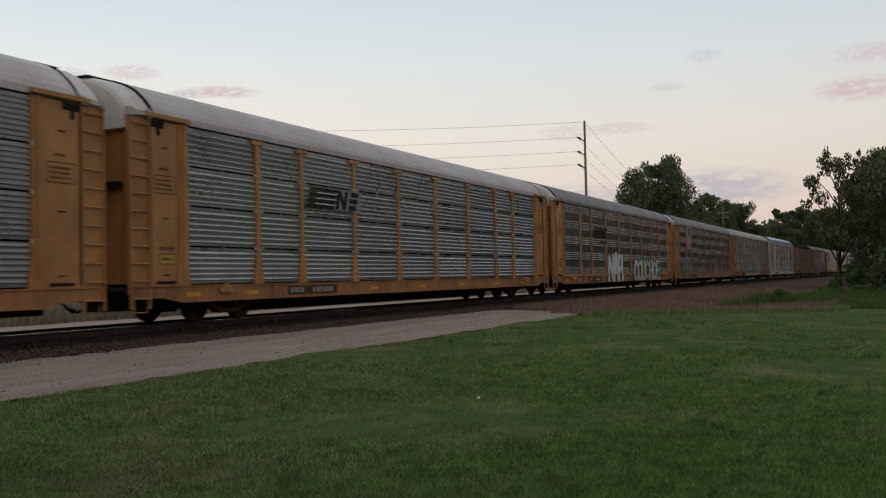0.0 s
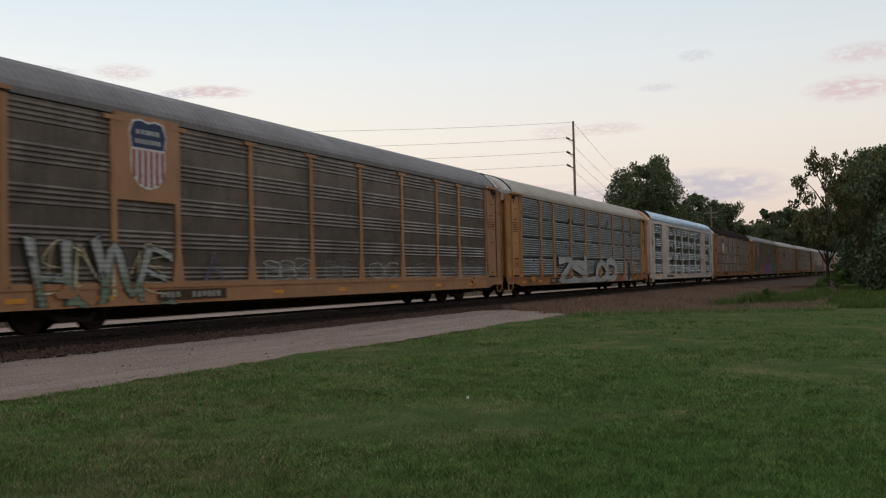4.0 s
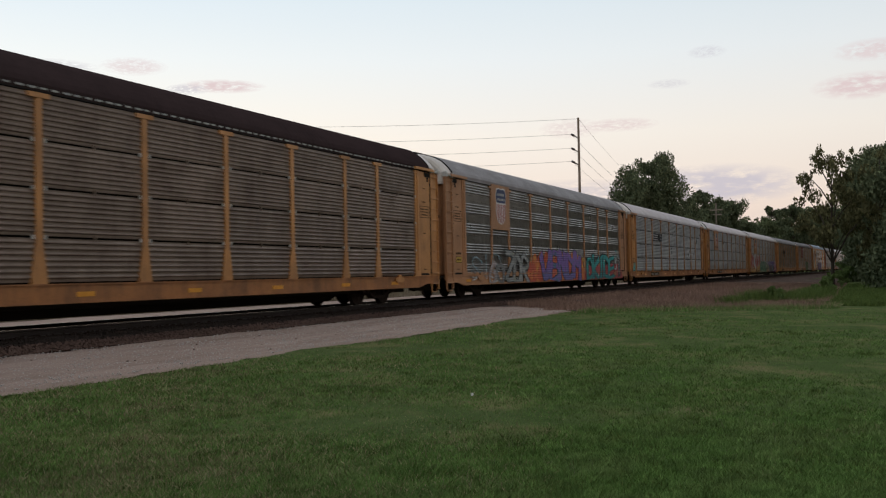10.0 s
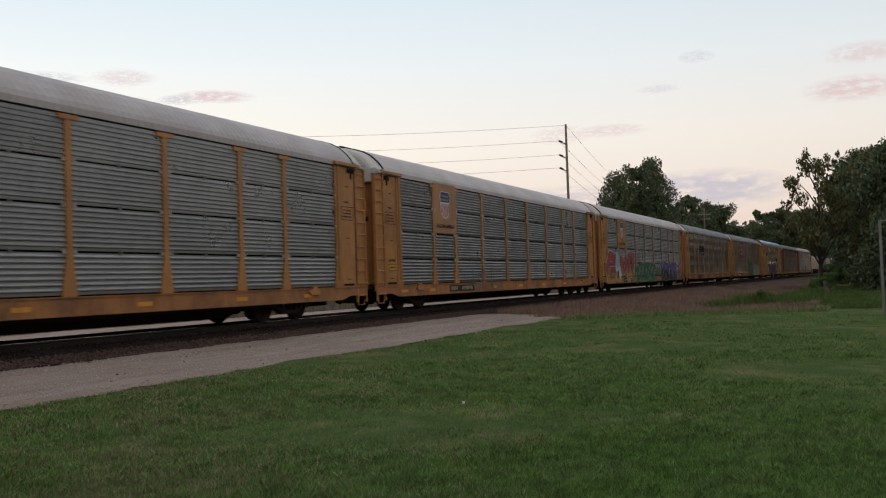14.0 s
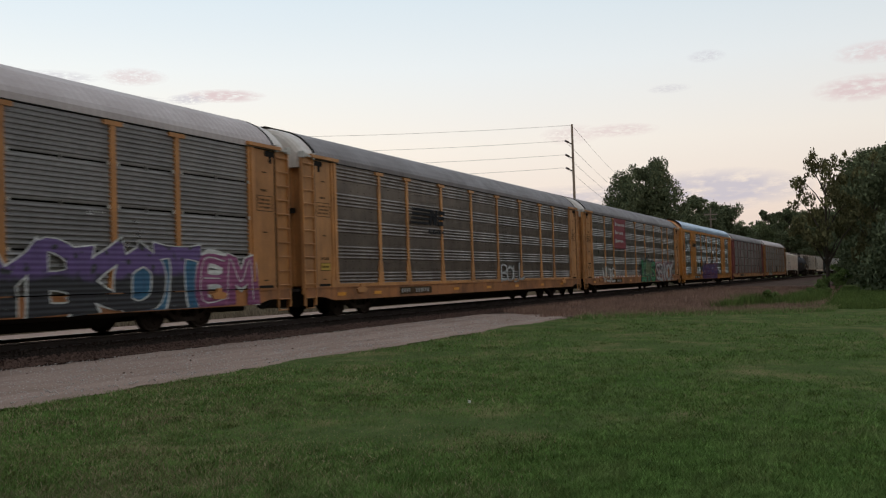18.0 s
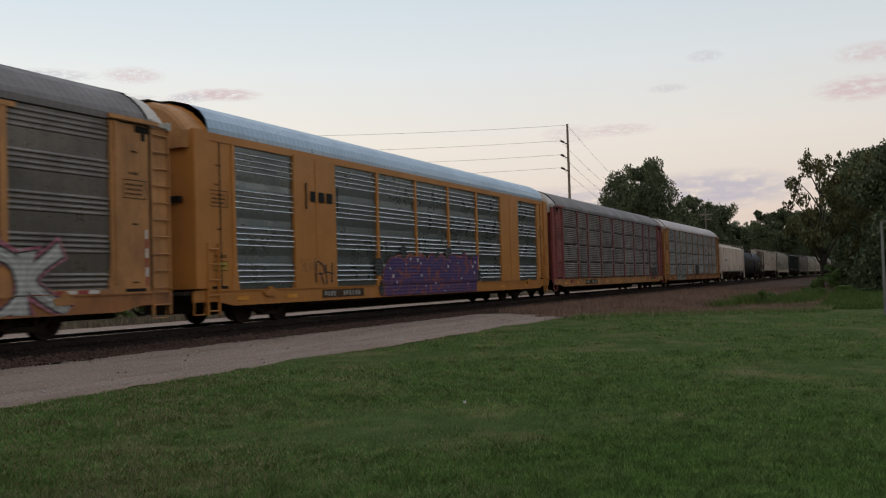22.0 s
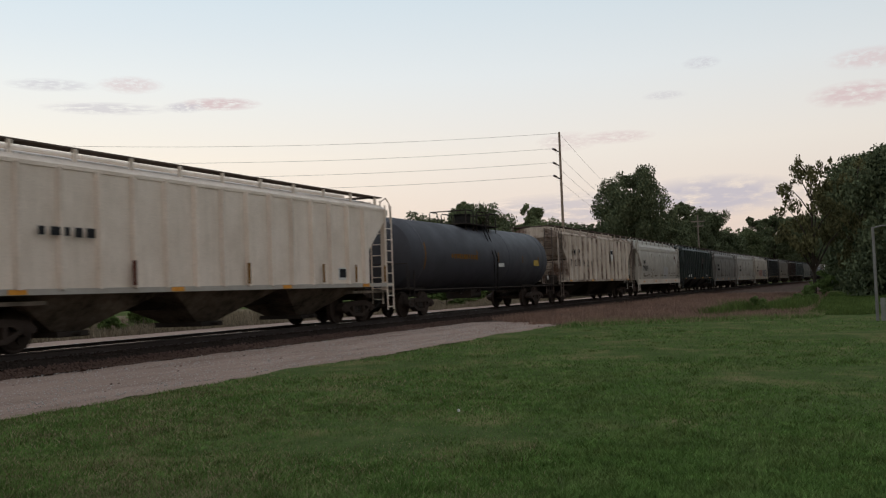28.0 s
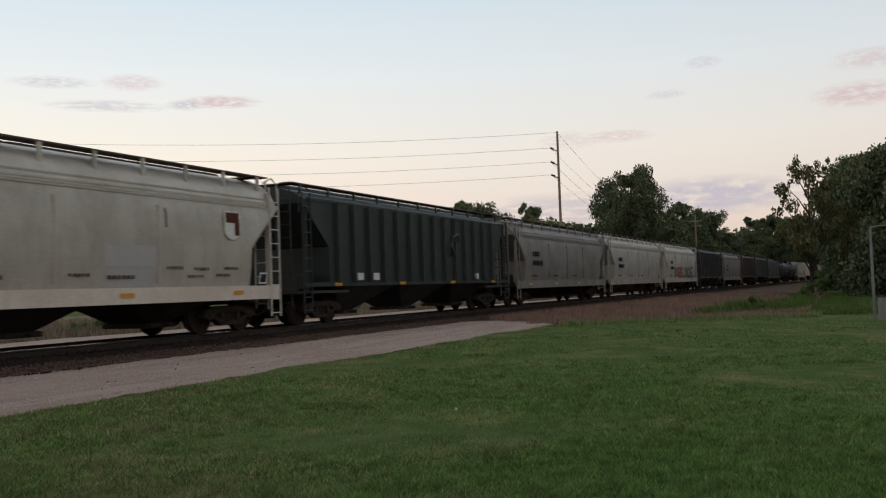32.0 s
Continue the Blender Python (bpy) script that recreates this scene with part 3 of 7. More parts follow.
def ribs(z0, z1, kind):
    """The outline (y, z) of a sheet from z0 to z1: kind rib, group or slot."""
    pts, z = [(0.0, z0)], z0 + 0.03
    if kind == "rib":
        n = max(1, int((z1 - z0 - 0.06) / 0.100))
        p = (z1 - z0 - 0.06) / n
        for i in range(n):
            pts += [(0, z), (0, z + 0.30 * p), (-0.030, z + 0.44 * p), (-0.030, z + 0.60 * p), (-0.002, z + 0.92 * p)]
            z += p
        pts.append((0, z))
    elif kind == "wide":
        # broad flats, leaning a little, with six narrow ribs to each sheet
        p = (z1 - z0 - 0.10) / 6
        z += 0.03
        for i in range(6):
            pts += [(-0.002, z), (-0.028, z + 0.016), (-0.032, z + 0.028), (-0.002, z + 0.064), (0.008, z + 0.072)]
            z += p
    else:
        pitch, count, flat = (0.108, 4, 0.37) if kind == "group" else (0.150, 4, 0.36)
        if kind == "slot":
            z += 0.12
        while z < z1 - 0.3:
            for i in range(count):
                d = -0.038 if kind == "slot" else -0.023
                pts += [(0, z), (d, z + 0.020), (d, z + 0.038), (0, z + 0.080)]
                z += pitch
            if kind == "slot" and z + flat < z1:
                pts += [(0.0, z - 0.04), (0.009, z + 0.12), (0.0, z + 0.30)]
            z += flat
    return pts + [(0.0, z1)]


def panel_mesh(w, z0, z1, kind):
    def make():
        s = Shape().sheet(ribs(z0, z1, kind), -w / 2, w / 2)
        return s.sheet([(0.05, z0), (0.05, z1)], -w / 2, w / 2)
    return shared(f"side_panel/{w:.2f}/{z0}/{z1}/{kind}", make)


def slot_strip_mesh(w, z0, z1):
    """The raised ribs of a slotted sheet, tilted and near-white to imitate sky glint."""
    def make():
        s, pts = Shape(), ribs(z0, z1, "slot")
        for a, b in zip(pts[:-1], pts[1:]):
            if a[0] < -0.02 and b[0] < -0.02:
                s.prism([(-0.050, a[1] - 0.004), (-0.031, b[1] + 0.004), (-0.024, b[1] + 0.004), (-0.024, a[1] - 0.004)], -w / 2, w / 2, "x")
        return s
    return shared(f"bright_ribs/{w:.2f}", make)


def bolt_mesh(w):
    """Bolt heads along the flat bands between the groups of ribs."""
    s, z = Shape(), SILL1 + 0.04
    while z < PANEL1 - 0.3:
        z += 4 * 0.108
        for row in (0.07, 0.29):
            for i in range(int(w / 0.42)):
                x = -w / 2 + 0.25 + i * 0.42
                if z + row < PANEL1 - 0.06 and x < w / 2 - 0.15:
                    s.box(x - 0.011, x + 0.011, -0.009, 0.0, z + row - 0.011, z + row + 0.011)
        z += 0.37
    return s


def post_mesh():
    """A side post with a spread foot and a T head."""
    s = Shape().prism([(-0.20, 0.90), (0.20, 0.90), (0.20, 1.0), (0.105, 1.62), (0.085, 1.66), (0.085, 4.5), (-0.085, 4.5), (-0.085, 1.66), (-0.105, 1.62), (-0.20, 1.0)], -0.028, 0.04, "y")
    s.box(-0.27, 0.27, -0.045, 0.05, 4.5, 4.6)
    s.box(-0.19, 0.19, -0.036, 0.0, 0.9, 1.02)
    for z in (1.81, 2.76, 3.69):
        s.box(-0.10, 0.10, -0.03, 0.0, z - 0.03, z + 0.03)
    return s


def slim_post_mesh():
    return Shape().prism([(-0.17, 0.9), (0.17, 0.9), (0.15, 1.02), (0.075, 1.55), (0.065, 4.62), (-0.065, 4.62), (-0.075, 1.55), (-0.15, 1.02)], -0.03, 0.04, "y")


def end_post_mesh():
    s = Shape().prism([(-0.24, 0.90), (0.20, 0.90), (0.20, 1.1), (0.16, 1.5), (0.16, 4.62), (-0.16, 4.62), (-0.16, 1.5), (-0.24, 1.1)], -0.03, 0.05, "y")
    s.box(-0.05, 0.05, -0.06, -0.02, 1.1, 4.62)
    return s


ROOF = [(-1.53, EAVE), (-1.47, 4.90), (-1.30, 5.10), (-1.05, 5.32), (-0.75, 5.48), (-0.40, 5.59), (0.0, 5.64)]


BOXROOF = [(-1.53, 4.92), (-1.47, 5.14), (-1.28, 5.36), (-0.95, 5.54), (-0.5, 5.66), (-0.25, 5.69), (0.0, 5.70)]


def roof_mesh(ROOF=ROOF):
    """A barrel roof with cross corrugations and a lip along each eave."""
    s = Shape()
    xs = np.linspace(-13.2, 13.2, 240)
    ring = list(ROOF)
    ring = [(-1.53, ROOF[0][1] - 0.14)] + ring + [(-y, z) for y, z in ring[-2::-1]] + [(1.53, ROOF[0][1] - 0.14)]
    n, v, f = len(ring), [], []
    for i, x in enumerate(xs):
        k = 0.010 if i % 2 == 0 else 0.0
        v += [(x, y * (1 + k * 0.5), z + k * (z > EAVE)) for y, z in ring]
    for i in range(len(xs) - 1):
        f += [(i * n + j, i * n + j + 1, (i + 1) * n + j + 1, (i + 1) * n + j) for j in range(n - 1)]
    return s.add(v, f)


def end_ring(inset=0.0):
    r = [(y * (1 - inset / 1.53), z - inset * (z > EAVE)) for y, z in ROOF]
    return r + [(-y, z) for y, z in r[-2::-1]]


def hoop_mesh():
    a, b = end_ring(-0.016), end_ring(0.03)
    n, v, f = len(a), [], []
    for x, ring in ((-0.028, a), (0.028, a), (0.028, b), (-0.028, b)):
        v += [(x, y, z) for y, z in ring]
    for i in range(n - 1):
        f += [(k * n + i, k * n + i + 1, ((k + 1) % 4) * n + i + 1, ((k + 1) % 4) * n + i) for k in range(4)]
    return Shape().add(v, f + [(0, n, 2 * n, 3 * n), (n - 1, 2 * n - 1, 3 * n - 1, 4 * n - 1)])


def dome_mesh():
    n, v, f = 0, [], []
    for x, inset in ((-0.36, 0.02), (0.22, 0.03), (0.32, 0.07), (0.36, 0.14)):
        ring = [(1.46 - inset, EAVE - 0.42), (-1.46 + inset, EAVE - 0.42)] + end_ring(inset)
        n = len(ring)
        v += [(x, y, z) for y, z in ring]
    for i in range(3):
        f += [(i * n + k, i * n + (k + 1) % n, (i + 1) * n + (k + 1) % n, (i + 1) * n + k) for k in range(n)]
    return Shape().add(v, f + [tuple(range(n)), tuple(range(3 * n, 4 * n))])


def ladder_mesh():
    s = Shape().box(-0.31, -0.27, -0.05, 0.0, 0.40, 4.7).box(0.27, 0.31, -0.05, 0.0, 0.40, 4.7)
    for i in range(11):
        z = 0.62 + i * 0.385
        s.tube([(-0.27, -0.05, z), (0.27, -0.05, z)], 0.018, 6)
    return s


def ladder_plate_mesh():
    """The folded end sheet that carries the ladder's rungs."""
    return Shape().prism([(-0.32, -0.03), (-0.29, 0.0), (0.29, 0.0), (0.32, -0.03), (0.32, 0.05), (-0.32, 0.05)], 0.72, 4.66, "z")


def short_ladder_mesh():
    s = Shape().box(-0.24, -0.20, -0.05, 0.01, 0.30, 2.05).box(0.20, 0.24, -0.05, 0.01, 0.30, 2.05)
    for i in range(5):
        s.tube([(-0.22, -0.04, 0.4 + i * 0.38), (0.22, -0.04, 0.4 + i * 0.38)], 0.018, 6)
    return s


def door_leaf_mesh():
    """One folding end-door leaf, bowed outward with vertical ribs."""
    front = []
    for y in (1.05, 0.5, -0.5, -1.05):
        d = 0.10 + 0.08 * (1 - abs(y) / 1.4)
        front += [(d, y + 0.05), (d + 0.05, y + 0.04), (d + 0.05, y - 0.04), (d, y - 0.05)]
    return Shape().prism([(-0.20, -1.44), (-0.20, 1.44), (0.06, 1.40)] + front + [(0.06, -1.40)], 0.95, EAVE - 0.36, "z")


def sill_mesh():
    s = Shape().prism([(-13.85, 0.62), (-12.9, 0.62), (-12.3, SILL0), (12.3, SILL0), (12.9, 0.62), (13.85, 0.62), (13.85, SILL1), (-13.85, SILL1)], -0.02, 0.03, "y")
    s.box(-13.85, 13.85, -0.045, 0.03, SILL1 - 0.03, SILL1)
    s.box(-12.3, 12.3, -0.045, 0.03, SILL0, SILL0 + 0.03)
    return s


def under_mesh():
    s = Shape().box(-13.4, 13.4, -0.35, 0.35, 0.33, 0.85, 0.03).prism([(-8.7, 0.36), (-8.2, 0.17), (8.2, 0.17), (8.7, 0.36)], -0.34, 0.34, "y").box(-8.4, 8.4, -1.16, -1.10, 0.40, 0.56).box(-13.3, 13.3, -1.42, 1.42, 0.80, 0.88)
    for i in range(-6, 7):
        s.box(i * 1.7 - 0.06, i * 1.7 + 0.06, -1.4, 1.4, 0.52, 0.8)
    s.box(-3.4, -1.9, -1.1, -0.5, 0.36, 0.74, 0.05).box(2.6, 4.6, -0.9, -0.45, 0.38, 0.72, 0.12)
    s.box(-2.0, 2.6, -1.0, -0.9, 0.42, 0.5)
    return s


def shield_shape(w, h):
    half = [(0.0, 0.0), (0.24, 0.05), (0.42, 0.20), (0.46, 0.40), (0.44, 0.60), (0.47, 0.72), (0.50, 0.80), (0.40, 0.97), (0.2, 1.0), (0.0, 0.965)]
    ring = [(x * w, z * h) for x, z in half] + [(-x * w, z * h) for x, z in half[-2:0:-1]]
    return ring


def plate(ring, y0, y1, at=(0, 0)):
    return Shape().prism([(x + at[0], z + at[1]) for x, z in ring], y0, y1, "y")


def rect(x0, x1, z0, z1):
    return [(x0, z0), (x1, z0), (x1, z1), (x0, z1)]


def stencil_bars(name, x0, x1, z0, z1, n, y, material, parent, seed=0, label=""):
    """A run of unreadable lettering as plain bars."""
    rng = random.Random(seed * 31 + n)
    s, x = Shape(), x0
    step = (x1 - x0) / n
    for i in range(n):
        w = step * rng.uniform(0.5, 0.78)
        s.box(x, x + w, y - 0.004, y, z0 + (z1 - z0) * rng.choice((0, 0, 0, 0.12)), z1)
        x += step
    ob = part(name, s, material, parent, label=label)
    return tagged(ob, kind="stuff")


def shield(car, cx, z0, flag, body, style):
    """A shield emblem on a flat plate between two posts: navy top, striped or white below."""
    p = part("emblem_plate", plate(rect(-1.05, 1.05, 2.80, 4.70), -1.555, -1.53, (cx, 0)), body, car, label="flat painted emblem plate")
    w, h = (0.88, 1.0) if style else (1.15, 1.5)
    ring = shield_shape(w, h)
    part("shield", plate([(x * 1.07, z * 1.05 - 0.03) for x, z in ring], -1.561, -1.555, (cx, z0)), INKW, p, label="white shield emblem")
    low = 0.60 * h
    part("shield_top", plate([(0.44 * w, low), *[(x, z) for x, z in ring if z > low + 0.01], (-0.44 * w, low)], -1.567, -1.561, (cx, z0)), BLUEL, p, label="navy top with two white bars")
    for k, (zz, hw) in enumerate(((0.83, 0.34), (0.69, 0.36))):
        stencil_bars("emblem_lettering", cx - hw * w, cx + hw * w, z0 + zz * h - 0.045 * h / 1.5, z0 + zz * h + 0.06 * h / 1.5, 5 + 2 * k, -1.569, DIMW if style else PALEINK, p, 3 + k)
    if flag:
        if style:
            part("plate_lettering", glyphs("BUILDING AMERICA", 0.13, "CENTER", 0.004, 1.0), INKK, p, (cx, -1.562, 3.02))
        for k in range(6):
            x = (-0.40 + k * 0.16) * w
            zb = (0.16 if abs(x) > 0.3 * w else 0.06 if abs(x) > 0.15 * w else 0.02) * h
            part("shield_stripe", plate(rect(x - 0.04 * w, x + 0.04 * w, zb, low - 0.05), -1.567, -1.561, (cx, z0)), REDL, p)
    return p


def autorack(k, sheet, frame_mat, roof_mat, kind="rib", tiers=4, dome=None, label="", style="posts", sill=None):
    s0 = GAP0 + LEN * k
    rng = random.Random(k + 50)
    car = start_car("autorack_car", s0, LEN, label, "rail car", "autorack cars of the train")
    dome = dome or DOME
    part("roof", shared("roof", roof_mesh) if style == "posts" else shared("box_roof", lambda: roof_mesh(BOXROOF)), roof_mat, car)
    part("underframe", shared("underframe", under_mesh), UNDER, car)
    for sy in (-1, 1):
        part("side_sill", shared("side_sill", sill_mesh), sill or (SILLY if style == "posts" and frame_mat in (YELLOW, YELLOW_B) else frame_mat), car, (0, sy * 1.52, 0), 0 if sy < 0 else 180)
        part("eave_rail", shared("eave_rail", lambda: Shape().box(-13.3, 13.3, -0.04, 0.04, 4.60, 4.80)) if style != "posts" else shared("gutter", lambda: Shape().box(-13.3, 13.3, -0.03, 0.03, 4.615, 4.655)), BLACK if style == "posts" else frame_mat, car, (0, sy * 1.50, 0))
    # the far side is one plain ribbed wall
    part("far_side", shared(f"far_side/{kind}", lambda: Shape().sheet([(-y, z) for y, z in ribs(SILL1, PANEL1, "rib")], -13.4, 13.4)), sheet, car, (0, 1.46, 0))
    cuts = [SILL1 + 0.01, 1.81, 2.76, 3.69, PANEL1] if tiers == 4 else [SILL1 + 0.01, PANEL1]
    for a, b in zip(EDGES[:-1], EDGES[1:]):
        solid = style != "posts" and (abs((a + b) / 2) > 7.5 and abs((a + b) / 2) < 8.6)
        if solid:
            part("solid_panel", Shape().box(a - 0.12, b + 0.12, -1.56, -1.46, SILL1, 4.66), frame_mat, car)
            part("panel_seam", Shape().box((a + b) / 2 - 0.02, (a + b) / 2 + 0.02, -1.575, -1.56, SILL1 + 0.1, 4.6), frame_mat, car)
            continue
        for z0, z1 in zip(cuts[:-1], cuts[1:]):
            g = 0.022 if tiers == 4 else 0.0
            ob = part("side_panel", panel_mesh(b - a - 0.02, z0 + g, z1 - g, kind), sheet, car, ((a + b) / 2, (-1.502 if style == "posts" else -1.48) - rng.uniform(0, 0.005), 0))
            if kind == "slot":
                part("bright_ribs", slot_strip_mesh(b - a - 0.14, z0 + g, z1 - g), RIB_GLINT, ob)
        if style == "posts":
            w = b - a
            if tiers == 4:
                for z in (1.81, 2.76, 3.69):
                    part("gap_clip", shared("gap_clip", lambda: Shape().box(-0.022, 0.022, -0.030, 0.0, -0.06, 0.05)), sheet, car, ((a + b) / 2, -1.502, z))
            else:
                part("panel_ledge", shared(f"panel_ledge/{w:.2f}", lambda: Shape().box(-w / 2 + 0.09, w / 2 - 0.09, -0.03, 0.0, 0.90, 1.0)), frame_mat, car, ((a + b) / 2, -1.52, 0))
                tagged(part("bolts", shared(f"bolts/{w:.2f}", lambda: bolt_mesh(w)), STEELDK, car, ((a + b) / 2, -1.502, 0), label="small dark bolts on the flat bands"), kind="stuff")
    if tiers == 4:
        # a black sheet stands in for the interior's shade seen through the gaps
        part("inner_shade", shared("inner_shade", lambda: Shape().box(-13.0, 13.0, -1.40, -1.36, SILL1, PANEL1)), BLACK, car, label="black sheet standing in for the shaded interior behind the panel gaps")
    for x in POSTS:
        part("post", shared("post", post_mesh) if style == "posts" else shared("slim_post", slim_post_mesh), frame_mat, car, (x, -1.52, 0))
    for sgn in (-1, 1):
        e = sgn * 12.2
        part("end_post", shared("end_post", end_post_mesh) if style == "posts" else shared("slim_post", slim_post_mesh), frame_mat, car, (e, -1.52, 0), 0)
        part("corner_sheet", Shape().box(min(e, sgn * 13.35), max(e, sgn * 13.35), -1.52, -1.46, SILL1, 4.66 if style == "posts" else 4.8), frame_mat, car)
        if style == "posts":
            part("corner_bracket", Shape().box(min(e - sgn * 0.2, sgn * 13.5), max(e - sgn * 0.2, sgn * 13.5), -1.62, -1.45, 4.66, 4.75), frame_mat, car)
            lad = part("ladder", shared("ladder", ladder_mesh), frame_mat, car, (sgn * 13.62, -1.50, 0))
            part("ladder_plate", shared("ladder_plate", ladder_plate_mesh), frame_mat, lad, label="tall flat sheet behind the rungs")
            part("grip_bracket", shared("grip_bracket", lambda: Shape().box(-0.34, -0.22, -0.09, 0.06, 4.62, 4.80).box(0.22, 0.34, -0.09, 0.06, 4.62, 4.80).box(-0.30, 0.30, -0.09, -0.05, 4.66, 4.72)), CLIP, lad)
            part("dark_slot", Shape().box(sgn * 13.05 - 0.22, sgn * 13.05 + 0.22, -1.53, -1.515, 4.45, 4.6).box(sgn * 13.05 - 0.02, sgn * 13.05 + 0.1, -1.53, -1.515, 4.28, 4.45), BLACK, car)
        else:
            part("corner_ladder", shared("corner_ladder", short_ladder_mesh), frame_mat, car, (sgn * 13.15, -1.56, 0))
            part("corner_seam", Shape().box(sgn * 12.75 - 0.015, sgn * 12.75 + 0.015, -1.535, -1.52, 0.95, 4.7), UNDER, car)
            part("corner_column", Shape().prism([(-0.28, -0.16), (0.28, -0.16), (0.34, 0.0), (0.34, 1.2), (-0.28, 1.2)], 0.95, 4.82, "z"), frame_mat, car, (sgn * 13.5, -1.42, 0), 0)
        part("end_wall", Shape().box(min(sgn * 13.3, sgn * 13.4), max(sgn * 13.3, sgn * 13.4), -1.46, 1.46, 0.9, 4.75), frame_mat, car)
        part("end_door", shared("end_door", door_leaf_mesh), frame_mat, car, (sgn * 13.6, 0, 0), 0 if sgn > 0 else 180)
        part("end_dome", shared("end_dome", dome_mesh), dome, car, (sgn * 13.55, 0, 0), 0 if sgn > 0 else 180)
        part("end_hoop", shared("end_hoop", hoop_mesh), BLACK if style == "posts" else frame_mat, car, (sgn * 13.22, 0, 0))
        part("top_seal", Shape().box(min(sgn * 13.2, sgn * 13.9), max(sgn * 13.2, sgn * 13.9), -0.30, 0.30, 5.60, 5.632), UNDER, car)
        part("door_bar", Shape().box(min(sgn * 13.78, sgn * 13.9), max(sgn * 13.78, sgn * 13.9), -1.2, -0.45, 3.05, 3.2), BLACK, car)
        part("step", Shape().tube([(sgn * 13.4, -1.5, 0.7), (sgn * 13.4, -1.5, 0.32), (sgn * 13.8, -1.5, 0.32), (sgn * 13.8, -1.5, 0.7)], 0.02, 6), frame_mat, car)
        part("end_platform", Shape().box(min(sgn * 13.2, sgn * 14.0), max(sgn * 13.2, sgn * 14.0), -1.35, 1.35, 0.80, 0.88), UNDER, car)
        coupler(car, sgn * 14.27, sgn)
        bogie(car, sgn * 10.05)
    if tiers == 4:
        clips = Shape()
        for x in POSTS + [-12.2, 12.2]:
            for z in (1.81, 2.76, 3.69):
                for d in (-0.15, 0.15):
                    if abs(x + d) < 12.2:
                        clips.box(x + d - 0.025, x + d + 0.025, -1.556, -1.52, z - 0.045, z + 0.035)
        tagged(part("panel_clip", clips, CLIP, car, label="pale clips beside the posts"), kind="stuff")
    for sgn in (-1, 1):
        x = sgn * 12.80
        f = Shape()
        for x0, x1, z0, z1 in ((-0.36, 0.36, 3.37, 3.39), (-0.36, 0.36, 2.97, 2.99), (-0.36, -0.34, 2.97, 3.39), (0.34, 0.36, 2.97, 3.39)):
            f.box(x + x0, x + x1, -1.524, -1.519, z0, z1)
        part("label_frame", f, DIMK, car)
        for j in range(3):
            stencil_bars("stencilled_data", x - 0.28, x + 0.28, 3.05 + 0.1 * j, 3.10 + 0.1 * j, 5, -1.524, DIMK, car, k + 17 + j)
        stencil_bars("stencilled_data", x - 0.18, x + 0.12, 3.50, 3.56, 3, -1.524, DIMK, car, k + 21)
        for z in (1.12, 2.40, 4.0):
            part("hinge", shared("hinge", lambda: Shape().box(-0.09, 0.09, -0.016, 0, 0, 0.03)), DIMK, car, (x, -1.519, z))
        part("foot_slot", Shape().box(x - 0.32, x + 0.32, -1.528, -1.515, 0.93, 1.0), BLACK, car)
        part("door_edge", Shape().box(sgn * 13.28 - 0.02, sgn * 13.28 + 0.02, -1.535, -1.515, 0.95, 4.62), UNDER, car, label="dark gap beside the end sheet")
        part("sill_bracket", Shape().prism([(-0.32, 0.82), (-0.22, 0.70), (0.22, 0.70), (0.32, 0.82), (0.1, 0.88), (0.1, 0.96), (-0.08, 0.96), (-0.08, 0.88)], -1.60, -1.54, "y"), frame_mat, car, (sgn * 10.7, 0, 0))
    # small labels on the sill and the corners
    pale = frame_mat is WHITEP
    if not pale:
        part("number_plate_strip", Shape().box(-8.0, -5.5, -1.56, -1.54, 0.58, 0.82), DIMK, car)
        stencil_bars("reporting_mark", -7.9, -7.2, 0.63, 0.77, 4, -1.562, DIMW, car, k)
        stencil_bars("car_number", -6.8, -5.7, 0.63, 0.77, 6, -1.562, DIMW, car, k + 40)
    stencil_bars("stencilled_data", -13.0, -12.5, 1.70, 1.78, 5, -1.524, DIMK, car, k + 7)
    lab = part("warning_label", Shape().box(-13.02, -12.48, -1.523, -1.519, 1.38, 1.62), DIMK, car, label="small yellow label with a dark border")
    part("label_face", Shape().box(-13.0, -12.5, -1.526, -1.523, 1.40, 1.60), INKY if k % 2 == 0 else frame_mat, lab)
    stencil_bars("label_lettering", -12.93, -12.57, 1.47, 1.53, 6, -1.529, DIMK, lab, k + 9)
    for x in (-11.9, -9.6, -3.2, 0.2, 3.6, 7.2, 10.4):
        part("reflector", shared("reflector", lambda: Shape().box(-0.24, 0.24, -0.006, 0, 0.63, 0.73)), REFL, car, (x, -1.545, 0))
    return car


# ---- covered hoppers ----
GRATING = weathered("dull_brown_grating", (0.13, 0.10, 0.085), (0.05, 0.04, 0.035), 0.5, 0.75)


def flow_y(z):
    """The near side of a smooth hopper body at a height."""
    return float(np.interp(z, [p[1] for p in FLOW[:9]], [p[0] for p in FLOW[:9]]))


def skin(x0, x1, z0, z1, out=0.005, n=6):
    """A thin painted patch that follows the smooth body."""
    zs = [z0 + (z1 - z0) * i / n for i in range(n + 1)]
    return Shape().sheet([(flow_y(z) - out, z) for z in zs], x0, x1)



def body_rings(l, prof, cut_u, cut_z, top_u):
    """Rings of a hopper body whose lower ends are cut off by a slope."""
    zlow, ztop = min(z for _, z in prof), cut_z + 1.25
    h = l / 2
    out = []
    for u, zc in ((top_u, ztop), (cut_u, cut_z), (cut_u + 0.02, zlow)):
        out.append((-h + u, [(y, max(z, zc)) for y, z in prof]))
    return out + [(-u, r) for u, r in out[::-1]]


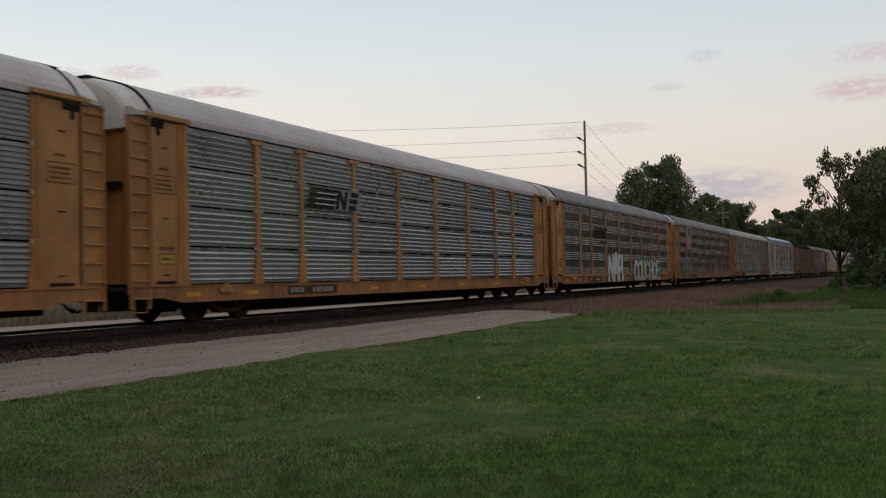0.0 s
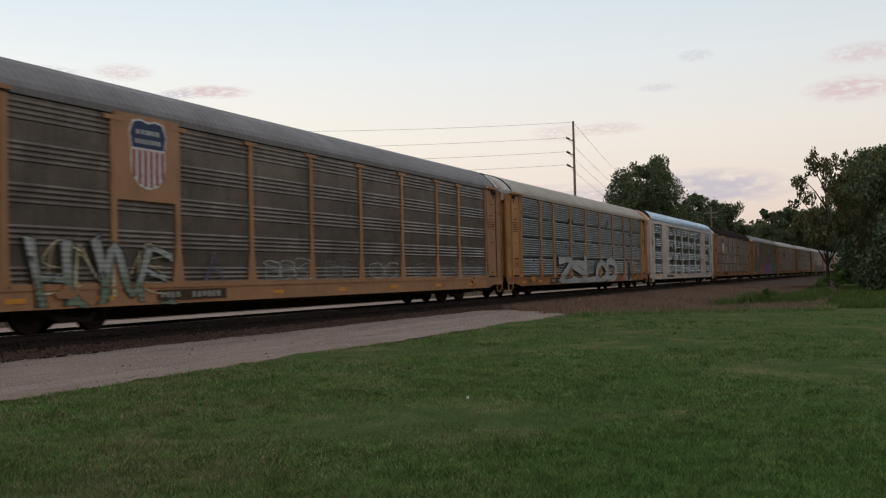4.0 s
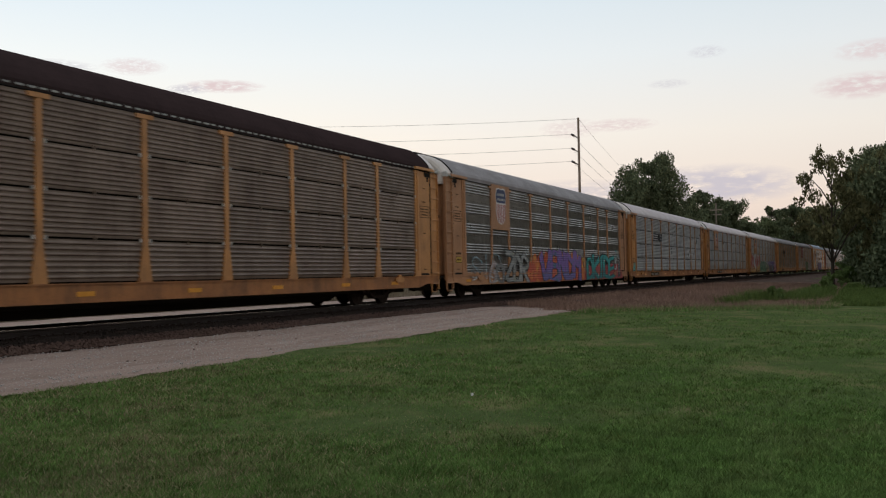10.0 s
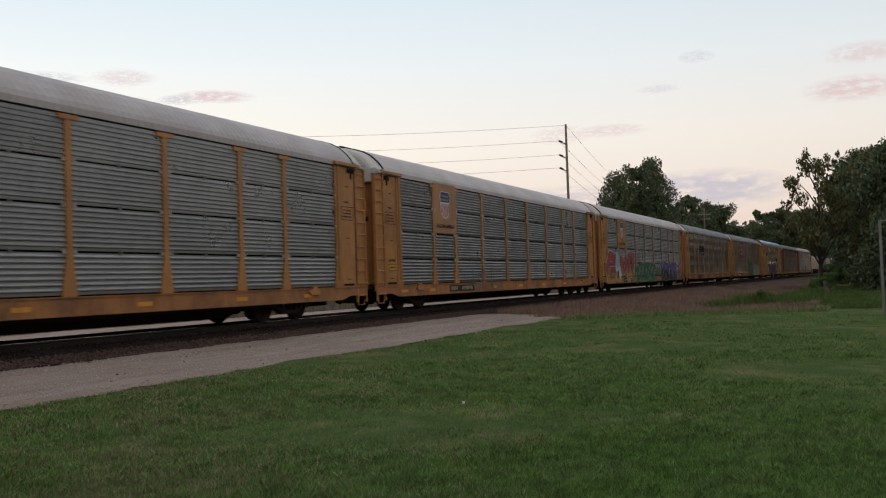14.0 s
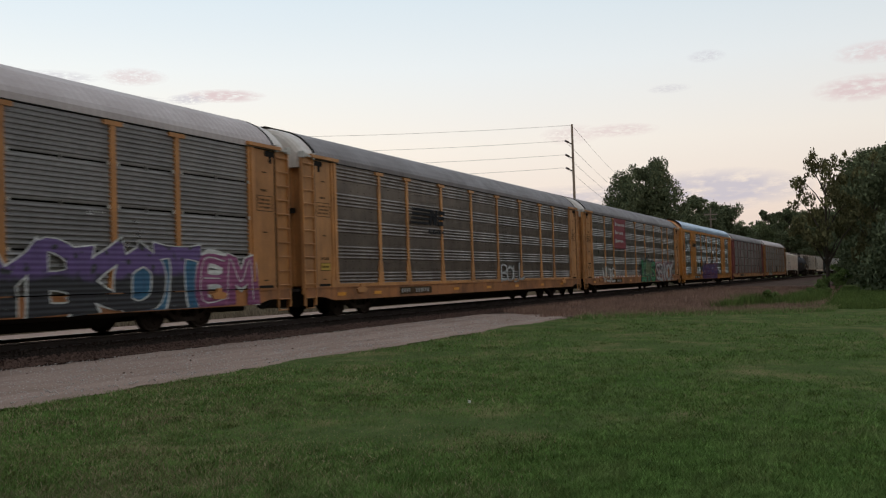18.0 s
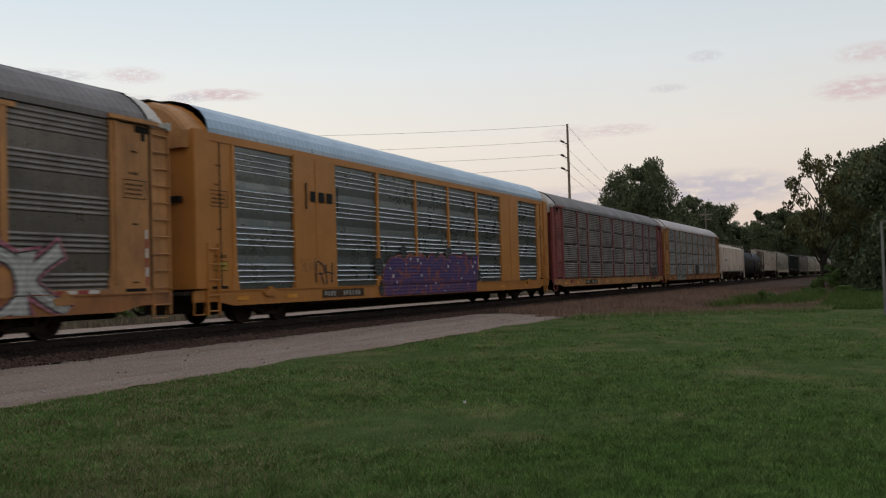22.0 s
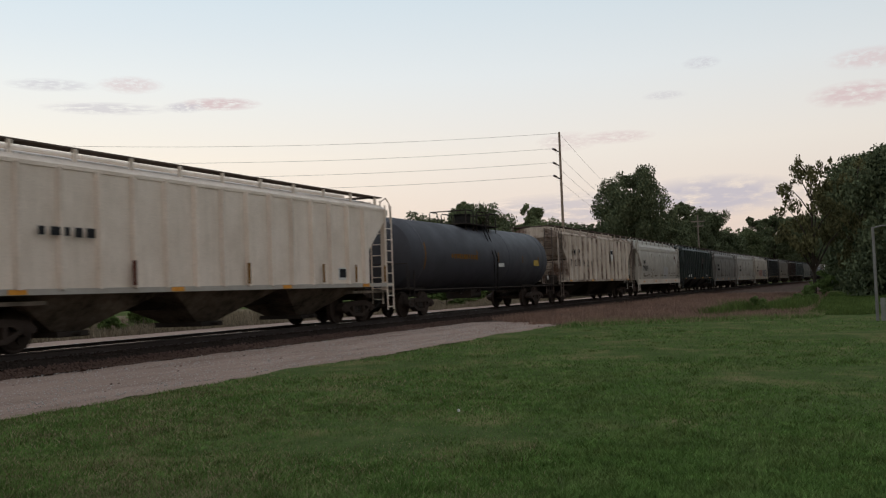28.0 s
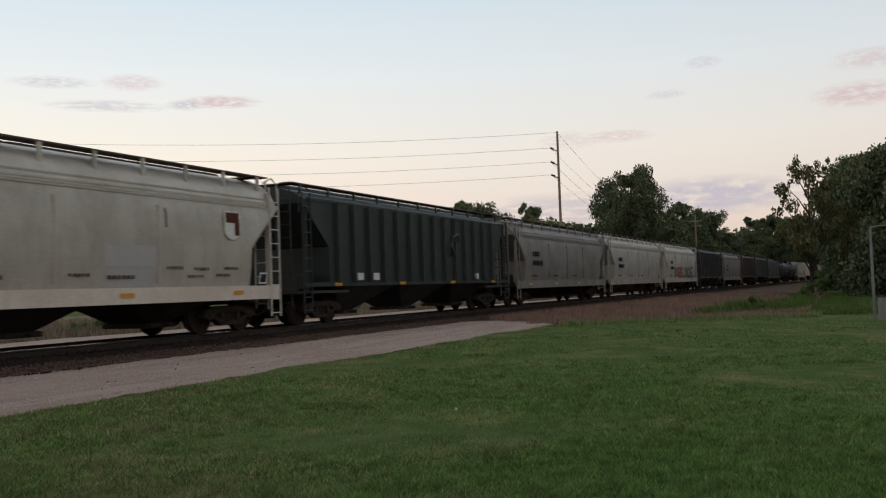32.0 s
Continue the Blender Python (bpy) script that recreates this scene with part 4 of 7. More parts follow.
def loft(rings):
    s, n, v, f = Shape(), len(rings[0][1]), [], []
    for u, r in rings:
        v += [(u, y, z) for y, z in r]
    for i in range(len(rings) - 1):
        f += [(i * n + k, i * n + (k + 1) % n, (i + 1) * n + (k + 1) % n, (i + 1) * n + k) for k in range(n)]
    f += [tuple(range(n)), tuple(range((len(rings) - 1) * n, len(rings) * n))]
    return s.add(v, f)


RIBBED = [(-1.50, 1.22), (-1.50, 3.74), (-1.25, 3.92), (-0.6, 4.12), (0, 4.18), (0.6, 4.12), (1.25, 3.92), (1.50, 3.74), (1.50, 1.22)]
FLOW = [(-1.46, 1.15), (-1.55, 1.7), (-1.585, 2.3), (-1.56, 2.9), (-1.47, 3.4), (-1.30, 3.72), (-1.02, 3.98), (-0.6, 4.18), (0, 4.26),
        (0.6, 4.18), (1.02, 3.98), (1.30, 3.72), (1.47, 3.4), (1.56, 2.9), (1.585, 2.3), (1.55, 1.7), (1.46, 1.15)]


def hopper_ladder(l):
    s = Shape().tube([(0, -0.2, 0.55), (0, -0.2, 4.1)], 0.03, 6).tube([(0, 0.2, 0.55), (0, 0.2, 4.1)], 0.03, 6)
    for i in range(9):
        s.tube([(0, -0.2, 0.7 + i * 0.38), (0, 0.2, 0.7 + i * 0.38)], 0.018, 5)
    return s


def side_ladder():
    s = Shape().tube([(-0.22, 0, 0.35), (-0.22, 0, 3.9)], 0.028, 6).tube([(0.22, 0, 0.35), (0.22, 0, 3.9)], 0.028, 6)
    for i in range(9):
        s.tube([(-0.22, 0, 0.45 + i * 0.38), (0.22, 0, 0.45 + i * 0.38)], 0.018, 5)
    return s


def hopper(s0, l, flow, body, low, label, sill=None, bays=3, ribs_on=True, rib_mat=None, ladder_mat=None):
    car = start_car("hopper_car", s0, l, label, "rail car", "covered hopper cars of the train")
    h = l / 2
    cut_u, cut_z, top_u = (1.95, 2.15, 0.6) if flow else (2.2, 2.35, 0.75)
    prof = FLOW if flow else RIBBED
    part("body", shared(f"hopper_body/{flow}/{l:.1f}", lambda: loft(body_rings(l, prof, cut_u, cut_z, top_u)), True), body, car)
    if flow:
        for z, y in ((3.30, -1.505), (3.42, -1.475), (3.54, -1.405)):
            part("side_bead", Shape().box(-h + 1.1, h - 1.1, y, y + 0.06, z, z + 0.045), body, car)
        for i in range(1, 4):
            x = -h + 2.5 + (l - 5.0) * i / 4
            part("weld_seam", Shape().box(x - 0.012, x + 0.012, -1.592, -1.52, 1.3, 3.1), body, car)
    elif ribs_on:
        n = 13
        for i in range(n + 1):
            x = -h + 2.65 + (l - 5.3) * i / n
            part("side_rib", shared("side_rib", lambda: Shape().prism([(-0.04, -0.12), (0.04, -0.12), (0.06, 0.0), (-0.06, 0.0)], 1.24, 3.72, "z")), rib_mat or body, car, (x, -1.50, 0))
    for sy in (-1, 1):
        part("side_sill", Shape().box(-h + 0.7, h - 0.7, sy * 1.52 - 0.05, sy * 1.52 + 0.05, 0.84 if flow else 1.14, 1.20 if flow else 1.26), sill or body, car)
        part("top_chord", Shape().box(-h + 1.0, h - 1.0, sy * 1.48 - 0.04, sy * 1.48 + 0.04, 3.70, 3.78) if not flow else Shape().box(-h + 1.0, h - 1.0, sy * 1.46 - 0.03, sy * 1.46 + 0.03, 3.36, 3.40), body, car)
        b = part("roof_walk", Shape().box(-h + 0.6, h - 0.6, sy * 1.02 - 0.2, sy * 1.02 + 0.2, 4.20, 4.235), GRATING, car, label="dull brown grating along the roof edge")
        for i in range(11):
            x = -h + 1.1 + (l - 2.2) * i / 10
            part("walk_bracket", shared("walk_bracket", lambda: Shape().box(-0.045, 0.045, -0.03, 0.03, 3.74, 4.2)), body, b, (x, sy * 1.2, 0))
    span = (l - 3.2) / 4
    for i in range(4):
        part("roof_hatch", shared(f"roof_hatch/{span:.2f}", lambda: Shape().box(-span / 2 + 0.06, span / 2 - 0.06, -0.34, 0.34, 4.14, 4.3, 0.05)), UNDER if flow else body, car, (-h + 1.6 + span * (i + 0.5), 0, 0))
    # sloping hopper pockets and outlet gates
    span = (l - 4.9) / bays
    for i in range(bays):
        x = -h + 2.45 + span * (i + 0.5)
        ring = [(x - span / 2 + 0.05, 1.2), (x + span / 2 - 0.05, 1.2), (x + 0.38, 0.34), (x - 0.38, 0.34)]
        s = Shape()
        v = [(p, y, z) for y0, y1 in ((-1.42, -0.55), (1.42, 0.55)) for (p, z), y in zip(ring, (y0, y0, y1, y1))]
        s.add(v, [(0, 1, 2, 3), (7, 6, 5, 4), (0, 3, 7, 4), (1, 5, 6, 2), (3, 2, 6, 7), (0, 4, 5, 1)])
        p = part("hopper_pocket", s, low, car)
        part("outlet_gate", Shape().box(x - 0.45, x + 0.45, -0.75, 0.75, 0.24, 0.36, 0.02).tube([(x, -0.95, 0.3), (x, 0.95, 0.3)], 0.04, 6), UNDER, p)
    part("centre_sill", Shape().box(-h + 0.5, h - 0.5, -0.2, 0.2, 0.72, 1.05, 0.02), UNDER, car)
    for sgn in (-1, 1):
        a, b = sgn * (h - 1.0), sgn * (h - 3.4)
        s = Shape().add([(a, -1.4, 3.45), (a, 1.4, 3.45), (b, 1.4, 1.25), (b, -1.4, 1.25), (a - sgn * 0.05, -1.4, 3.4), (a - sgn * 0.05, 1.4, 3.4), (b - sgn * 0.05, 1.4, 1.2), (b - sgn * 0.05, -1.4, 1.2)],
                        [(0, 1, 2, 3), (4, 7, 6, 5), (0, 3, 7, 4), (1, 5, 6, 2), (0, 4, 5, 1), (3, 2, 6, 7)])
        part("slope_sheet", s, UNDER if not flow else low, car)
        part("end_platform", Shape().box(min(sgn * (h - 0.55), b), max(sgn * (h - 0.55), b), -1.48, 1.48, 0.94, 1.02), low, car)
        for y in (-1.42, -0.5, 0.5, 1.42):
            part("end_post", shared(f"hopper_end_post/{flow}", lambda: Shape().box(-0.06, 0.06, -0.06, 0.06, 0.95, 3.75)), body, car, (sgn * (h - 0.95), y, 0))
        part("end_ladder", shared("end_ladder", lambda: hopper_ladder(1)), ladder_mat or body, car, (sgn * (h - 0.62), -0.95, 0))
        part("side_ladder", shared("side_ladder", side_ladder), ladder_mat or body, car, (sgn * (h - 0.85), -1.56, 0))
        part("end_walk", Shape().box(min(sgn * (h - 0.75), sgn * (h - 1.2)), max(sgn * (h - 0.75), sgn * (h - 1.2)), -1.2, 1.2, 4.20, 4.235), GRATING, car)
        part("roof_rail", Shape().tube([(sgn * (h - 1.2), -1.45, 4.0), (sgn * (h - 0.8), -1.46, 4.17), (sgn * (h - 0.58), -1.48, 4.0), (sgn * (h - 0.55), -1.5, 3.3)], 0.022, 6), body, car)
        part("brake_rig", Shape().box(min(sgn * (h - 1.4), sgn * (h - 2.2)), max(sgn * (h - 1.4), sgn * (h - 2.2)), -0.9, -0.2, 1.02, 1.55, 0.08), low, car)
        coupler(car, sgn * (h - 0.03), sgn)
        bogie(car, sgn * (h - 2.35))
    for i in range(4):
        x = -h + 2.6 + (l - 5.2) * i / 3
        part("reflector", shared("reflector_low", lambda: Shape().box(-0.22, 0.22, -0.008, 0, -0.05, 0.05)), REFL, car, (x, -1.575, 1.03 if flow else 1.2))
    return car


def tank(s0, l, body, label):
    car = start_car("tank_car", s0, l, label, "rail car", "tank cars of the train")
    h, r, zc = l / 2, 1.46, 2.30
    prof = [(-h + 0.85, 0.05), (-h + 0.88, 0.5), (-h + 1.0, 0.95), (-h + 1.25, 1.30), (-h + 1.65, r)]
    prof = prof + [(-x + 0.3, rr) for x, rr in prof[::-1]]
    part("shell", shared(f"tank_shell/{l:.1f}", lambda: Shape().lathe(prof, 40, "x", (0, 0, zc)), True), body, car)
    for x in (-h + 2.0, -h + l * 0.62, h - 2.0):
        part("shell_band", Shape().lathe([(x - 0.05, r + 0.006), (x + 0.05, r + 0.006)], 40, "x", (0, 0, zc)), body, car)
    d = part("dome", Shape().lathe([(zc + r - 0.1, 0.36), (zc + r + 0.46, 0.36), (zc + r + 0.5, 0.32)], 16, "z", (0.2, 0, 0)), BLACK, car)
    part("dome_lid", Shape().lathe([(zc + r + 0.5, 0.4), (zc + r + 0.55, 0.4)], 16, "z", (0.2, 0, 0)), BLACK, d)
    part("platform", Shape().box(-1.8, 2.2, -0.95, 0.95, zc + r - 0.02, zc + r + 0.03), UNDER, car)
    g = Shape()
    top = zc + r + 0.6
    for x0, x1 in ((-1.5, -0.65), (-0.25, 0.95), (1.2, 2.1)):
        for y in (-0.85, 0.85):
            g.tube([(x0, y, zc + r - 0.35), (x0, y, top - 0.08), (x0 + 0.1, y, top), (x1 - 0.1, y, top), (x1, y, top - 0.08), (x1, y, zc + r - 0.35)], 0.026, 6)
    for x in (-1.4, 2.0):
        g.tube([(x, -0.85, top), (x, 0.85, top)], 0.026, 6)
    part("guard_rail", g, UNDER, car)
    part("dome_ladder", Shape().tube([(0.0, -1.5, 0.9), (0.0, -1.53, 2.3), (0.0, -0.95, 3.8)], 0.025, 6).tube([(0.4, -1.5, 0.9), (0.4, -1.53, 2.3), (0.4, -0.95, 3.8)], 0.025, 6), BLACK, car)
    for sgn in (-1, 1):
        s = Shape().box(min(sgn * (h - 0.5), sgn * (h - 4.4)), max(sgn * (h - 0.5), sgn * (h - 4.4)), -0.3, 0.3, 0.72, 1.08, 0.03)
        for y in (-1, 1):
            s.prism([(sgn * (h - 2.0), 1.0), (sgn * (h - 3.4), 1.0), (sgn * (h - 3.2), 1.45), (sgn * (h - 2.2), 1.45)], y * 0.75 - 0.04, y * 0.75 + 0.04, "y")
        part("stub_sill", s, UNDER, car)
        part("end_platform", Shape().box(min(sgn * (h - 0.5), sgn * (h - 1.2)), max(sgn * (h - 0.5), sgn * (h - 1.2)), -1.4, 1.4, 1.02, 1.08), UNDER, car)
        part("hand_rail", Shape().tube([(sgn * (h - 0.6), -1.42, 1.05), (sgn * (h - 0.6), -1.42, 1.95), (sgn * (h - 0.6), 1.42, 1.95), (sgn * (h - 0.6), 1.42, 1.05)], 0.02, 6), UNDER, car)
        part("corner_ladder", Shape().tube([(sgn * (h - 0.7), -1.45, 0.35), (sgn * (h - 0.7), -1.45, 1.7)], 0.02, 6).tube([(sgn * (h - 1.1), -1.45, 0.35), (sgn * (h - 1.1), -1.45, 1.7)], 0.02, 6).tube([(sgn * (h - 0.7), -1.45, 0.4), (sgn * (h - 1.1), -1.45, 0.4)], 0.02, 6), UNDER, car)
        coupler(car, sgn * (h - 0.03), sgn)
        bogie(car, sgn * (h - 2.35))
    part("side_pipe", Shape().tube([(-h + 1.2, -1.35, 0.98), (h - 1.2, -1.35, 0.98)], 0.035, 6), UNDER, car)
    for u in (-4.6, -3.2, -1.4, 1.6, 3.0, 4.4):
        part("pipe_bracket", Shape().tube([(u, -1.33, 0.98), (u + 0.1, -1.1, 0.78), (u + 0.35, -1.1, 0.78), (u + 0.4, -1.33, 0.98)], 0.02, 6), UNDER, car)
    part("outlet_box", Shape().box(-0.6, 0.6, -0.6, 0.6, 0.55, 0.95, 0.08), UNDER, car)
    def at(z):
        return -math.sqrt(max(0.0, r * r - (z - zc) ** 2)) - 0.012
    stencil_bars("reporting_mark", -h + 4.6, -h + 7.4, 2.18, 2.38, 11, at(2.28), AMBERDULL, car, 5, "faded yellow lettering as bars")
    part("product_label", Shape().box(-h + 10.0, -h + 10.7, at(2.0), at(2.0) + 0.01, 1.9, 2.08), INKW, car)
    part("placard", Shape().box(h - 3.5, h - 2.7, at(2.1), at(2.1) + 0.01, 1.98, 2.26), INKY, car)
    stencil_bars("stencilled_data", h - 1.9, h - 1.1, 2.3, 2.75, 5, -1.25, GREYSHEET, car, 8)
    part("diamond_placard", plate([(0, -0.14), (0.14, 0), (0, 0.14), (-0.14, 0)], -1.46, -1.45, (h - 1.3, 1.4)), INKW, car)
    for u, z0, z1 in ((2.1, 1.75, 2.75), (7.3, 2.15, 2.6), (9.9, 2.1, 2.55), (13.2, 2.1, 2.45), (15.6, 2.0, 2.4)):
        s, n = Shape(), 6
        zs = [z0 + (z1 - z0) * i / n for i in range(n + 1)]
        s.add([(-h + u + d, at(z), z) for z in zs for d in (0, 0.09)], [(2 * i, 2 * i + 1, 2 * i + 3, 2 * i + 2) for i in range(n)])
        part("amber_stripe", s, AMBERDULL, car)
    return car


# ---- paint on the cars ----
def sprayed(nt, bs, flake=0.66):
    """The paint is missing along the joint over the sill and where it flaked off; the ribs under it give it relief."""
    pos, sep = nt.nodes.new("ShaderNodeNewGeometry"), nt.nodes.new("ShaderNodeSeparateXYZ")
    nt.links.new(pos.outputs["Position"], sep.inputs[0])
    dist = nt.nodes.new("ShaderNodeMath")
    dist.operation = "COMPARE"
    dist.inputs[1].default_value, dist.inputs[2].default_value = RAIL_Z + 0.915, 0.013
    nt.links.new(sep.outputs["Z"], dist.inputs[0])
    chips = ramp_of(nt, noise_of(nt, coords(nt, (1, 1, 2.5)), 9.0, 5, 0.7), [(flake, gray(0.0)), (flake + 0.04, gray(0.85))])
    hole = mix_of(nt, 1.0, chips, dist.outputs[0], "ADD")
    clear, mx = nt.nodes.new("ShaderNodeBsdfTransparent"), nt.nodes.new("ShaderNodeMixShader")
    nt.links.new(hole, mx.inputs[0])
    nt.links.new(bs.outputs[0], mx.inputs[1])
    nt.links.new(clear.outputs[0], mx.inputs[2])
    nt.links.new(mx.outputs[0], nt.nodes["Material Output"].inputs[0])
    w = nt.nodes.new("ShaderNodeTexWave")
    w.bands_direction = "Z"
    w.inputs["Scale"].default_value = 2.92
    nt.links.new(pos.outputs["Position"], w.inputs["Vector"])
    bump_of(nt, bs, w.outputs["Fac"], 0.28, 0.025)


def paint(name, a, b, c, scale=2.0):
    """Sprayed paint: two tones flowing into each other with flecks of a third; the ribs below show as faint bands."""
    m, nt, bs = node_material(name, 0.6)
    vec = coords(nt, (1, 1, 1))
    f = noise_of(nt, vec, scale, 3, 0.5)
    col = ramp_of(nt, f, [(0.40, a), (0.50, a), (0.56, b), (0.66, b), (0.70, c)])
    dirt = noise_of(nt, coords(nt, (4, 4, 0.8)), 2.0, 5)
    df = ramp_of(nt, dirt, [(0.35, gray(0.8)), (0.7, gray(1.08))])
    nt.links.new(mix_of(nt, 1.0, col, df, "MULTIPLY"), bs.inputs["Base Color"])
    sprayed(nt, bs)
    return m


def fade(name, top, low, flecks, split=0.5, size=5.0):
    """Sprayed letter paint: one colour above, another below, with scattered flecks."""
    m, nt, bs = node_material(name, 0.6)
    tc, sep = nt.nodes.new("ShaderNodeTexCoord"), nt.nodes.new("ShaderNodeSeparateXYZ")
    nt.links.new(tc.outputs["Object"], sep.inputs[0])
    add = nt.nodes.new("ShaderNodeMath")
    add.operation = "MULTIPLY_ADD"
    add.inputs[1].default_value = 0.35
    nt.links.new(noise_of(nt, coords(nt, (1, 1, 1)), 3.0, 3), add.inputs[0])
    nt.links.new(sep.outputs["Z"], add.inputs[2])
    col = mix_of(nt, ramp_of(nt, add.outputs[0], [(split + 0.10, gray(0.0)), (split + 0.24, gray(1.0))]), low, top)
    spot = ramp_of(nt, noise_of(nt, coords(nt, (1, 1, 1)), size, 1, 0.4), [(0.62, gray(0.0)), (0.66, gray(1.0))])
    col = mix_of(nt, spot, col, flecks)
    dirt = noise_of(nt, coords(nt, (4, 4, 0.8)), 2.0, 5)
    nt.links.new(mix_of(nt, 1.0, col, ramp_of(nt, dirt, [(0.35, gray(0.85)), (0.7, gray(1.12))]), "MULTIPLY"), bs.inputs["Base Color"])
    sprayed(nt, bs)
    return m


AMBERDULL = plain("faded_amber_lettering", (0.18, 0.088, 0.024), 0.7)
F_LILAC = fade("lilac_and_teal_spray", (0.16, 0.085, 0.27), (0.12, 0.10, 0.25), (0.04, 0.12, 0.16), 0.35)
F_TEAL = fade("teal_fade_spray", (0.03, 0.25, 0.235), (0.022, 0.17, 0.165), (0.015, 0.10, 0.11), 0.5)
F_REDY = fade("red_over_yellow_spray", (0.28, 0.035, 0.035), (0.42, 0.23, 0.03), (0.24, 0.04, 0.03), 0.35, 3.0)
F_ICE = fade("ice_blue_spray", (0.26, 0.36, 0.40), (0.50, 0.50, 0.48), (0.14, 0.32, 0.38), 0.4, 3.0)
F_VIOLET = fade("violet_over_black_spray", (0.10, 0.055, 0.17), (0.014, 0.013, 0.016), (0.02, 0.02, 0.02), 0.62)
F_PLUM = fade("plum_spray", (0.21, 0.05, 0.13), (0.17, 0.04, 0.11), (0.26, 0.08, 0.16), 0.4)
F_CREAM = fade("white_and_cream_spray", (0.58, 0.57, 0.54), (0.52, 0.50, 0.45), (0.45, 0.40, 0.30), 0.4, 2.0)
F_GREEN = fade("deep_green_spray", (0.010, 0.085, 0.03), (0.014, 0.105, 0.04), (0.05, 0.12, 0.05), 0.4)
F_OLIVE = fade("olive_green_spray", (0.09, 0.12, 0.045), (0.03, 0.13, 0.06), (0.13, 0.15, 0.07), 0.4)
F_NIGHT = fade("violet_and_ember_spray", (0.055, 0.024, 0.115), (0.065, 0.026, 0.105), (0.20, 0.05, 0.045), 0.4, 4.0)
F_SCRAWL = fade("pale_scrawl_spray", (0.30, 0.30, 0.28), (0.16, 0.19, 0.13), (0.08, 0.08, 0.08), 0.45, 4.0)
G_WHITE = paint("white_spray", (0.56, 0.56, 0.53), (0.48, 0.48, 0.45), (0.42, 0.44, 0.42), 1.2)
G_GREYW = paint("faded_white_spray", (0.26, 0.26, 0.245), (0.19, 0.19, 0.175), (0.24, 0.22, 0.17), 1.5)
G_FAINT = paint("nearly_gone_white_spray", (0.17, 0.165, 0.155), (0.13, 0.125, 0.115), (0.15, 0.14, 0.12), 1.5)
G_BLACK = paint("black_spray", (0.02, 0.02, 0.022), (0.03, 0.03, 0.03), (0.025, 0.03, 0.03))
G_EMBER = paint("orange_red_spray", (0.24, 0.06, 0.055), (0.28, 0.09, 0.05), (0.18, 0.045, 0.07), 1.6)
G_FIRE = paint("fire_red_spray", (0.42, 0.07, 0.03), (0.50, 0.15, 0.03), (0.55, 0.32, 0.05), 2.2)
G_RED = paint("dull_red_spray", (0.30, 0.04, 0.045), (0.34, 0.05, 0.045), (0.36, 0.09, 0.05), 1.2)
G_TEAL = paint("teal_spray", (0.03, 0.24, 0.25), (0.04, 0.28, 0.27), (0.02, 0.14, 0.15), 2.0)
G_BLUE = paint("blue_spray", (0.02, 0.09, 0.17), (0.025, 0.12, 0.21), (0.02, 0.06, 0.12), 2.0)
G_YELLOW = paint("yellow_spray", (0.45, 0.26, 0.05), (0.40, 0.20, 0.04), (0.48, 0.33, 0.09), 2.0)
G_PALE = paint("pale_green_spray", (0.21, 0.25, 0.14), (0.26, 0.28, 0.18), (0.10, 0.13, 0.08), 3.0)
G_PINK = paint("pink_spray", (0.32, 0.10, 0.14), (0.37, 0.15, 0.18), (0.40, 0.3, 0.3), 1.6)
G_MILK = paint("milky_white_spray", (0.40, 0.39, 0.37), (0.33, 0.32, 0.30), (0.25, 0.24, 0.22), 1.5)
G_CREAMY = paint("pale_yellow_spray", (0.46, 0.38, 0.20), (0.52, 0.46, 0.33), (0.5, 0.48, 0.42), 1.2)
G_BLUSH = paint("blush_white_spray", (0.36, 0.30, 0.29), (0.30, 0.25, 0.24), (0.26, 0.2, 0.2), 1.5)
G_MAROON = paint("maroon_spray", (0.16, 0.05, 0.07), (0.13, 0.04, 0.05), (0.10, 0.04, 0.04), 1.5)
F_GREENB = fade("bright_green_spray", (0.02, 0.16, 0.06), (0.02, 0.20, 0.07), (0.04, 0.13, 0.05), 0.4)
# pale colour in place of daylight coming through the side panels
DAYLIGHT = plain("bright_bare_metal", (0.75, 0.74, 0.72), 0.35, 0.3)
G_DULL = paint("dull_violet_spray", (0.10, 0.09, 0.15), (0.14, 0.12, 0.17), (0.08, 0.08, 0.1), 1.6)


def blob(u0, u1, z0, z1, seed, bumps=7, rough=0.18):
    """A lumpy cloud outline."""
    rng = random.Random(seed)
    n = bumps * 8
    up, dn = [], []
    for i in range(n + 1):
        t = i / n
        arc = abs(math.sin(PI * (t * bumps + 0.25))) ** 0.6
        full = math.sqrt(max(0.0, 1 - abs(2 * t - 1) ** 7))
        up.append((u0 + (u1 - u0) * t, max(z0, 0.53) + (z1 - max(z0, 0.53)) * full * (1 - rough * (1 - arc) * 1.3 - rng.uniform(0, 0.03))))
        dn.append((u0 + (u1 - u0) * t, max(z0, 0.52)))
    return up + dn[::-1]


def graffiti_blob(car, u0, u1, z0, z1, material, seed, y=-1.568, bumps=7, rough=0.18, label=""):
    ring = blob(u0 - HALF, u1 - HALF, z0, z1, seed, bumps, rough)
    s = Shape()
    n = len(ring) // 2
    v = [(x, y, z) for x, z in ring[:n]] + [(x, y, z) for x, z in ring[n:][::-1]]
    s.add(v, [(i, i + 1, n + i + 1, n + i) for i in range(n - 1)])
    return part("graffiti", s, material, car, label=label)


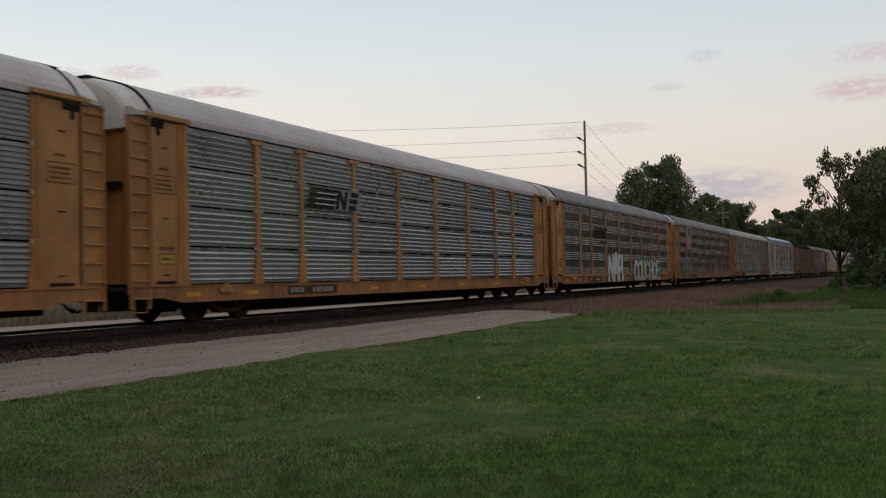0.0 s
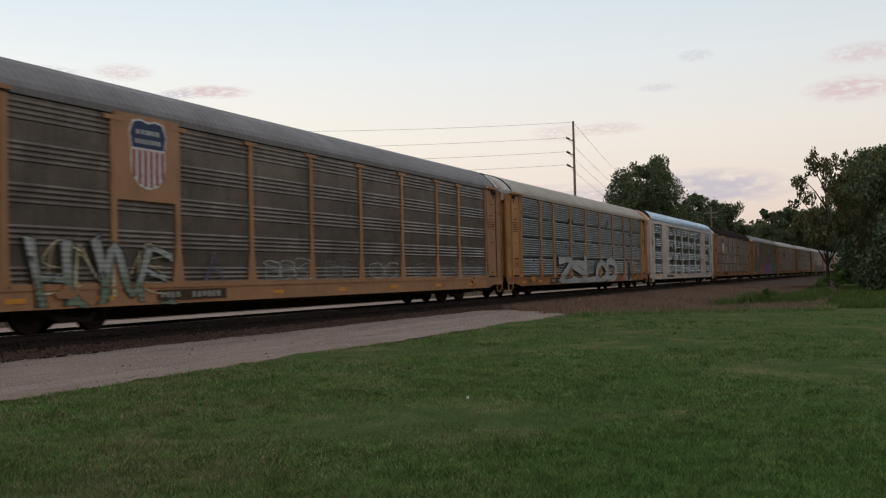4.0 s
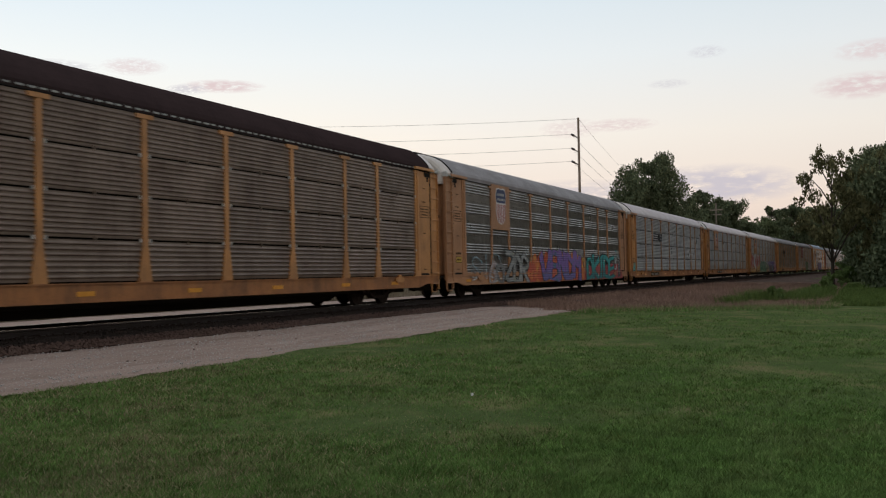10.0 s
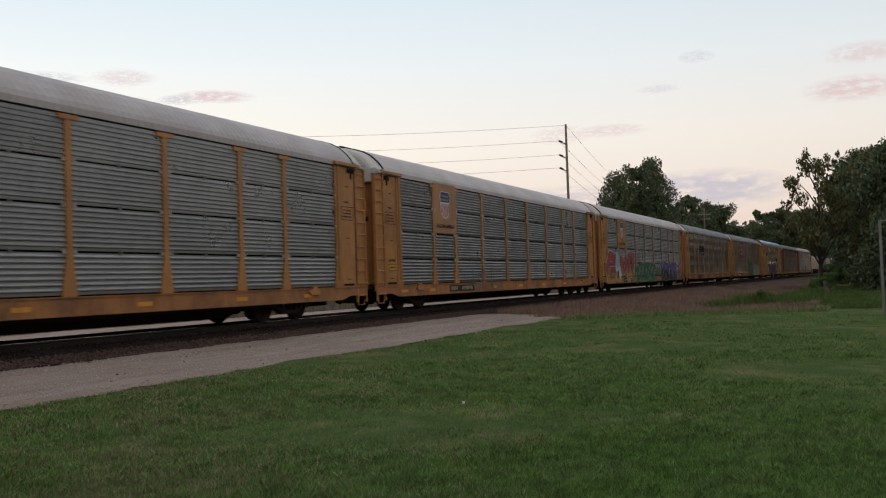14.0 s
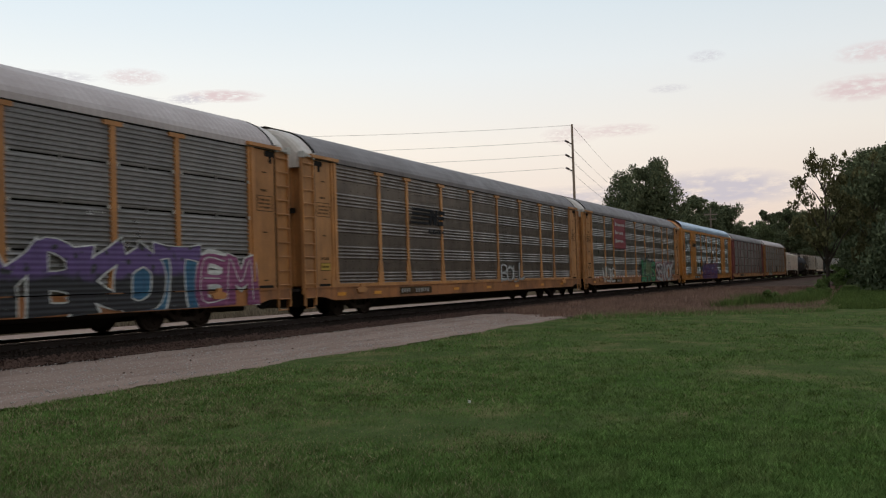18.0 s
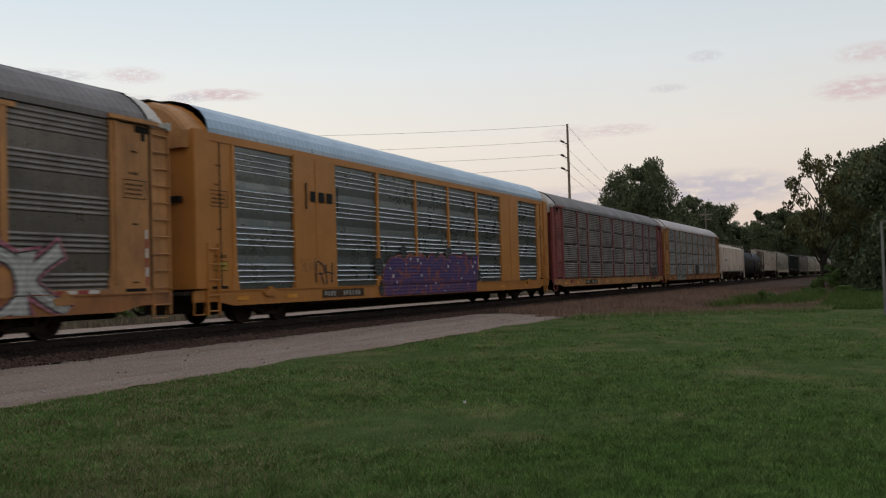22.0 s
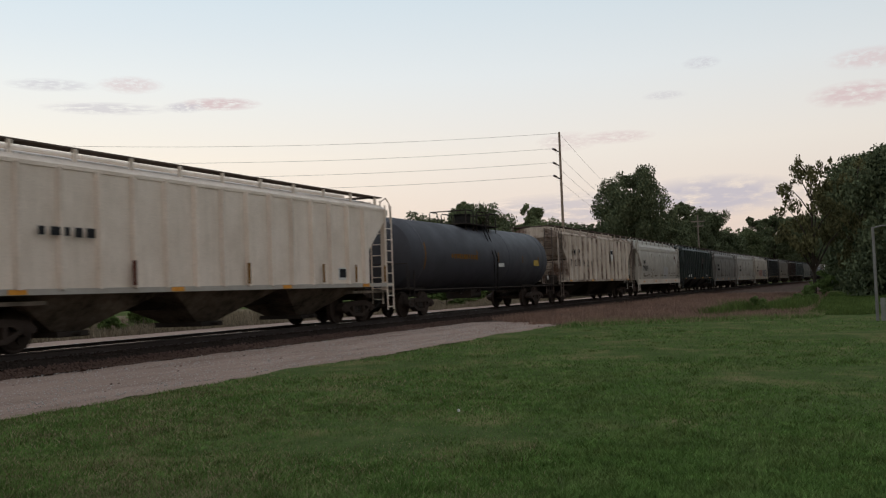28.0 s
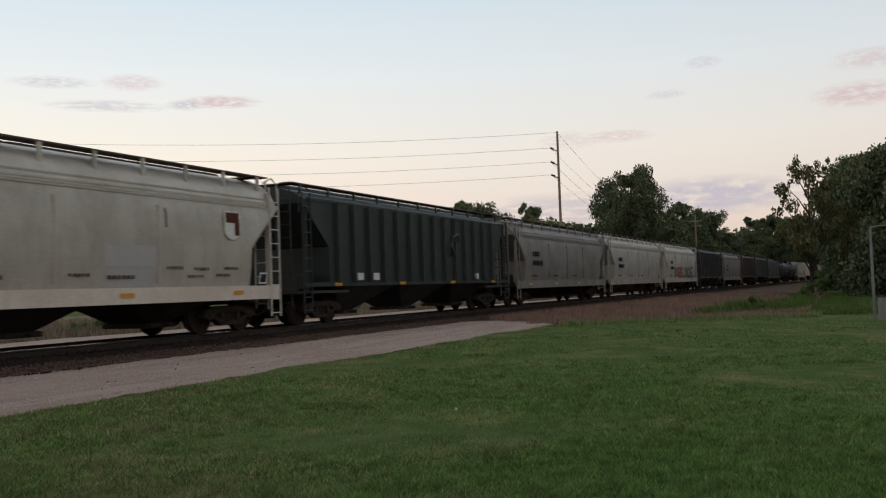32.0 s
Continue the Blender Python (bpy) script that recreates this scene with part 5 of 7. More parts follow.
STROKES = {
    "A": ["0,0 .45,1 .55,1 1,0", ".2,.38 .85,.34"], "B": [".1,0 .12,1 .75,.92 .8,.62 .2,.52 .9,.42 .85,.06 .1,0"], "C": [".95,.8 .5,1 .08,.6 .15,.15 .55,0 .95,.2"],
    "D": [".12,0 .1,1 .7,.9 .95,.5 .75,.1 .12,0"], "E": [".95,.95 .15,1 .1,0 .95,.05", ".12,.52 .75,.5"], "G": [".9,.85 .4,1 .05,.5 .3,.02 .9,.1 .92,.45 .55,.45"],
    "H": [".1,0 .12,1", ".9,0 .85,1", ".1,.5 .9,.48"], "I": [".5,0 .45,1"], "J": [".3,1 .9,.98 .75,.2 .4,0 .08,.25"], "K": [".1,0 .15,1", ".95,1 .2,.5 1,0"],
    "L": [".15,1 .1,.05 .95,.05"], "M": [".05,0 .15,1 .5,.45 .85,1 .97,0"], "N": [".08,0 .15,1 .8,.05 .92,1"], "O": [".5,1 .1,.75 .1,.2 .5,0 .9,.2 .9,.75 .5,1"],
    "P": [".12,0 .1,1 .85,.9 .85,.55 .15,.42"], "R": [".1,0 .12,1 .85,.88 .8,.55 .15,.5", ".45,.48 .98,0"], "S": [".92,.85 .45,1 .1,.75 .85,.4 .8,.08 .1,.1"],
    "T": ["0,.95 1,1", ".5,.95 .45,0"], "U": [".1,1 .12,.2 .5,0 .85,.2 .9,1"], "V": [".02,1 .5,0 .98,1"], "Y": ["0,1 .45,.5 .4,0", ".98,1 .45,.5"], "W": ["0,1 .25,0 .5,.7 .75,0 1,1"], "Z": [".05,.95 .95,.95 .1,.05 .98,.05"],
    "8": [".5,.55 .15,.75 .5,1 .85,.75 .5,.55 .1,.28 .5,0 .9,.28 .5,.55"],
    "2": [".08,.75 .45,1 .9,.75 .1,.05 .95,.05"]}


def smooth_line(pts, n=4):
    """A line bent softly through its points."""
    out = []
    for i in range(len(pts) - 1):
        p0, p1, p2, p3 = pts[max(i - 1, 0)], pts[i], pts[i + 1], pts[min(i + 2, len(pts) - 1)]
        for j in range(n):
            t = j / n
            out.append(0.5 * (2 * p1 + (p2 - p0) * t + (2 * p0 - 5 * p1 + 4 * p2 - p3) * t * t + (3 * p1 - p0 - 3 * p2 + p3) * t ** 3))
    return out + [pts[-1]]


def spray_letter(ch, seed, width, aspect, wild, floor=-9.0, even=False):
    """One letter in broad soft strokes, swelling and with flaring ends; unit height, unit width."""
    rng = random.Random(seed)
    s = Shape()
    for k, line in enumerate(STROKES[ch]):
        pts = [tuple(float(c) for c in p.split(",")) for p in line.split()]
        pts = [Vector((x * aspect + rng.uniform(-wild, wild), z + rng.uniform(-wild, wild))) for x, z in pts]
        swell, phase, slant = rng.uniform(0.05, 0.22), rng.uniform(0, 6), rng.uniform(-0.5, 0.5) * min(1.0, wild * 12)
        pts = smooth_line(pts)
        n = len(pts)
        a, b = [], []
        for i, p in enumerate(pts):
            d = (pts[min(i + 1, n - 1)] - pts[max(i - 1, 0)]).normalized()
            m = Vector((-d.y, d.x))
            t = i / (n - 1)
            w = width * 0.5 * (1 if even else (0.62 + 0.5 * abs(d.y)) * (1 + swell * math.sin(5 * t + phase) + 0.35 * abs(2 * t - 1) ** 4))
            q = p
            if i in (0, n - 1) and (pts[0] - pts[-1]).length > 0.05:
                q = p + d * (0.35 * width if i else -0.35 * width)
                a.append(q + m * w + d * w * slant)
                b.append(q - m * w - d * w * slant)
                continue
            a.append(q + m * w)
            b.append(q - m * w)
        y = -0.0012 * k
        v = [((p.x - aspect / 2) / aspect, y - 0.00006 * (i % n), max(p.y, floor)) for i, p in enumerate(a + b)]
        s.add(v, [(i, i + 1, n + i + 1, n + i) for i in range(n - 1)])
    return s


def graffiti_word(car, text, u0, u1, z0, z1, fill, edge=None, y=-1.576, bold=0.05, label="", half=HALF, wild=0.03, shine=None, rim=0.11, crowd=1.0, tilt=0.04):
    """Sprayed letters between u0 and u1 in broad strokes, with an outline behind and thin highlights before."""
    rng = random.Random(len(text) + int(u0 * 10))
    step = (u1 - u0) / len(text)
    fills = fill if isinstance(fill, list) else [fill] * len(text)
    for i, ch in enumerate(text):
        wid, hgt = crowd * step * rng.uniform(0.88, 1.04), (z1 - z0) * rng.uniform(0.84, 1.0)
        aspect, turn, lift = wid / hgt, rng.uniform(-1, 1) * tilt, rng.uniform(0.0, 0.10) * (z1 - z0)
        w = 0.14 + bold * 1.6
        seed = i * 7 + len(text) * 31 + int(u0 * 10)
        for mat, width, dy, shift in ((edge, w + rim * 2, 0.005, 0.0), (fills[i], w, 0.0, 0.0), (shine, 0.03, -0.004, -0.03)):
            if mat is None:
                continue
            me = spray_letter(ch, seed, width, aspect, wild, (0.53 - z0 - lift + shift) / hgt, mat is shine).mesh("graffiti")
            ob = part("graffiti", me, mat, car, (u0 - half + step * (i + 0.5) + shift, y + dy - 0.0007 * (i % 2), z0 + lift - shift), label=label)
            ob.scale, ob.rotation_euler = (wid, 1, hgt), (0, turn, 0)
    return car


def tag(car, text, u0, u1, z0, z1, material, y=-1.56, label="thin scrawled graffiti lines"):
    """A quick scrawl in thin lines, drawn twice over."""
    graffiti_word(car, text, u0, u1, z0, z1, material, None, y, -0.062, label, wild=0.12, crowd=1.15)
    graffiti_word(car, text[::-1], u0 + 0.12, u1 - 0.1, z0 + 0.05, z1 - 0.1, material, None, y - 0.003, -0.068, label, wild=0.18, crowd=1.2)


def spots(car, material, discs, y, label=""):
    """Round sprayed dots: along the car, height, radius."""
    for u, z, r in discs:
        part("spray_dot", plate([(r * math.cos(a * PI / 9), max(0.53 - z, r * math.sin(a * PI / 9))) for a in range(18)], y - 0.001, y, (u - HALF, z)), material, car, label=label)


# ---- the train ----
def pierced(car, u, z, seed, solid=False):
    """A short pale row painted for daylight showing through holes in the sheet."""
    rng = random.Random(seed)
    w = rng.uniform(0.5, 0.9)
    s = Shape().box(u - HALF, u - HALF + w * (1 if solid else rng.uniform(0.2, 0.7)), -1.542, -1.530, z, z + (0.045 if solid else 0.012))
    for i in range(0 if solid else 6):
        x = u - HALF + w * i / 6
        s.prism([(x, z + 0.04), (x + 0.028, z + 0.04), (x + 0.04, z + 0.07), (x + 0.014, z + 0.07)], -1.542, -1.530, "y")
    tagged(part("worn_marks", s, DAYLIGHT, car, label="row of bright dashes painted for daylight through the sheet"), kind="stuff")


def red_emblem(car, x0, x1, z0, z1):
    """A red swoosh-like badge: red plate, white bars across it."""
    e = part("red_emblem", Shape().box(x0, x1, -1.552, -1.53, z0, z1), REDL, car, label="red badge with white lettering as bars")
    stencil_bars("emblem_lettering", x0 + 0.1, x1 - 0.1, z0 + 0.05, z1 - 0.05, 9, -1.555, INKW, e, 6)


def build_train():
    a = autorack(-1, SILVER_DULL, YELLOW, ROOF_WHITE, label="yellow autorack car with bright silver ribbed side panels")
    c = autorack(0, SILVER, YELLOW, ROOF_WHITE, "wide", label="yellow autorack car with silver ribbed panels and pale roof")
    emblem_stripes(c)
    c = autorack(1, BROWNSHEET, YELLOW_B, ROOF_GREY, "group", 1, label="grimy autorack car with yellow posts and white graffiti letters")
    emblem_stripes(c, True)
    graffiti_word(c, "NAH", 10.25, 13.45, 0.48, 2.02, F_CREAM, G_BLACK, bold=0.085, rim=0.06, wild=0.05, crowd=1.02, label="white block letters sprayed on the side")
    graffiti_blob(c, 21.3, 23.7, 0.75, 1.70, G_TEAL, 3, bumps=3, rough=0.2, label="teal sprayed background")
    graffiti_word(c, "COUCH", 16.2, 21.4, 0.55, 1.80, G_TEAL, None, y=-1.570, bold=0.10, wild=0.10, rim=0.05, crowd=1.2, label="teal shade behind the letters")
    graffiti_word(c, "COUCHOE", 16.25, 23.5, 0.56, 1.80, [F_CREAM, F_CREAM, F_CREAM, G_CREAMY, F_CREAM, F_CREAM, F_CREAM], G_BLACK, bold=0.055, rim=0.05, wild=0.05, crowd=1.0, label="white and teal letters sprayed on the side")
    c = autorack(2, BROWNSHEET, ORANGE, ROOF_GREY, "group", 1, label="grimy autorack car with faded orange posts and striped shield")
    shield(c, -8.25, 3.08, True, ORANGE, 0)
    for i, (w, u0, u1) in enumerate((("SMNE", 3.0, 6.7), ("SBE", 10.4, 12.7), ("OSE", 13.4, 15.1), ("OC", 16.2, 18.2), ("O", 19.4, 21.1), ("NKER", 21.8, 26.4))):
        if i:
            tag(c, w, u0, u1, 0.98, 1.55, G_WHITE if i in (1, 3) else G_GREYW, label="faded pale graffiti letters")
            tag(c, w[::-1] + "S", u0 + 0.1, u1 - 0.1, 1.0, 1.45, G_GREYW, y=-1.566)
        else:
            graffiti_word(c, "HUNE", u0 - 0.2, u1, 0.52, 1.80, F_SCRAWL, G_BLACK, bold=0.0, wild=0.12, rim=0.03, crowd=1.2, tilt=0.15, label="olive and cream graffiti letters")
            tag(c, w, u0, u1, 0.7, 1.75, G_CREAMY)
    graffiti_word(c, "A", 7.9, 8.7, 0.95, 1.65, G_DULL, None, bold=-0.04, wild=0.08, label="thin violet scrawl")
    c = autorack(3, GREYSHEET, YELLOW_B, ROOF_BEIGE, label="autorack car with grey ribbed panels and beige roof")
    graffiti_word(c, "ZSLCO", 7.6, 19.3, 0.50, 1.75, G_MILK, G_BLACK, bold=0.20, rim=0.04, wild=0.07, crowd=1.05, label="large faded white bubble letters")
    graffiti_blob(c, 21.5, 23.2, 0.5, 1.85, G_BLUSH, 9, y=-1.566, bumps=2, rough=0.2)
    graffiti_word(c, "8", 22.15, 22.95, 0.62, 1.82, G_BLACK, None, bold=0.08, wild=0.03, label="black looped figure sprayed on the side")
    tag(c, "REDM", 23.7, 25.9, 1.05, 1.6, G_MAROON)
    for i, u in enumerate((8.6, 10.0, 12.4, 13.3, 15.9, 16.8, 18.4, 20.0, 21.4)):
        pierced(c, u, 2.66 + 0.05 * (i % 2), i)
    pierced(c, 24.4, 2.72, 20, True)
    pierced(c, 19.8, 3.52, 21)
    c = autorack(4, GREENSHEET, WHITEP, ROOF_STEEL, "slot", 1, label="white autorack car with dark slotted sides and bright steel roof", style="slim", dome=YELLOW_B)
    stencil_bars("road_name", -8.0, -5.2, 0.60, 0.80, 10, -1.545, INKK, c, 4)
    red_emblem(c, 5.25, 6.95, 3.24, 3.44)
    c = autorack(5, RUSTSHEET, YELLOW_B, ROOF_BROWN, label="yellow autorack car with brown weathered panels and dark roof")
    shield(c, -8.25, 3.0, False, YELLOW_B, 0)
    stencil_bars("eave_trim", -13.0, 13.0, 4.67, 4.71, 90, -1.545, CHALK, c, 4, "row of pale clips under the eave")
    c = autorack(6, DARKSHEET, ORANGE, ROOF_GREY, "group", 1, label="autorack car with shield plate and colourful graffiti")
    shield(c, -8.25, 3.05, True, ORANGE, 0)
    graffiti_word(c, "GO", 4.6, 6.2, 0.5, 1.5, [G_BLUSH, G_FAINT], None, bold=0.06, wild=0.12, label="faded pale cream graffiti")
    tag(c, "SBOS", 2.5, 4.6, 0.75, 1.6, G_FAINT)
    tag(c, "SIE", 2.6, 6.0, 0.6, 1.7, F_ICE)
    graffiti_word(c, "ZOR", 6.5, 9.3, 0.5, 1.7, G_GREYW, G_BLACK, bold=0.05, rim=0.05, wild=0.07, crowd=1.1, label="grey and white sprayed letters")
    graffiti_blob(c, 9.2, 18.6, 0.42, 1.98, G_FIRE, 4, bumps=11, rough=0.24, label="red and orange sprayed background")
    rng = random.Random(8)
    for i in range(26):
        x, r = 11.2 + 7.3 * i / 26 - HALF, rng.uniform(0.05, 0.17)
        z = 1.75 + rng.uniform(-0.16, 0.16) - 0.35 * max(0.0, (x + HALF - 16.6) / 2)
        part("bubble", plate([(r * math.cos(a * PI / 6), r * math.sin(a * PI / 6)) for a in range(12)], -1.5735, -1.572 + 0.0001 * i, (x, z)), (G_FIRE, G_YELLOW, G_RED)[i % 3], c)
    graffiti_word(c, "VENDM", 11.3, 17.7, 0.48, 1.92, F_LILAC, G_BLACK, bold=0.12, wild=0.09, rim=0.05, crowd=1.10, tilt=0.12, label="lilac block letters sprayed on the side")
    graffiti_blob(c, 18.5, 26.9, 0.42, 1.45, G_RED, 5, bumps=5, label="red sprayed background")
    graffiti_word(c, "DKIDE", 19.0, 24.9, 0.52, 1.72, F_TEAL, G_BLACK, bold=0.09, wild=0.09, rim=0.06, crowd=1.15, tilt=0.12, label="teal block letters sprayed on the side")
    spots(c, G_WHITE, ((20.6, 1.62, 0.05), (21.3, 0.75, 0.06), (22.6, 1.55, 0.06), (23.6, 0.72, 0.05), (24.5, 1.5, 0.06), (19.4, 0.9, 0.05)), -1.585)
    graffiti_blob(c, 25.75, 26.35, 0.6, 2.0, G_BLACK, 15, y=-1.573, bumps=2)
    graffiti_word(c, "S", 25.0, 25.5, 1.05, 1.75, G_WHITE, G_BLACK, bold=0.02, wild=0.08, rim=0.04)
    graffiti_word(c, "II", 25.7, 26.2, 0.75, 1.85, G_WHITE, None, bold=-0.06, wild=0.04)
    graffiti_word(c, "J", 25.0, 25.5, 1.75, 2.2, F_TEAL, G_BLACK, bold=0.03, wild=0.06, rim=0.03)
    c = autorack(7, SILVER_DULL, YELLOW, ROOF_WHITE, label="yellow autorack car with silver ribbed panels and pale roof")
    emblem_stripes(c)
    part("graffiti", glyphs("AP", 0.45, "LEFT", 0.06), G_TEAL, c, (-13.0, -1.53, 0.98))
    c = autorack(8, GREYSHEET, YELLOW, ROOF_WHITE, label="autorack car with grey panels, yellow posts and shield plate")
    shield(c, -8.25, 3.4, True, ORANGE, 1)
    graffiti_word(c, "WHE", 8.5, 12.0, 0.55, 1.4, G_FAINT, None, bold=-0.02)
    c = autorack(9, GREYSHEET, YELLOW, ROOF_WHITE, label="autorack car with grey ribbed panels and long colourful graffiti")
    shield(c, -8.25, 3.5, True, YELLOW, 1)
    for i, u in enumerate((2.9, 4.3, 5.2, 7.6, 8.6, 10.3, 11.2, 13.1, 14.3, 15.0, 17.2, 20.8)):
        pierced(c, u, 2.52 + 0.05 * (i % 2), i + 80)
    for ch, u0, u1, z0, z1, mat in (("G", 1.75, 4.05, 0.46, 2.35, F_REDY), ("A", 3.9, 5.25, 0.92, 2.28, F_ICE), ("M", 5.1, 7.5, 0.58, 2.22, F_REDY), ("U", 7.5, 9.2, 0.95, 2.26, F_REDY)):
        graffiti_word(c, ch, u0, u1, z0, z1, mat, G_WHITE, bold=0.14 if ch != "A" else 0.09, wild=0.03, rim=0.025, label="red, yellow and white letters sprayed on the side")
    tag(c, "RO", 9.35, 10.0, 0.95, 1.6, G_GREYW)
    graffiti_blob(c, 10.2, 15.7, 0.55, 1.25, F_GREEN, 21, bumps=6, rough=0.3, label="deep green sprayed background")
    graffiti_word(c, "KVSEK", 10.1, 15.8, 0.55, 1.70, F_GREEN, G_BLACK, y=-1.572, bold=0.06, wild=0.2, rim=0.03, crowd=1.35, tilt=0.25)
    graffiti_word(c, "NESKE", 10.0, 15.9, 0.48, 1.75, F_GREEN, G_WHITE, shine=G_PALE, bold=0.06, wild=0.13, rim=0.035, crowd=1.25, tilt=0.15, label="green wild letters sprayed on the side")
    graffiti_blob(c, 16.2, 18.1, 0.95, 1.55, F_OLIVE, 22, y=-1.57, bumps=4)
    tag(c, "SEOM", 16.1, 18.2, 0.95, 1.6, G_PALE, y=-1.578)
    graffiti_word(c, "HS", 16.4, 17.8, 0.6, 1.2, G_PALE, None, bold=-0.03, wild=0.12)
    graffiti_blob(c, 21.8, 24.6, 0.5, 1.75, G_BLUE, 6, bumps=3)
    graffiti_word(c, "YBKOT", 18.2, 24.1, 0.46, 1.78, F_VIOLET, G_WHITE, bold=0.13, wild=0.06, rim=0.035, crowd=1.12, tilt=0.08, label="violet and black letters with pale outline")
    graffiti_word(c, "EM", 24.3, 26.4, 0.55, 1.65, F_PLUM, G_WHITE, bold=0.15, rim=0.04, shine=G_WHITE, crowd=1.05)
    c = autorack(10, BROWNSHEET, YELLOW_B, ROOF_GREY, "group", 1, label="grimy brown autorack car with yellow posts")
    emblem_stripes(c, True)
    graffiti_word(c, "BOLL", 15.9, 18.9, 0.92, 1.62, G_MILK, G_BLACK, bold=0.03, rim=0.03, wild=0.06, crowd=1.1, label="pale bubble letters sprayed on the side")
    c = autorack(11, DARKSHEET, YELLOW_B, ROOF_GREY, "group", 1, label="grimy autorack car with a red name board and graffiti")
    p = part("name_board", Shape().box(7.15 - HALF, 10.0 - HALF, -1.57, -1.545, 2.72, 4.6), CRIMSON, c, label="faded crimson name board")
    for i, n in enumerate((8, 7, 7)):
        stencil_bars("name_lettering", 7.38 - HALF, 7.38 + 0.29 * n - HALF, 4.14 - 0.52 * i, 4.30 - 0.52 * i, n, -1.574, PALEINK, p, i)
        part("initial_bar", Shape().box(7.38 - HALF, 7.60 - HALF, -1.578, -1.574, 4.12 - 0.52 * i, 4.36 - 0.52 * i), PALEINK, p)
    graffiti_word(c, "VLTE", 4.2, 6.9, 0.62, 1.5, G_WHITE, None, bold=0.0, wild=0.09, crowd=1.2)
    tag(c, "VTE", 4.1, 7.0, 0.65, 1.55, G_GREYW)
    for i in range(6):
        part("reflective_strip", shared("upright_strip", lambda: Shape().box(-0.035, 0.035, -0.004, 0, -0.1, 0.1)), INKW if i % 2 else REDL, c, (13.15, -1.522, 1.15 + 0.21 * i))
    tag(c, "OD", 10.4, 12.4, 1.0, 1.65, G_FAINT)
    tag(c, "MS", 13.1, 14.3, 0.9, 1.45, G_GREYW)
    for a, b in zip(EDGES[:-1], EDGES[1:]):
        n = max(2, int((b - a - 0.5) / 0.30))
        for i in range(n):
            part("reflective_strip", shared("reflective_strip", lambda: Shape().box(-0.14, 0.14, -0.004, 0, 0.915, 0.985)), REDL if i % 2 else INKW, c, (a + 0.42 + i * 0.30, -1.552, 0))
    graffiti_word(c, "KANS", 14.35, 18.5, 0.46, 1.95, G_BLACK, None, y=-1.57, bold=0.16, wild=0.07, crowd=1.15, label="black shade behind the letters")
    graffiti_word(c, "KANS", 14.4, 18.45, 0.48, 1.92, [F_GREENB, F_OLIVE, F_OLIVE, F_GREENB], G_BLACK, bold=0.10, wild=0.07, shine=G_PALE, rim=0.04, crowd=1.08, label="green letters sprayed on the side")
    graffiti_word(c, "SENNOK", 19.0, 24.9, 0.52, 1.78, G_PINK, None, y=-1.57, bold=0.16, wild=0.07, crowd=1.2, label="dull pink glow behind the letters")
    graffiti_word(c, "SENNOK", 19.0, 24.9, 0.54, 1.76, G_MILK, G_BLACK, bold=0.055, wild=0.08, rim=0.04, crowd=1.15, tilt=0.1, shine=G_WHITE, label="white letters on pink sprayed on the side")
    c = autorack(12, GREENSHEET, ORANGE_NEW, ROOF_STEEL, "slot", 1, label="orange-yellow autorack car with slotted sides and steel roof", style="slim", dome=YELLOW_B)
    stencil_bars("road_name", -8.6, -7.25, 3.38, 3.68, 3, -1.58, INKK, c, 1, "black lettering as bars")
    part("name_bracket", Shape().box(-8.85, -8.79, -1.585, -1.575, 3.15, 3.9).box(-7.1, -7.04, -1.585, -1.575, 3.15, 3.9), INKK, c)
    tag(c, "SEIA", 5.1, 6.0, 1.35, 1.7, G_BLACK)
    graffiti_word(c, "RH", 5.9, 6.9, 1.0, 1.6, G_BLACK, None, bold=-0.03, wild=0.1)
    spots(c, G_BLACK, ((9.85, 1.5, 0.30), (10.1, 0.8, 0.28), (11.7, 2.0, 0.26), (14.6, 1.85, 0.22), (15.6, 1.98, 0.30), (17.0, 1.95, 0.16), (18.3, 1.5, 0.26), (18.6, 1.15, 0.26)), -1.568, "black sprayed dot")
    graffiti_blob(c, 10.1, 18.4, 0.42, 2.02, G_EMBER, 11, y=-1.572, bumps=9, rough=0.2, label="orange-red sprayed rim")
    graffiti_blob(c, 10.2, 18.3, 0.42, 1.95, F_NIGHT, 11, y=-1.575, bumps=9, rough=0.2, label="violet sprayed background")
    graffiti_word(c, "CEMSEN", 10.4, 18.2, 0.5, 1.82, F_NIGHT, G_EMBER, y=-1.582, bold=0.17, wild=0.07, rim=0.035, crowd=1.0, label="violet letters sprayed on the side")
    rng = random.Random(5)
    for i in range(22):
        x, z, r = rng.uniform(10.6, 18.4) - HALF, rng.uniform(0.6, 1.85), rng.uniform(0.04, 0.09)
        part("fleck", plate([(r * math.cos(a * PI / 4) * (1 if a % 2 else 0.5), r * math.sin(a * PI / 4) * (1 if a % 2 else 0.5)) for a in range(8)], -1.590, -1.586, (x, z)), INKW, c)
    c = autorack(13, BROWNSHEET, RED, ROOF_GREY, sill=YELLOW_B, label="dull red autorack car with brown weathered panels")
    for i, u in enumerate((3.2, 4.6, 7.4, 8.6, 12.4)):
        pierced(c, u, 2.63, i + 60)
    tag(c, "NKRE", 8.6, 13.6, 0.95, 1.75, G_FAINT)
    tag(c, "SHE", 5.5, 7.4, 0.95, 1.7, G_FAINT)
    tag(c, "AHO", 17.5, 20.4, 0.95, 1.7, G_FAINT)
    graffiti_word(c, "SOR", 23.6, 26.0, 0.7, 1.5, G_BLACK, G_FAINT, bold=0.03, wild=0.07, rim=0.04)
    tag(c, "TK", 19.6, 21.2, 0.6, 0.85, G_WHITE)
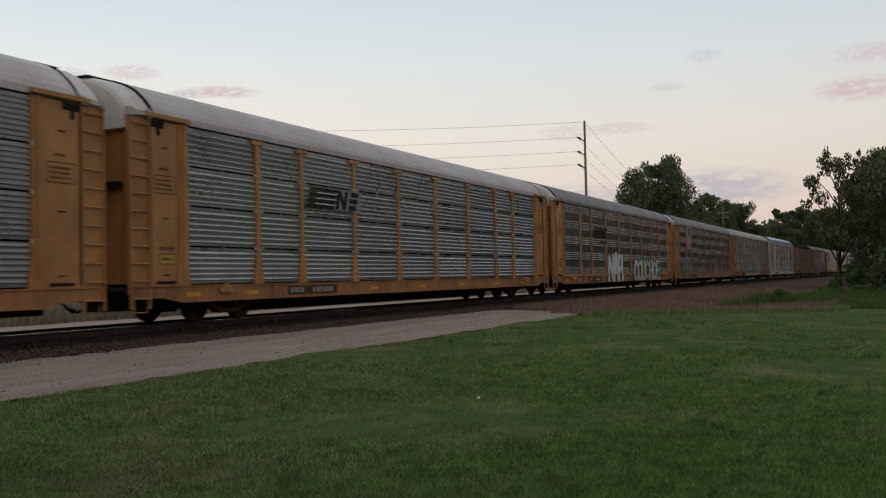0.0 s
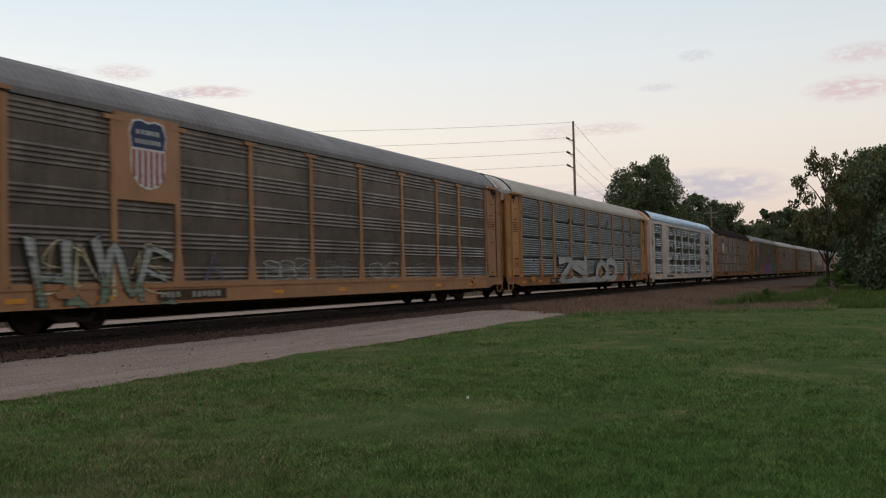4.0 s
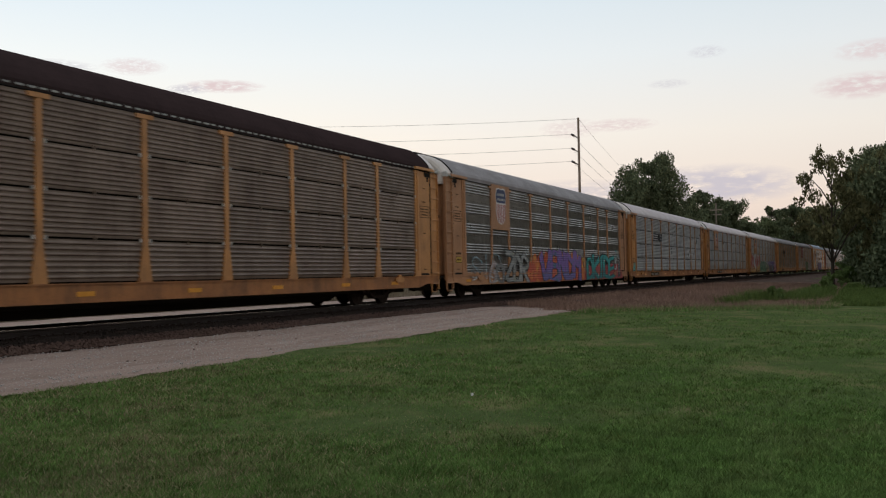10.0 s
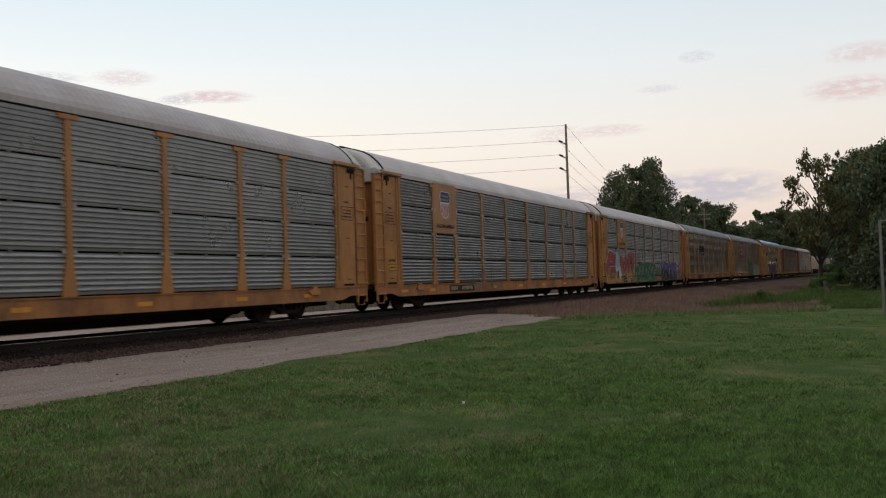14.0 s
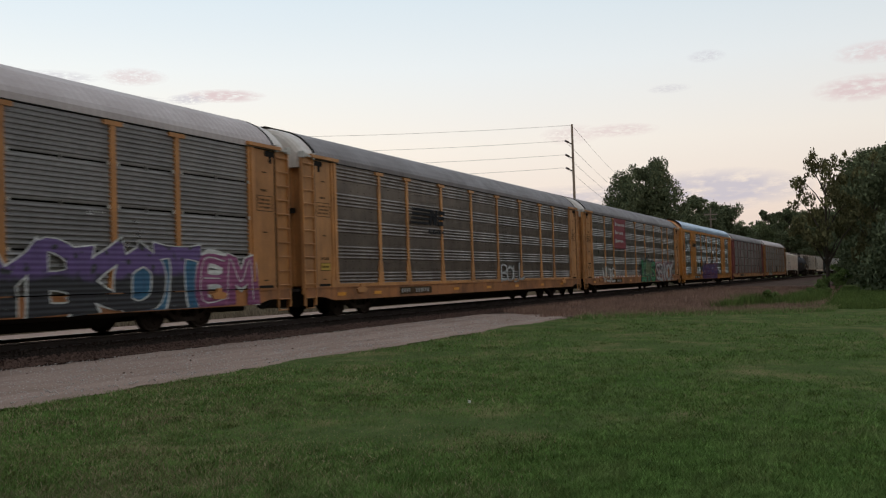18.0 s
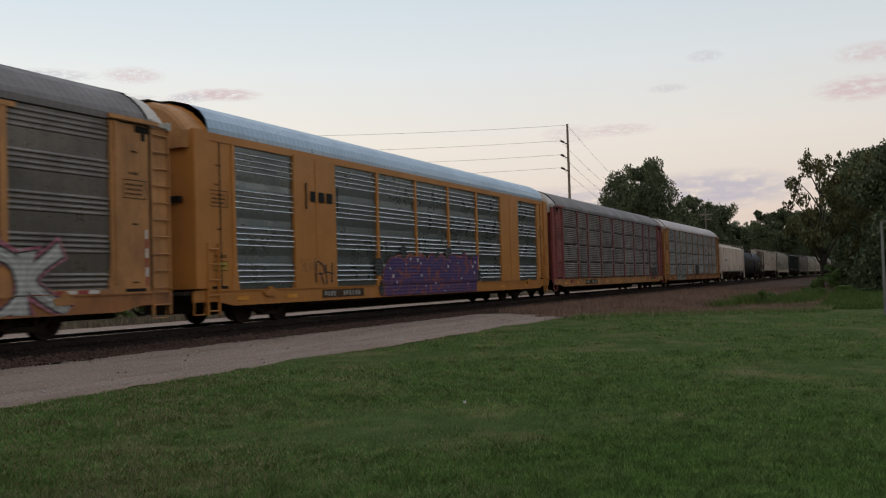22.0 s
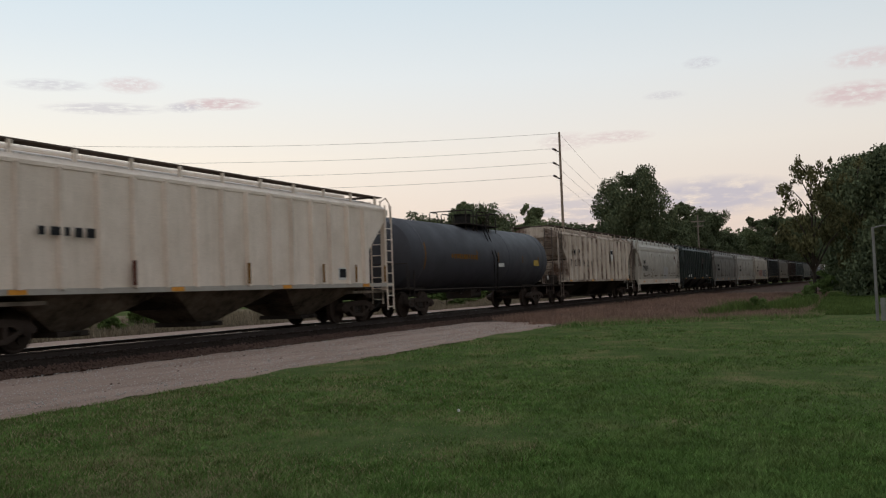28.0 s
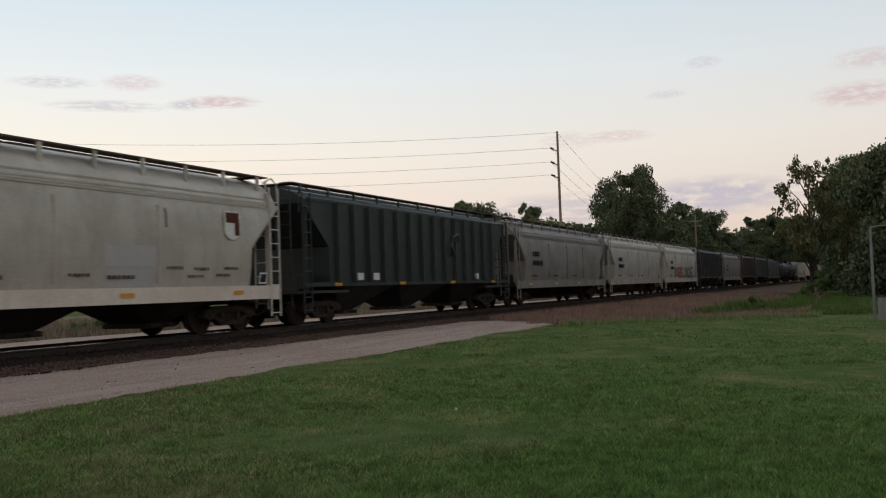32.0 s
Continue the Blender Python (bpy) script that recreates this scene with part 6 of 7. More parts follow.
    c = autorack(14, GREYSHEET, YELLOW, ROOF_WHITE, label="last yellow autorack car with grey ribbed panels")
    graffiti_blob(c, 5.3, 8.9, 0.5, 1.2, F_SCRAWL, 31, y=-1.568, bumps=5, rough=0.3)
    tag(c, "RE", 4.4, 5.2, 0.7, 1.3, G_PINK)
    tag(c, "MI", 8.6, 9.4, 0.7, 1.5, G_PINK)
    graffiti_word(c, "PAOS", 5.2, 8.9, 0.55, 1.66, F_SCRAWL, G_BLACK, bold=0.01, wild=0.14, rim=0.05, crowd=1.25, tilt=0.2, label="pale letters sprayed on the side")
    graffiti_blob(c, 13.75, 16.1, 0.95, 1.85, G_BLACK, 33, y=-1.545, bumps=3, rough=0.08, label="black painted-over patch")
    for i, u in enumerate((3.0, 4.0, 6.9)):
        pierced(c, u, 2.60, i + 120)
    red_emblem(c, 19.7 - HALF, 22.2 - HALF, 3.16, 3.38)
    build_freight()


def emblem_stripes(car, dark=False):
    """A faded black and white emblem of speed lines and two block letters, as plain shapes."""
    e = part("emblem", Shape().box(-7.1, -7.08, -1.545, -1.525, 3.0, 3.1), INKK, car, label="faded black emblem with speed lines")
    ink = INKK
    for i in range(4):
        part("speed_line", Shape().box(-7.0 + 0.06 * i, -5.55 + 0.1 * i, -1.552, -1.54, 3.05 + i * 0.16, 3.13 + i * 0.16), ink, e)
        if not dark and i < 3:
            part("pale_line", Shape().box(-6.6 + 0.06 * i, -5.6 + 0.1 * i, -1.55, -1.54, 3.135 + i * 0.16, 3.165 + i * 0.16), INKW, e)
    if not dark:
        part("pale_patch", Shape().prism([(-5.62, 3.02), (-4.10, 3.02), (-3.98, 3.63), (-5.45, 3.63)], -1.548, -1.535, "y"), DIMW, e)
    n = Shape().prism([(-5.5, 3.05), (-5.32, 3.05), (-5.25, 3.4), (-5.1, 3.05), (-4.9, 3.05), (-4.75, 3.6), (-4.93, 3.6), (-5.0, 3.3), (-5.15, 3.6), (-5.35, 3.6)], -1.552, -1.54, "y")
    part("emblem_block", n, ink, e)
    part("emblem_block", Shape().box(-4.75, -4.3, -1.552, -1.54, 3.05, 3.2).box(-4.7, -4.2, -1.552, -1.54, 3.26, 3.40).box(-4.6, -4.12, -1.552, -1.54, 3.46, 3.6), ink, e)
    if dark:
        stencil_bars("emblem_lettering", -5.6, -4.2, 2.72, 2.88, 8, -1.553, ink, e, 4)


def hopper_lettering(car, l, mark, number, text=True, wide=False):
    h = l / 2
    if text:
        if wide:
            for ch, x, z in [("M", 3.05, 2.62), ("P", 4.07, 2.62)] + [(ch, 2.42 + 0.86 * i, 2.02) for i, ch in enumerate(number)]:
                part("car_lettering", glyphs(ch, 0.36, "LEFT", 0.015), INKK, car, (-h + x, -1.632, z))
            return
        part("reporting_mark", glyphs(mark, 0.32, "LEFT", 0.012, 1.3), INKK, car, (-h + 2.5, -1.60, 2.30))
        part("car_number", glyphs(number, 0.36, "LEFT", 0.012, 1.15), INKK, car, (-h + 2.2, -1.605, 1.84))
    else:
        stencil_bars("reporting_mark", -h + 3.0, -h + 4.2, 2.4, 2.65, 4, -1.605, INKK, car, 3)
        stencil_bars("car_number", -h + 3.0, -h + 4.6, 1.95, 2.2, 6, -1.605, INKK, car, 4)
    for i in range(3):
        stencil_bars("stencilled_data", -h + 3.0 + i * 3.6, -h + 3.9 + i * 3.6, 1.40, 1.48, 6, flow_y(1.44) - 0.02, DIMK, car, i)


def build_freight():
    ribp = weathered("worn_rib_paint", (0.68, 0.59, 0.50), (0.24, 0.16, 0.11), 0.35, 0.65)
    white = weathered("off_white_hopper_paint", (0.74, 0.63, 0.54), (0.42, 0.33, 0.25), 0.45, 0.6)
    rusty = weathered("rust_stained_white_paint", (0.48, 0.395, 0.325), (0.095, 0.055, 0.040), 0.85, 0.7, lo=0.47, hi=0.63)
    grey = weathered("light_grey_hopper_paint", (0.50, 0.45, 0.385), (0.23, 0.19, 0.155), 0.5, 0.55)
    grey2 = weathered("dull_grey_hopper_paint", (0.20, 0.18, 0.16), (0.10, 0.08, 0.07), 0.5, 0.6)
    bright = weathered("white_hopper_paint", (0.38, 0.345, 0.305), (0.20, 0.17, 0.145), 0.5, 0.55)
    green = weathered("dark_green_paint", (0.011, 0.019, 0.015), (0.016, 0.016, 0.014), 0.5, 0.55)
    brown = weathered("brown_oxide_paint", (0.055, 0.035, 0.028), (0.03, 0.02, 0.017), 0.5, 0.65)
    dark = weathered("blackened_paint", (0.03, 0.028, 0.026), (0.018, 0.016, 0.015), 0.5, 0.6)
    teal = weathered("grey_green_paint", (0.06, 0.072, 0.07), (0.035, 0.035, 0.032), 0.5, 0.6)
    low = weathered("grimy_pocket_paint", (0.20, 0.16, 0.125), (0.022, 0.018, 0.015), 0.95, 0.75)
    tankm = weathered("black_tank_paint", (0.032, 0.031, 0.041), (0.042, 0.039, 0.043), 0.4, 0.66)
    soot = weathered("sooty_pocket_paint", (0.060, 0.048, 0.040), (0.020, 0.017, 0.015), 0.8, 0.8)
    s = GAP0 + LEN * 15
    c = hopper(s, 19.2, False, white, low, "off-white ribbed covered hopper car", sill=bright)
    stencil_bars("stencilled_data", -6.5, -4.9, 2.3, 2.5, 5, -1.60, INKK, c, 2)
    p = part("data_plate", Shape().box(5.35, 5.85, -1.512, -1.50, 1.38, 1.76), INKW, c, label="pale plate with a dark centre")
    part("plate_centre", Shape().box(5.4, 5.8, -1.517, -1.512, 1.45, 1.72), INKK, p)
    for u in (-3.9, 0.4, 4.2, 6.2, 8.2):
        part("rust_mark", Shape().box(u, u + 0.13, -1.626, -1.62, 1.3, 1.85), BROWN_INK if u < 0 else AMBERDULL, c)
    tank(s + 19.4, 18.45, tankm, "black tank car with a dome platform and rails")
    c = hopper(s + 37.85, 18.95, False, rusty, soot, "rust-streaked white ribbed hopper car with black numbers", rib_mat=ribp, ladder_mat=GRATING)
    hopper_lettering(c, 18.95, "M P", "723036", wide=True)
    part("shield", plate([(x * 0.5, z * 0.5) for x, z in shield_shape(1.2, 1.5)], -1.637, -1.63, (2.28, 2.35)), INKW, c, label="small white shield emblem")
    part("shield_top", Shape().box(2.02, 2.54, -1.642, -1.637, 2.82, 3.05), INKK, c)
    c = hopper(s + 56.8, 17.5, True, grey, soot, "light grey smooth-sided hopper car with black numbers", sill=white)
    hopper_lettering(c, 17.4, "MP", "718207")
    graffiti_word(c, "SP", 4.7, 6.3, 1.30, 1.95, DIMK, None, half=8.75, y=-1.598, bold=-0.05, wild=0.06, label="thin black hand-drawn letters")
    for i, (u, z) in enumerate(((-6.2, 1.55), (-6.0, 1.40), (-4.6, 1.48), (0.4, 1.45), (3.4, 1.62), (4.4, 1.60), (5.6, 1.62), (4.2, 1.42), (5.3, 1.45))):
        stencil_bars("stencilled_data", u, u + 0.62, z, z + 0.07, 5, flow_y(z) - 0.012, DIMK, c, i + 30)
    p = part("data_plate", skin(7.2, 7.55, 1.25, 1.55, 0.008), INKW, c, label="pale plate with a dark centre")
    part("plate_centre", skin(7.24, 7.51, 1.29, 1.51, 0.012), INKK, p)
    part("dark_scratch", skin(3.35, 3.41, 2.6, 3.05, 0.006), DIMK, c)
    part("shield", plate([(x * 0.6, z * 0.5) for x, z in shield_shape(1.2, 1.5)], -1.612, -1.60, (5.9, 2.38)), INKW, c, label="worn shield emblem")
    part("shield_top", Shape().box(5.62, 6.18, -1.616, -1.612, 2.82, 3.08).box(6.0, 6.2, -1.616, -1.612, 2.5, 2.84), BROWN_INK, c)
    part("grey_patch", skin(1.4, 3.0, 1.22, 2.15), weathered("blue_grey_touch_up", (0.38, 0.36, 0.36), (0.28, 0.25, 0.23), 0.4, 0.6), c)
    c = hopper(s + 74.3, 18.8, False, green, dark, "dark green ribbed hopper car")
    for x in (-5.6, -4.5, 4.6):
        part("white_label", Shape().box(x, x + 0.4, -1.607, -1.60, 1.32, 1.55), INKW, c)
    part("emblem_arc", Shape().tube([(2.5, -1.6, 2.3), (2.2, -1.6, 2.6), (2.4, -1.6, 3.0), (2.8, -1.6, 3.1), (2.9, -1.6, 2.8)], 0.06, 5), brown, c)
    x = s + 93.1
    spec = [(18.1, True, grey2, None), (18.5, True, bright, None), (17.2, True, grey, "AERO"), (17.0, False, dark, None), (16.6, True, grey2, None),
            (15.6, False, brown, None), (15.6, False, teal, None), (20.0, True, teal, None), (18.0, None, tankm, None), (18.0, None, tankm, None),
            (18.2, True, bright, None), (18.2, False, white, None), (18.0, False, dark, None), (18.0, True, grey2, None), (18.0, False, brown, None), (18.0, True, grey, None),
            (18.0, False, dark, None), (18.0, True, grey2, None)]
    for i, (l, kind, mat, word) in enumerate(spec):
        if kind is None:
            tank(x, l, mat, "black tank car far down the train")
        else:
            name = {True: "smooth-sided", False: "ribbed"}[kind]
            c = hopper(x, l, kind, mat, (low if i in (1, 2, 10) else soot) if mat is not dark else dark, f"weathered {name} covered hopper car, {mat.name.split('_')[0]} paint")
            if i in (0, 1, 2, 4):
                hopper_lettering(c, l, "", "", False)
            if word:
                graffiti_word(c, "NEK", 5.5, 9.6, 1.25, 2.1, G_RED, None, half=9.2, bold=0.05, y=-1.60, label="red graffiti letters")
                graffiti_word(c, "SOE", 10.2, 14.6, 1.25, 2.1, G_DULL, G_GREYW, half=9.2, bold=0.06, y=-1.60, label="blue and white graffiti letters")
        x += l


ORANGE_NEW = weathered("orange_yellow_paint", (0.47, 0.185, 0.032), (0.22, 0.09, 0.03), 0.35, 0.5)
BROWN_INK = plain("worn_maroon_ink", (0.10, 0.04, 0.03), 0.7)
build_train()


# ---- poles and wires ----
WOODP = weathered("grey_pole_wood", (0.23, 0.18, 0.14), (0.12, 0.09, 0.07), 0.5, 0.9)
WOODP2 = weathered("pale_pole_wood", (0.27, 0.22, 0.18), (0.16, 0.12, 0.10), 0.5, 0.9)
WIREM = plain("dark_wire", (0.16, 0.155, 0.155), 0.5, 0.3)
INSUL = plain("dark_insulator", (0.06, 0.04, 0.035), 0.3)


def utility_pole(x, y, top, arms, label, side=(0.0, 1.0), lean=0.0, wood=None):
    p = tagged(new("utility_pole"), label, "utility pole", "utility poles along the railway")
    p.location = (x, y, 0)
    part("pole", Shape().tube([(0, 0, -0.3), (lean * 0.5, 0, top * 0.5), (lean, 0, top)], 0.17, 10, 0.11), wood or WOODP, p)
    tips = []
    for kind, z in arms:
        if kind == "stub":
            v = Vector((side[0], side[1], 0)) * 0.85
            part("insulator", Shape().tube([(lean, 0, z - 0.35), (lean + v.x, v.y, z)], 0.06, 8), INSUL, p)
            part("insulator", Shape().tube([(lean + v.x * 0.6, v.y * 0.6, z - 0.12), (lean + v.x, v.y, z)], 0.11, 8), INSUL, p)
            tips.append((x + lean + v.x, y + v.y, z))
        elif kind == "top":
            tips.append((x + lean, y, z))
        else:
            part("crossarm", Shape().box(-0.06, 0.06, -kind, kind, z - 0.08, z + 0.08), wood or WOODP, p)
            for k in (-1, -0.4, 0.4, 1):
                part("pin_insulator", Shape().lathe([(z + 0.06, 0.05), (z + 0.24, 0.06), (z + 0.3, 0.03)], 8, "z", (0, k * (kind - 0.12), 0)), INSUL, p)
    return p, tips


def wire(a, b, sag, r=0.03):
    pts = []
    for i in range(17):
        t = i / 16
        pts.append((a[0] + (b[0] - a[0]) * t, a[1] + (b[1] - a[1]) * t, a[2] + (b[2] - a[2]) * t - 4 * sag * t * (1 - t)))
    return tagged(part("power_line", Shape().tube(pts, r, 5), WIREM), "thin dark power line sagging between poles", "power line", "power lines")


MAIN = [("top", 16.9), ("stub", 15.3), ("stub", 13.9), ("stub", 12.6)]
side = (-0.75, 0.66)
_, t1 = utility_pole(92.0, 26.46, 17.0, MAIN, "tall grey wooden power pole with three side insulators", side)
_, t0 = utility_pole(65.4, 73.9, 17.0, MAIN, "tall grey wooden power pole behind the train", side)
_, t2 = utility_pole(215.0, 42.5, 17.0, MAIN, "tall wooden power pole among the trees", side)
for a, b in zip(t1, t0):
    wire(a, b, 0.7, 0.014)
for a, b in zip(t1, t2):
    wire(a, b, 1.2, 0.014)
utility_pole(165.0, 23.9, 12.7, [(1.1, 11.6), (0.9, 10.8)], "pale wooden pole with two crossarms beside the track", wood=WOODP2)
utility_pole(235.0, 22.0, 14.0, [(1.2, 13.6)], "distant pale wooden pole beside the track", wood=WOODP2)

# lamp post with a low cabinet in the yard
POSTM = weathered("grey_post_paint", (0.26, 0.245, 0.23), (0.07, 0.06, 0.055), 0.5, 0.75)
lp = tagged(new("lamp_post"), "slim grey lamp post with a short arm in the yard", "lamp post")
lp.location = (36.1, -0.66, 0.0)
part("post", Shape().tube([(0, 0, 0), (0, 0, 3.24)], 0.055, 10, 0.045), POSTM, lp)
part("arm", Shape().tube([(0, 0, 3.2), (0, -0.3, 3.26), (0, -0.75, 3.24)], 0.025, 8), POSTM, lp)
part("lamp_head", Shape().box(-0.08, 0.08, -1.05, -0.6, 3.17, 3.25, 0.02), POSTM, lp)
cab = tagged(new("yard_fence"), "weathered grey board fence panel beside the lamp post", "fence")
cab.location = (36.0, -0.75, 0)
for i in range(7):
    part("board", shared("board", lambda: Shape().box(-0.02, 0.02, -0.075, 0.075, 0.0, 0.78, 0.006)), POSTM, cab, (0, -0.1 - 0.16 * i, 0))
part("rail", Shape().box(0.02, 0.06, -1.2, 0.0, 0.55, 0.63), POSTM, cab)

# ---- trees ----
BARK = weathered("tree_bark", (0.075, 0.06, 0.048), (0.03, 0.025, 0.02), 0.5, 0.95)
LEAF = leaf_material("tree_leaves", (0.078, 0.10, 0.052), (0.155, 0.175, 0.088))
LEAF_DK = leaf_material("dark_tree_leaves", (0.070, 0.088, 0.052), (0.138, 0.154, 0.083))
LEAF_GR = leaf_material("weed_leaves", (0.075, 0.115, 0.038), (0.15, 0.20, 0.07))
LEAF_OL = leaf_material("olive_tree_leaves", (0.07, 0.072, 0.036), (0.165, 0.15, 0.072))


def tree_meshes(name, seed, height, width, clumps, leaves, leaf, base=0.28, gap=1.0, limbs=7, fill=1.0):
    """Trunk with limbs, and a crown of small leaves in uneven clumps at the limbs' ends."""
    rng = np.random.default_rng(seed)
    s = Shape()
    lean = rng.uniform(-0.03, 0.03, 2) * height
    s.tube([(0, 0, -0.3), (lean[0] * 0.2, lean[1] * 0.2, height * 0.25), (lean[0] * 0.6, lean[1] * 0.6, height * 0.55), (lean[0], lean[1], height * 0.86)], 0.022 * height, 9, 0.004 * height)
    cs, rs = [], []
    # the ends of the main limbs, each carrying its own lobe of foliage
    ends = []
    for i in range(limbs):
        t = (i + 0.3 + 0.5 * rng.random()) / limbs
        z = height * (base + 0.06 + (0.88 - base) * t)
        prof = math.sin(PI * min(1, t * 0.80 + 0.17)) ** 0.7
        a = i * 2.4 + rng.uniform(-0.5, 0.5)
        d = width * 0.5 * prof * rng.uniform(0.45, 0.92) * gap
        e = Vector((lean[0] * t + d * math.cos(a), lean[1] * t + d * math.sin(a), z))
        ends.append((e, width * rng.uniform(0.13, 0.24) * (0.7 + 0.45 * prof)))
        z0 = max(height * 0.16, z - d * 0.9)
        s.tube([(lean[0] * z0 / height, lean[1] * z0 / height, z0), (e.x * 0.5, e.y * 0.5, (z0 + z) / 2 + 0.1 * d), tuple(e)], 0.009 * height, 6, 0.002 * height)
    for i in range(clumps):
        e, r = ends[i % limbs]
        w = rng.normal(size=3)
        w /= np.linalg.norm(w)
        q = r * rng.uniform(0.25, 1.0)
        c = (e.x + w[0] * q, e.y + w[1] * q, min(height * 0.985, e.z + w[2] * q * 0.75))
        cs.append(c)
        rs.append(r * rng.uniform(0.28, 0.55) * fill)
    cs, rs = np.array(cs), np.array(rs)
    w = rs ** 2 / (rs ** 2).sum()
    k = rng.choice(len(cs), leaves, p=w)
    d = rng.normal(size=(leaves, 3))
    d /= np.linalg.norm(d, axis=1)[:, None]
    rad = rs[k] * (0.2 + 0.85 * rng.random(leaves) ** 0.5 + 0.35 * rng.random(leaves) ** 6)
    c = cs[k] + d * rad[:, None] * np.array([1, 1, 0.8])
    a = rng.normal(size=(leaves, 3))
    a /= np.linalg.norm(a, axis=1)[:, None]
    b = np.cross(a, rng.normal(size=(leaves, 3)))
    b /= np.linalg.norm(b, axis=1)[:, None]
    sz = leaf * rng.uniform(0.6, 1.4, leaves)[:, None]
    v = np.stack([c - a * sz, c + b * sz * 0.55, c + a * sz, c - b * sz * 0.55], 1).reshape(-1, 3)
    o = 4 * np.arange(leaves)[:, None]
    t = np.concatenate([o + np.array([[0, 1, 2]]), o + np.array([[0, 2, 3]])])
    crown = big_mesh("crown", v, t, None)
    return s.mesh("trunk"), crown


def tree(meshes, x, y, material, label, turn=0.0, scale=1.0, wide=1.0, name="tree", group="trees beside the railway"):
    tr = tagged(new(name), label, "tree" if name == "tree" else name, group)
    tr.location, tr.rotation_euler, tr.scale = (x, y, 0.05), (0, 0, turn), (scale * wide, scale * wide, scale)
    part("trunk", meshes[0], BARK, tr)
    part("crown", meshes[1], material, tr)
    return tr


T_BIG = tree_meshes("big", 3, 17.0, 13.0, 150, 38000, 0.19, 0.34, 1.1, 22, 1.2)
T_ROUND = tree_meshes("round", 5, 12.0, 10.5, 130, 30000, 0.19, 0.06, 1.05, 22, 1.2)
T_TALL = tree_meshes("tall", 8, 15.0, 8.5, 110, 24000, 0.19, 0.08, 1.0, 18)
T_OPEN = tree_meshes("open", 11, 11.5, 9.0, 90, 6500, 0.16, 0.24, 1.15, 17, 0.78)
T_LOOSE = tree_meshes("loose", 23, 13.0, 8.5, 100, 10000, 0.16, 0.12, 1.1, 18, 0.9)
T_DENSE = tree_meshes("dense", 14, 12.0, 11.5, 190, 48000, 0.18, -0.02, 1.05, 34, 1.35)
T_SHRUB = tree_meshes("shrub", 17, 3.0, 4.2, 40, 9000, 0.10, 0.05, 1.0, 4)

tree(T_BIG, 135, 29.0, LEAF_DK, "large dark broadleaf tree with a rounded crown", 0.6, 1.05, 0.70)
for i, (x, y, m, s, w, leafm) in enumerate((
        (146, 25.6, T_ROUND, 0.95, 0.9, LEAF_DK), (155, 28.2, T_TALL, 0.88, 1.0, LEAF_DK), (166, 27.4, T_TALL, 1.04, 0.9, LEAF_DK),
        (178, 25.6, T_ROUND, 1.24, 0.8, LEAF_DK), (194, 27.0, T_TALL, 1.06, 0.75, LEAF), (205, 24.5, T_ROUND, 1.0, 0.9, LEAF_DK),
        (228, 23.5, T_ROUND, 1.12, 0.9, LEAF), (252, 22.6, T_TALL, 1.18, 0.9, LEAF_DK), (278, 20.0, T_TALL, 1.28, 1.0, LEAF_DK),
        (300, 19.0, T_BIG, 1.18, 0.8, LEAF_DK), (330, 17.5, T_TALL, 1.45, 1.1, LEAF_DK), (365, 16, T_BIG, 1.35, 1.0, LEAF_DK), (400, 14, T_BIG, 1.4, 1.2, LEAF_DK),
        (118, 36, T_ROUND, 0.86, 1.0, LEAF), (126, 41, T_TALL, 0.9, 0.8, LEAF), (112, 40.5, T_ROUND, 0.62, 1.0, LEAF), (124, 47, T_ROUND, 1.12, 0.8, LEAF_DK),
        (130, 53, T_TALL, 1.0, 0.9, LEAF), (120, 55, T_ROUND, 1.02, 1.0, LEAF_DK), (112, 60, T_ROUND, 0.7, 1.1, LEAF), (142, 38, T_ROUND, 0.9, 1.2, LEAF_DK),
        (158, 40, T_ROUND, 1.0, 1.3, LEAF_DK), (137, 34, T_ROUND, 0.55, 0.9, LEAF), (128, 24.5, T_ROUND, 0.5, 1.2, LEAF), (120, 30.5, T_ROUND, 0.45, 1.2, LEAF),
        (172, 32, T_ROUND, 1.0, 1.3, LEAF_DK), (100, 66, T_ROUND, 0.6, 1.2, LEAF_DK), (90, 75, T_ROUND, 0.6, 1.3, LEAF))):
    tree(m, x, y, leafm, "leafy tree in the wooded belt behind the track", i * 1.7, s, w)
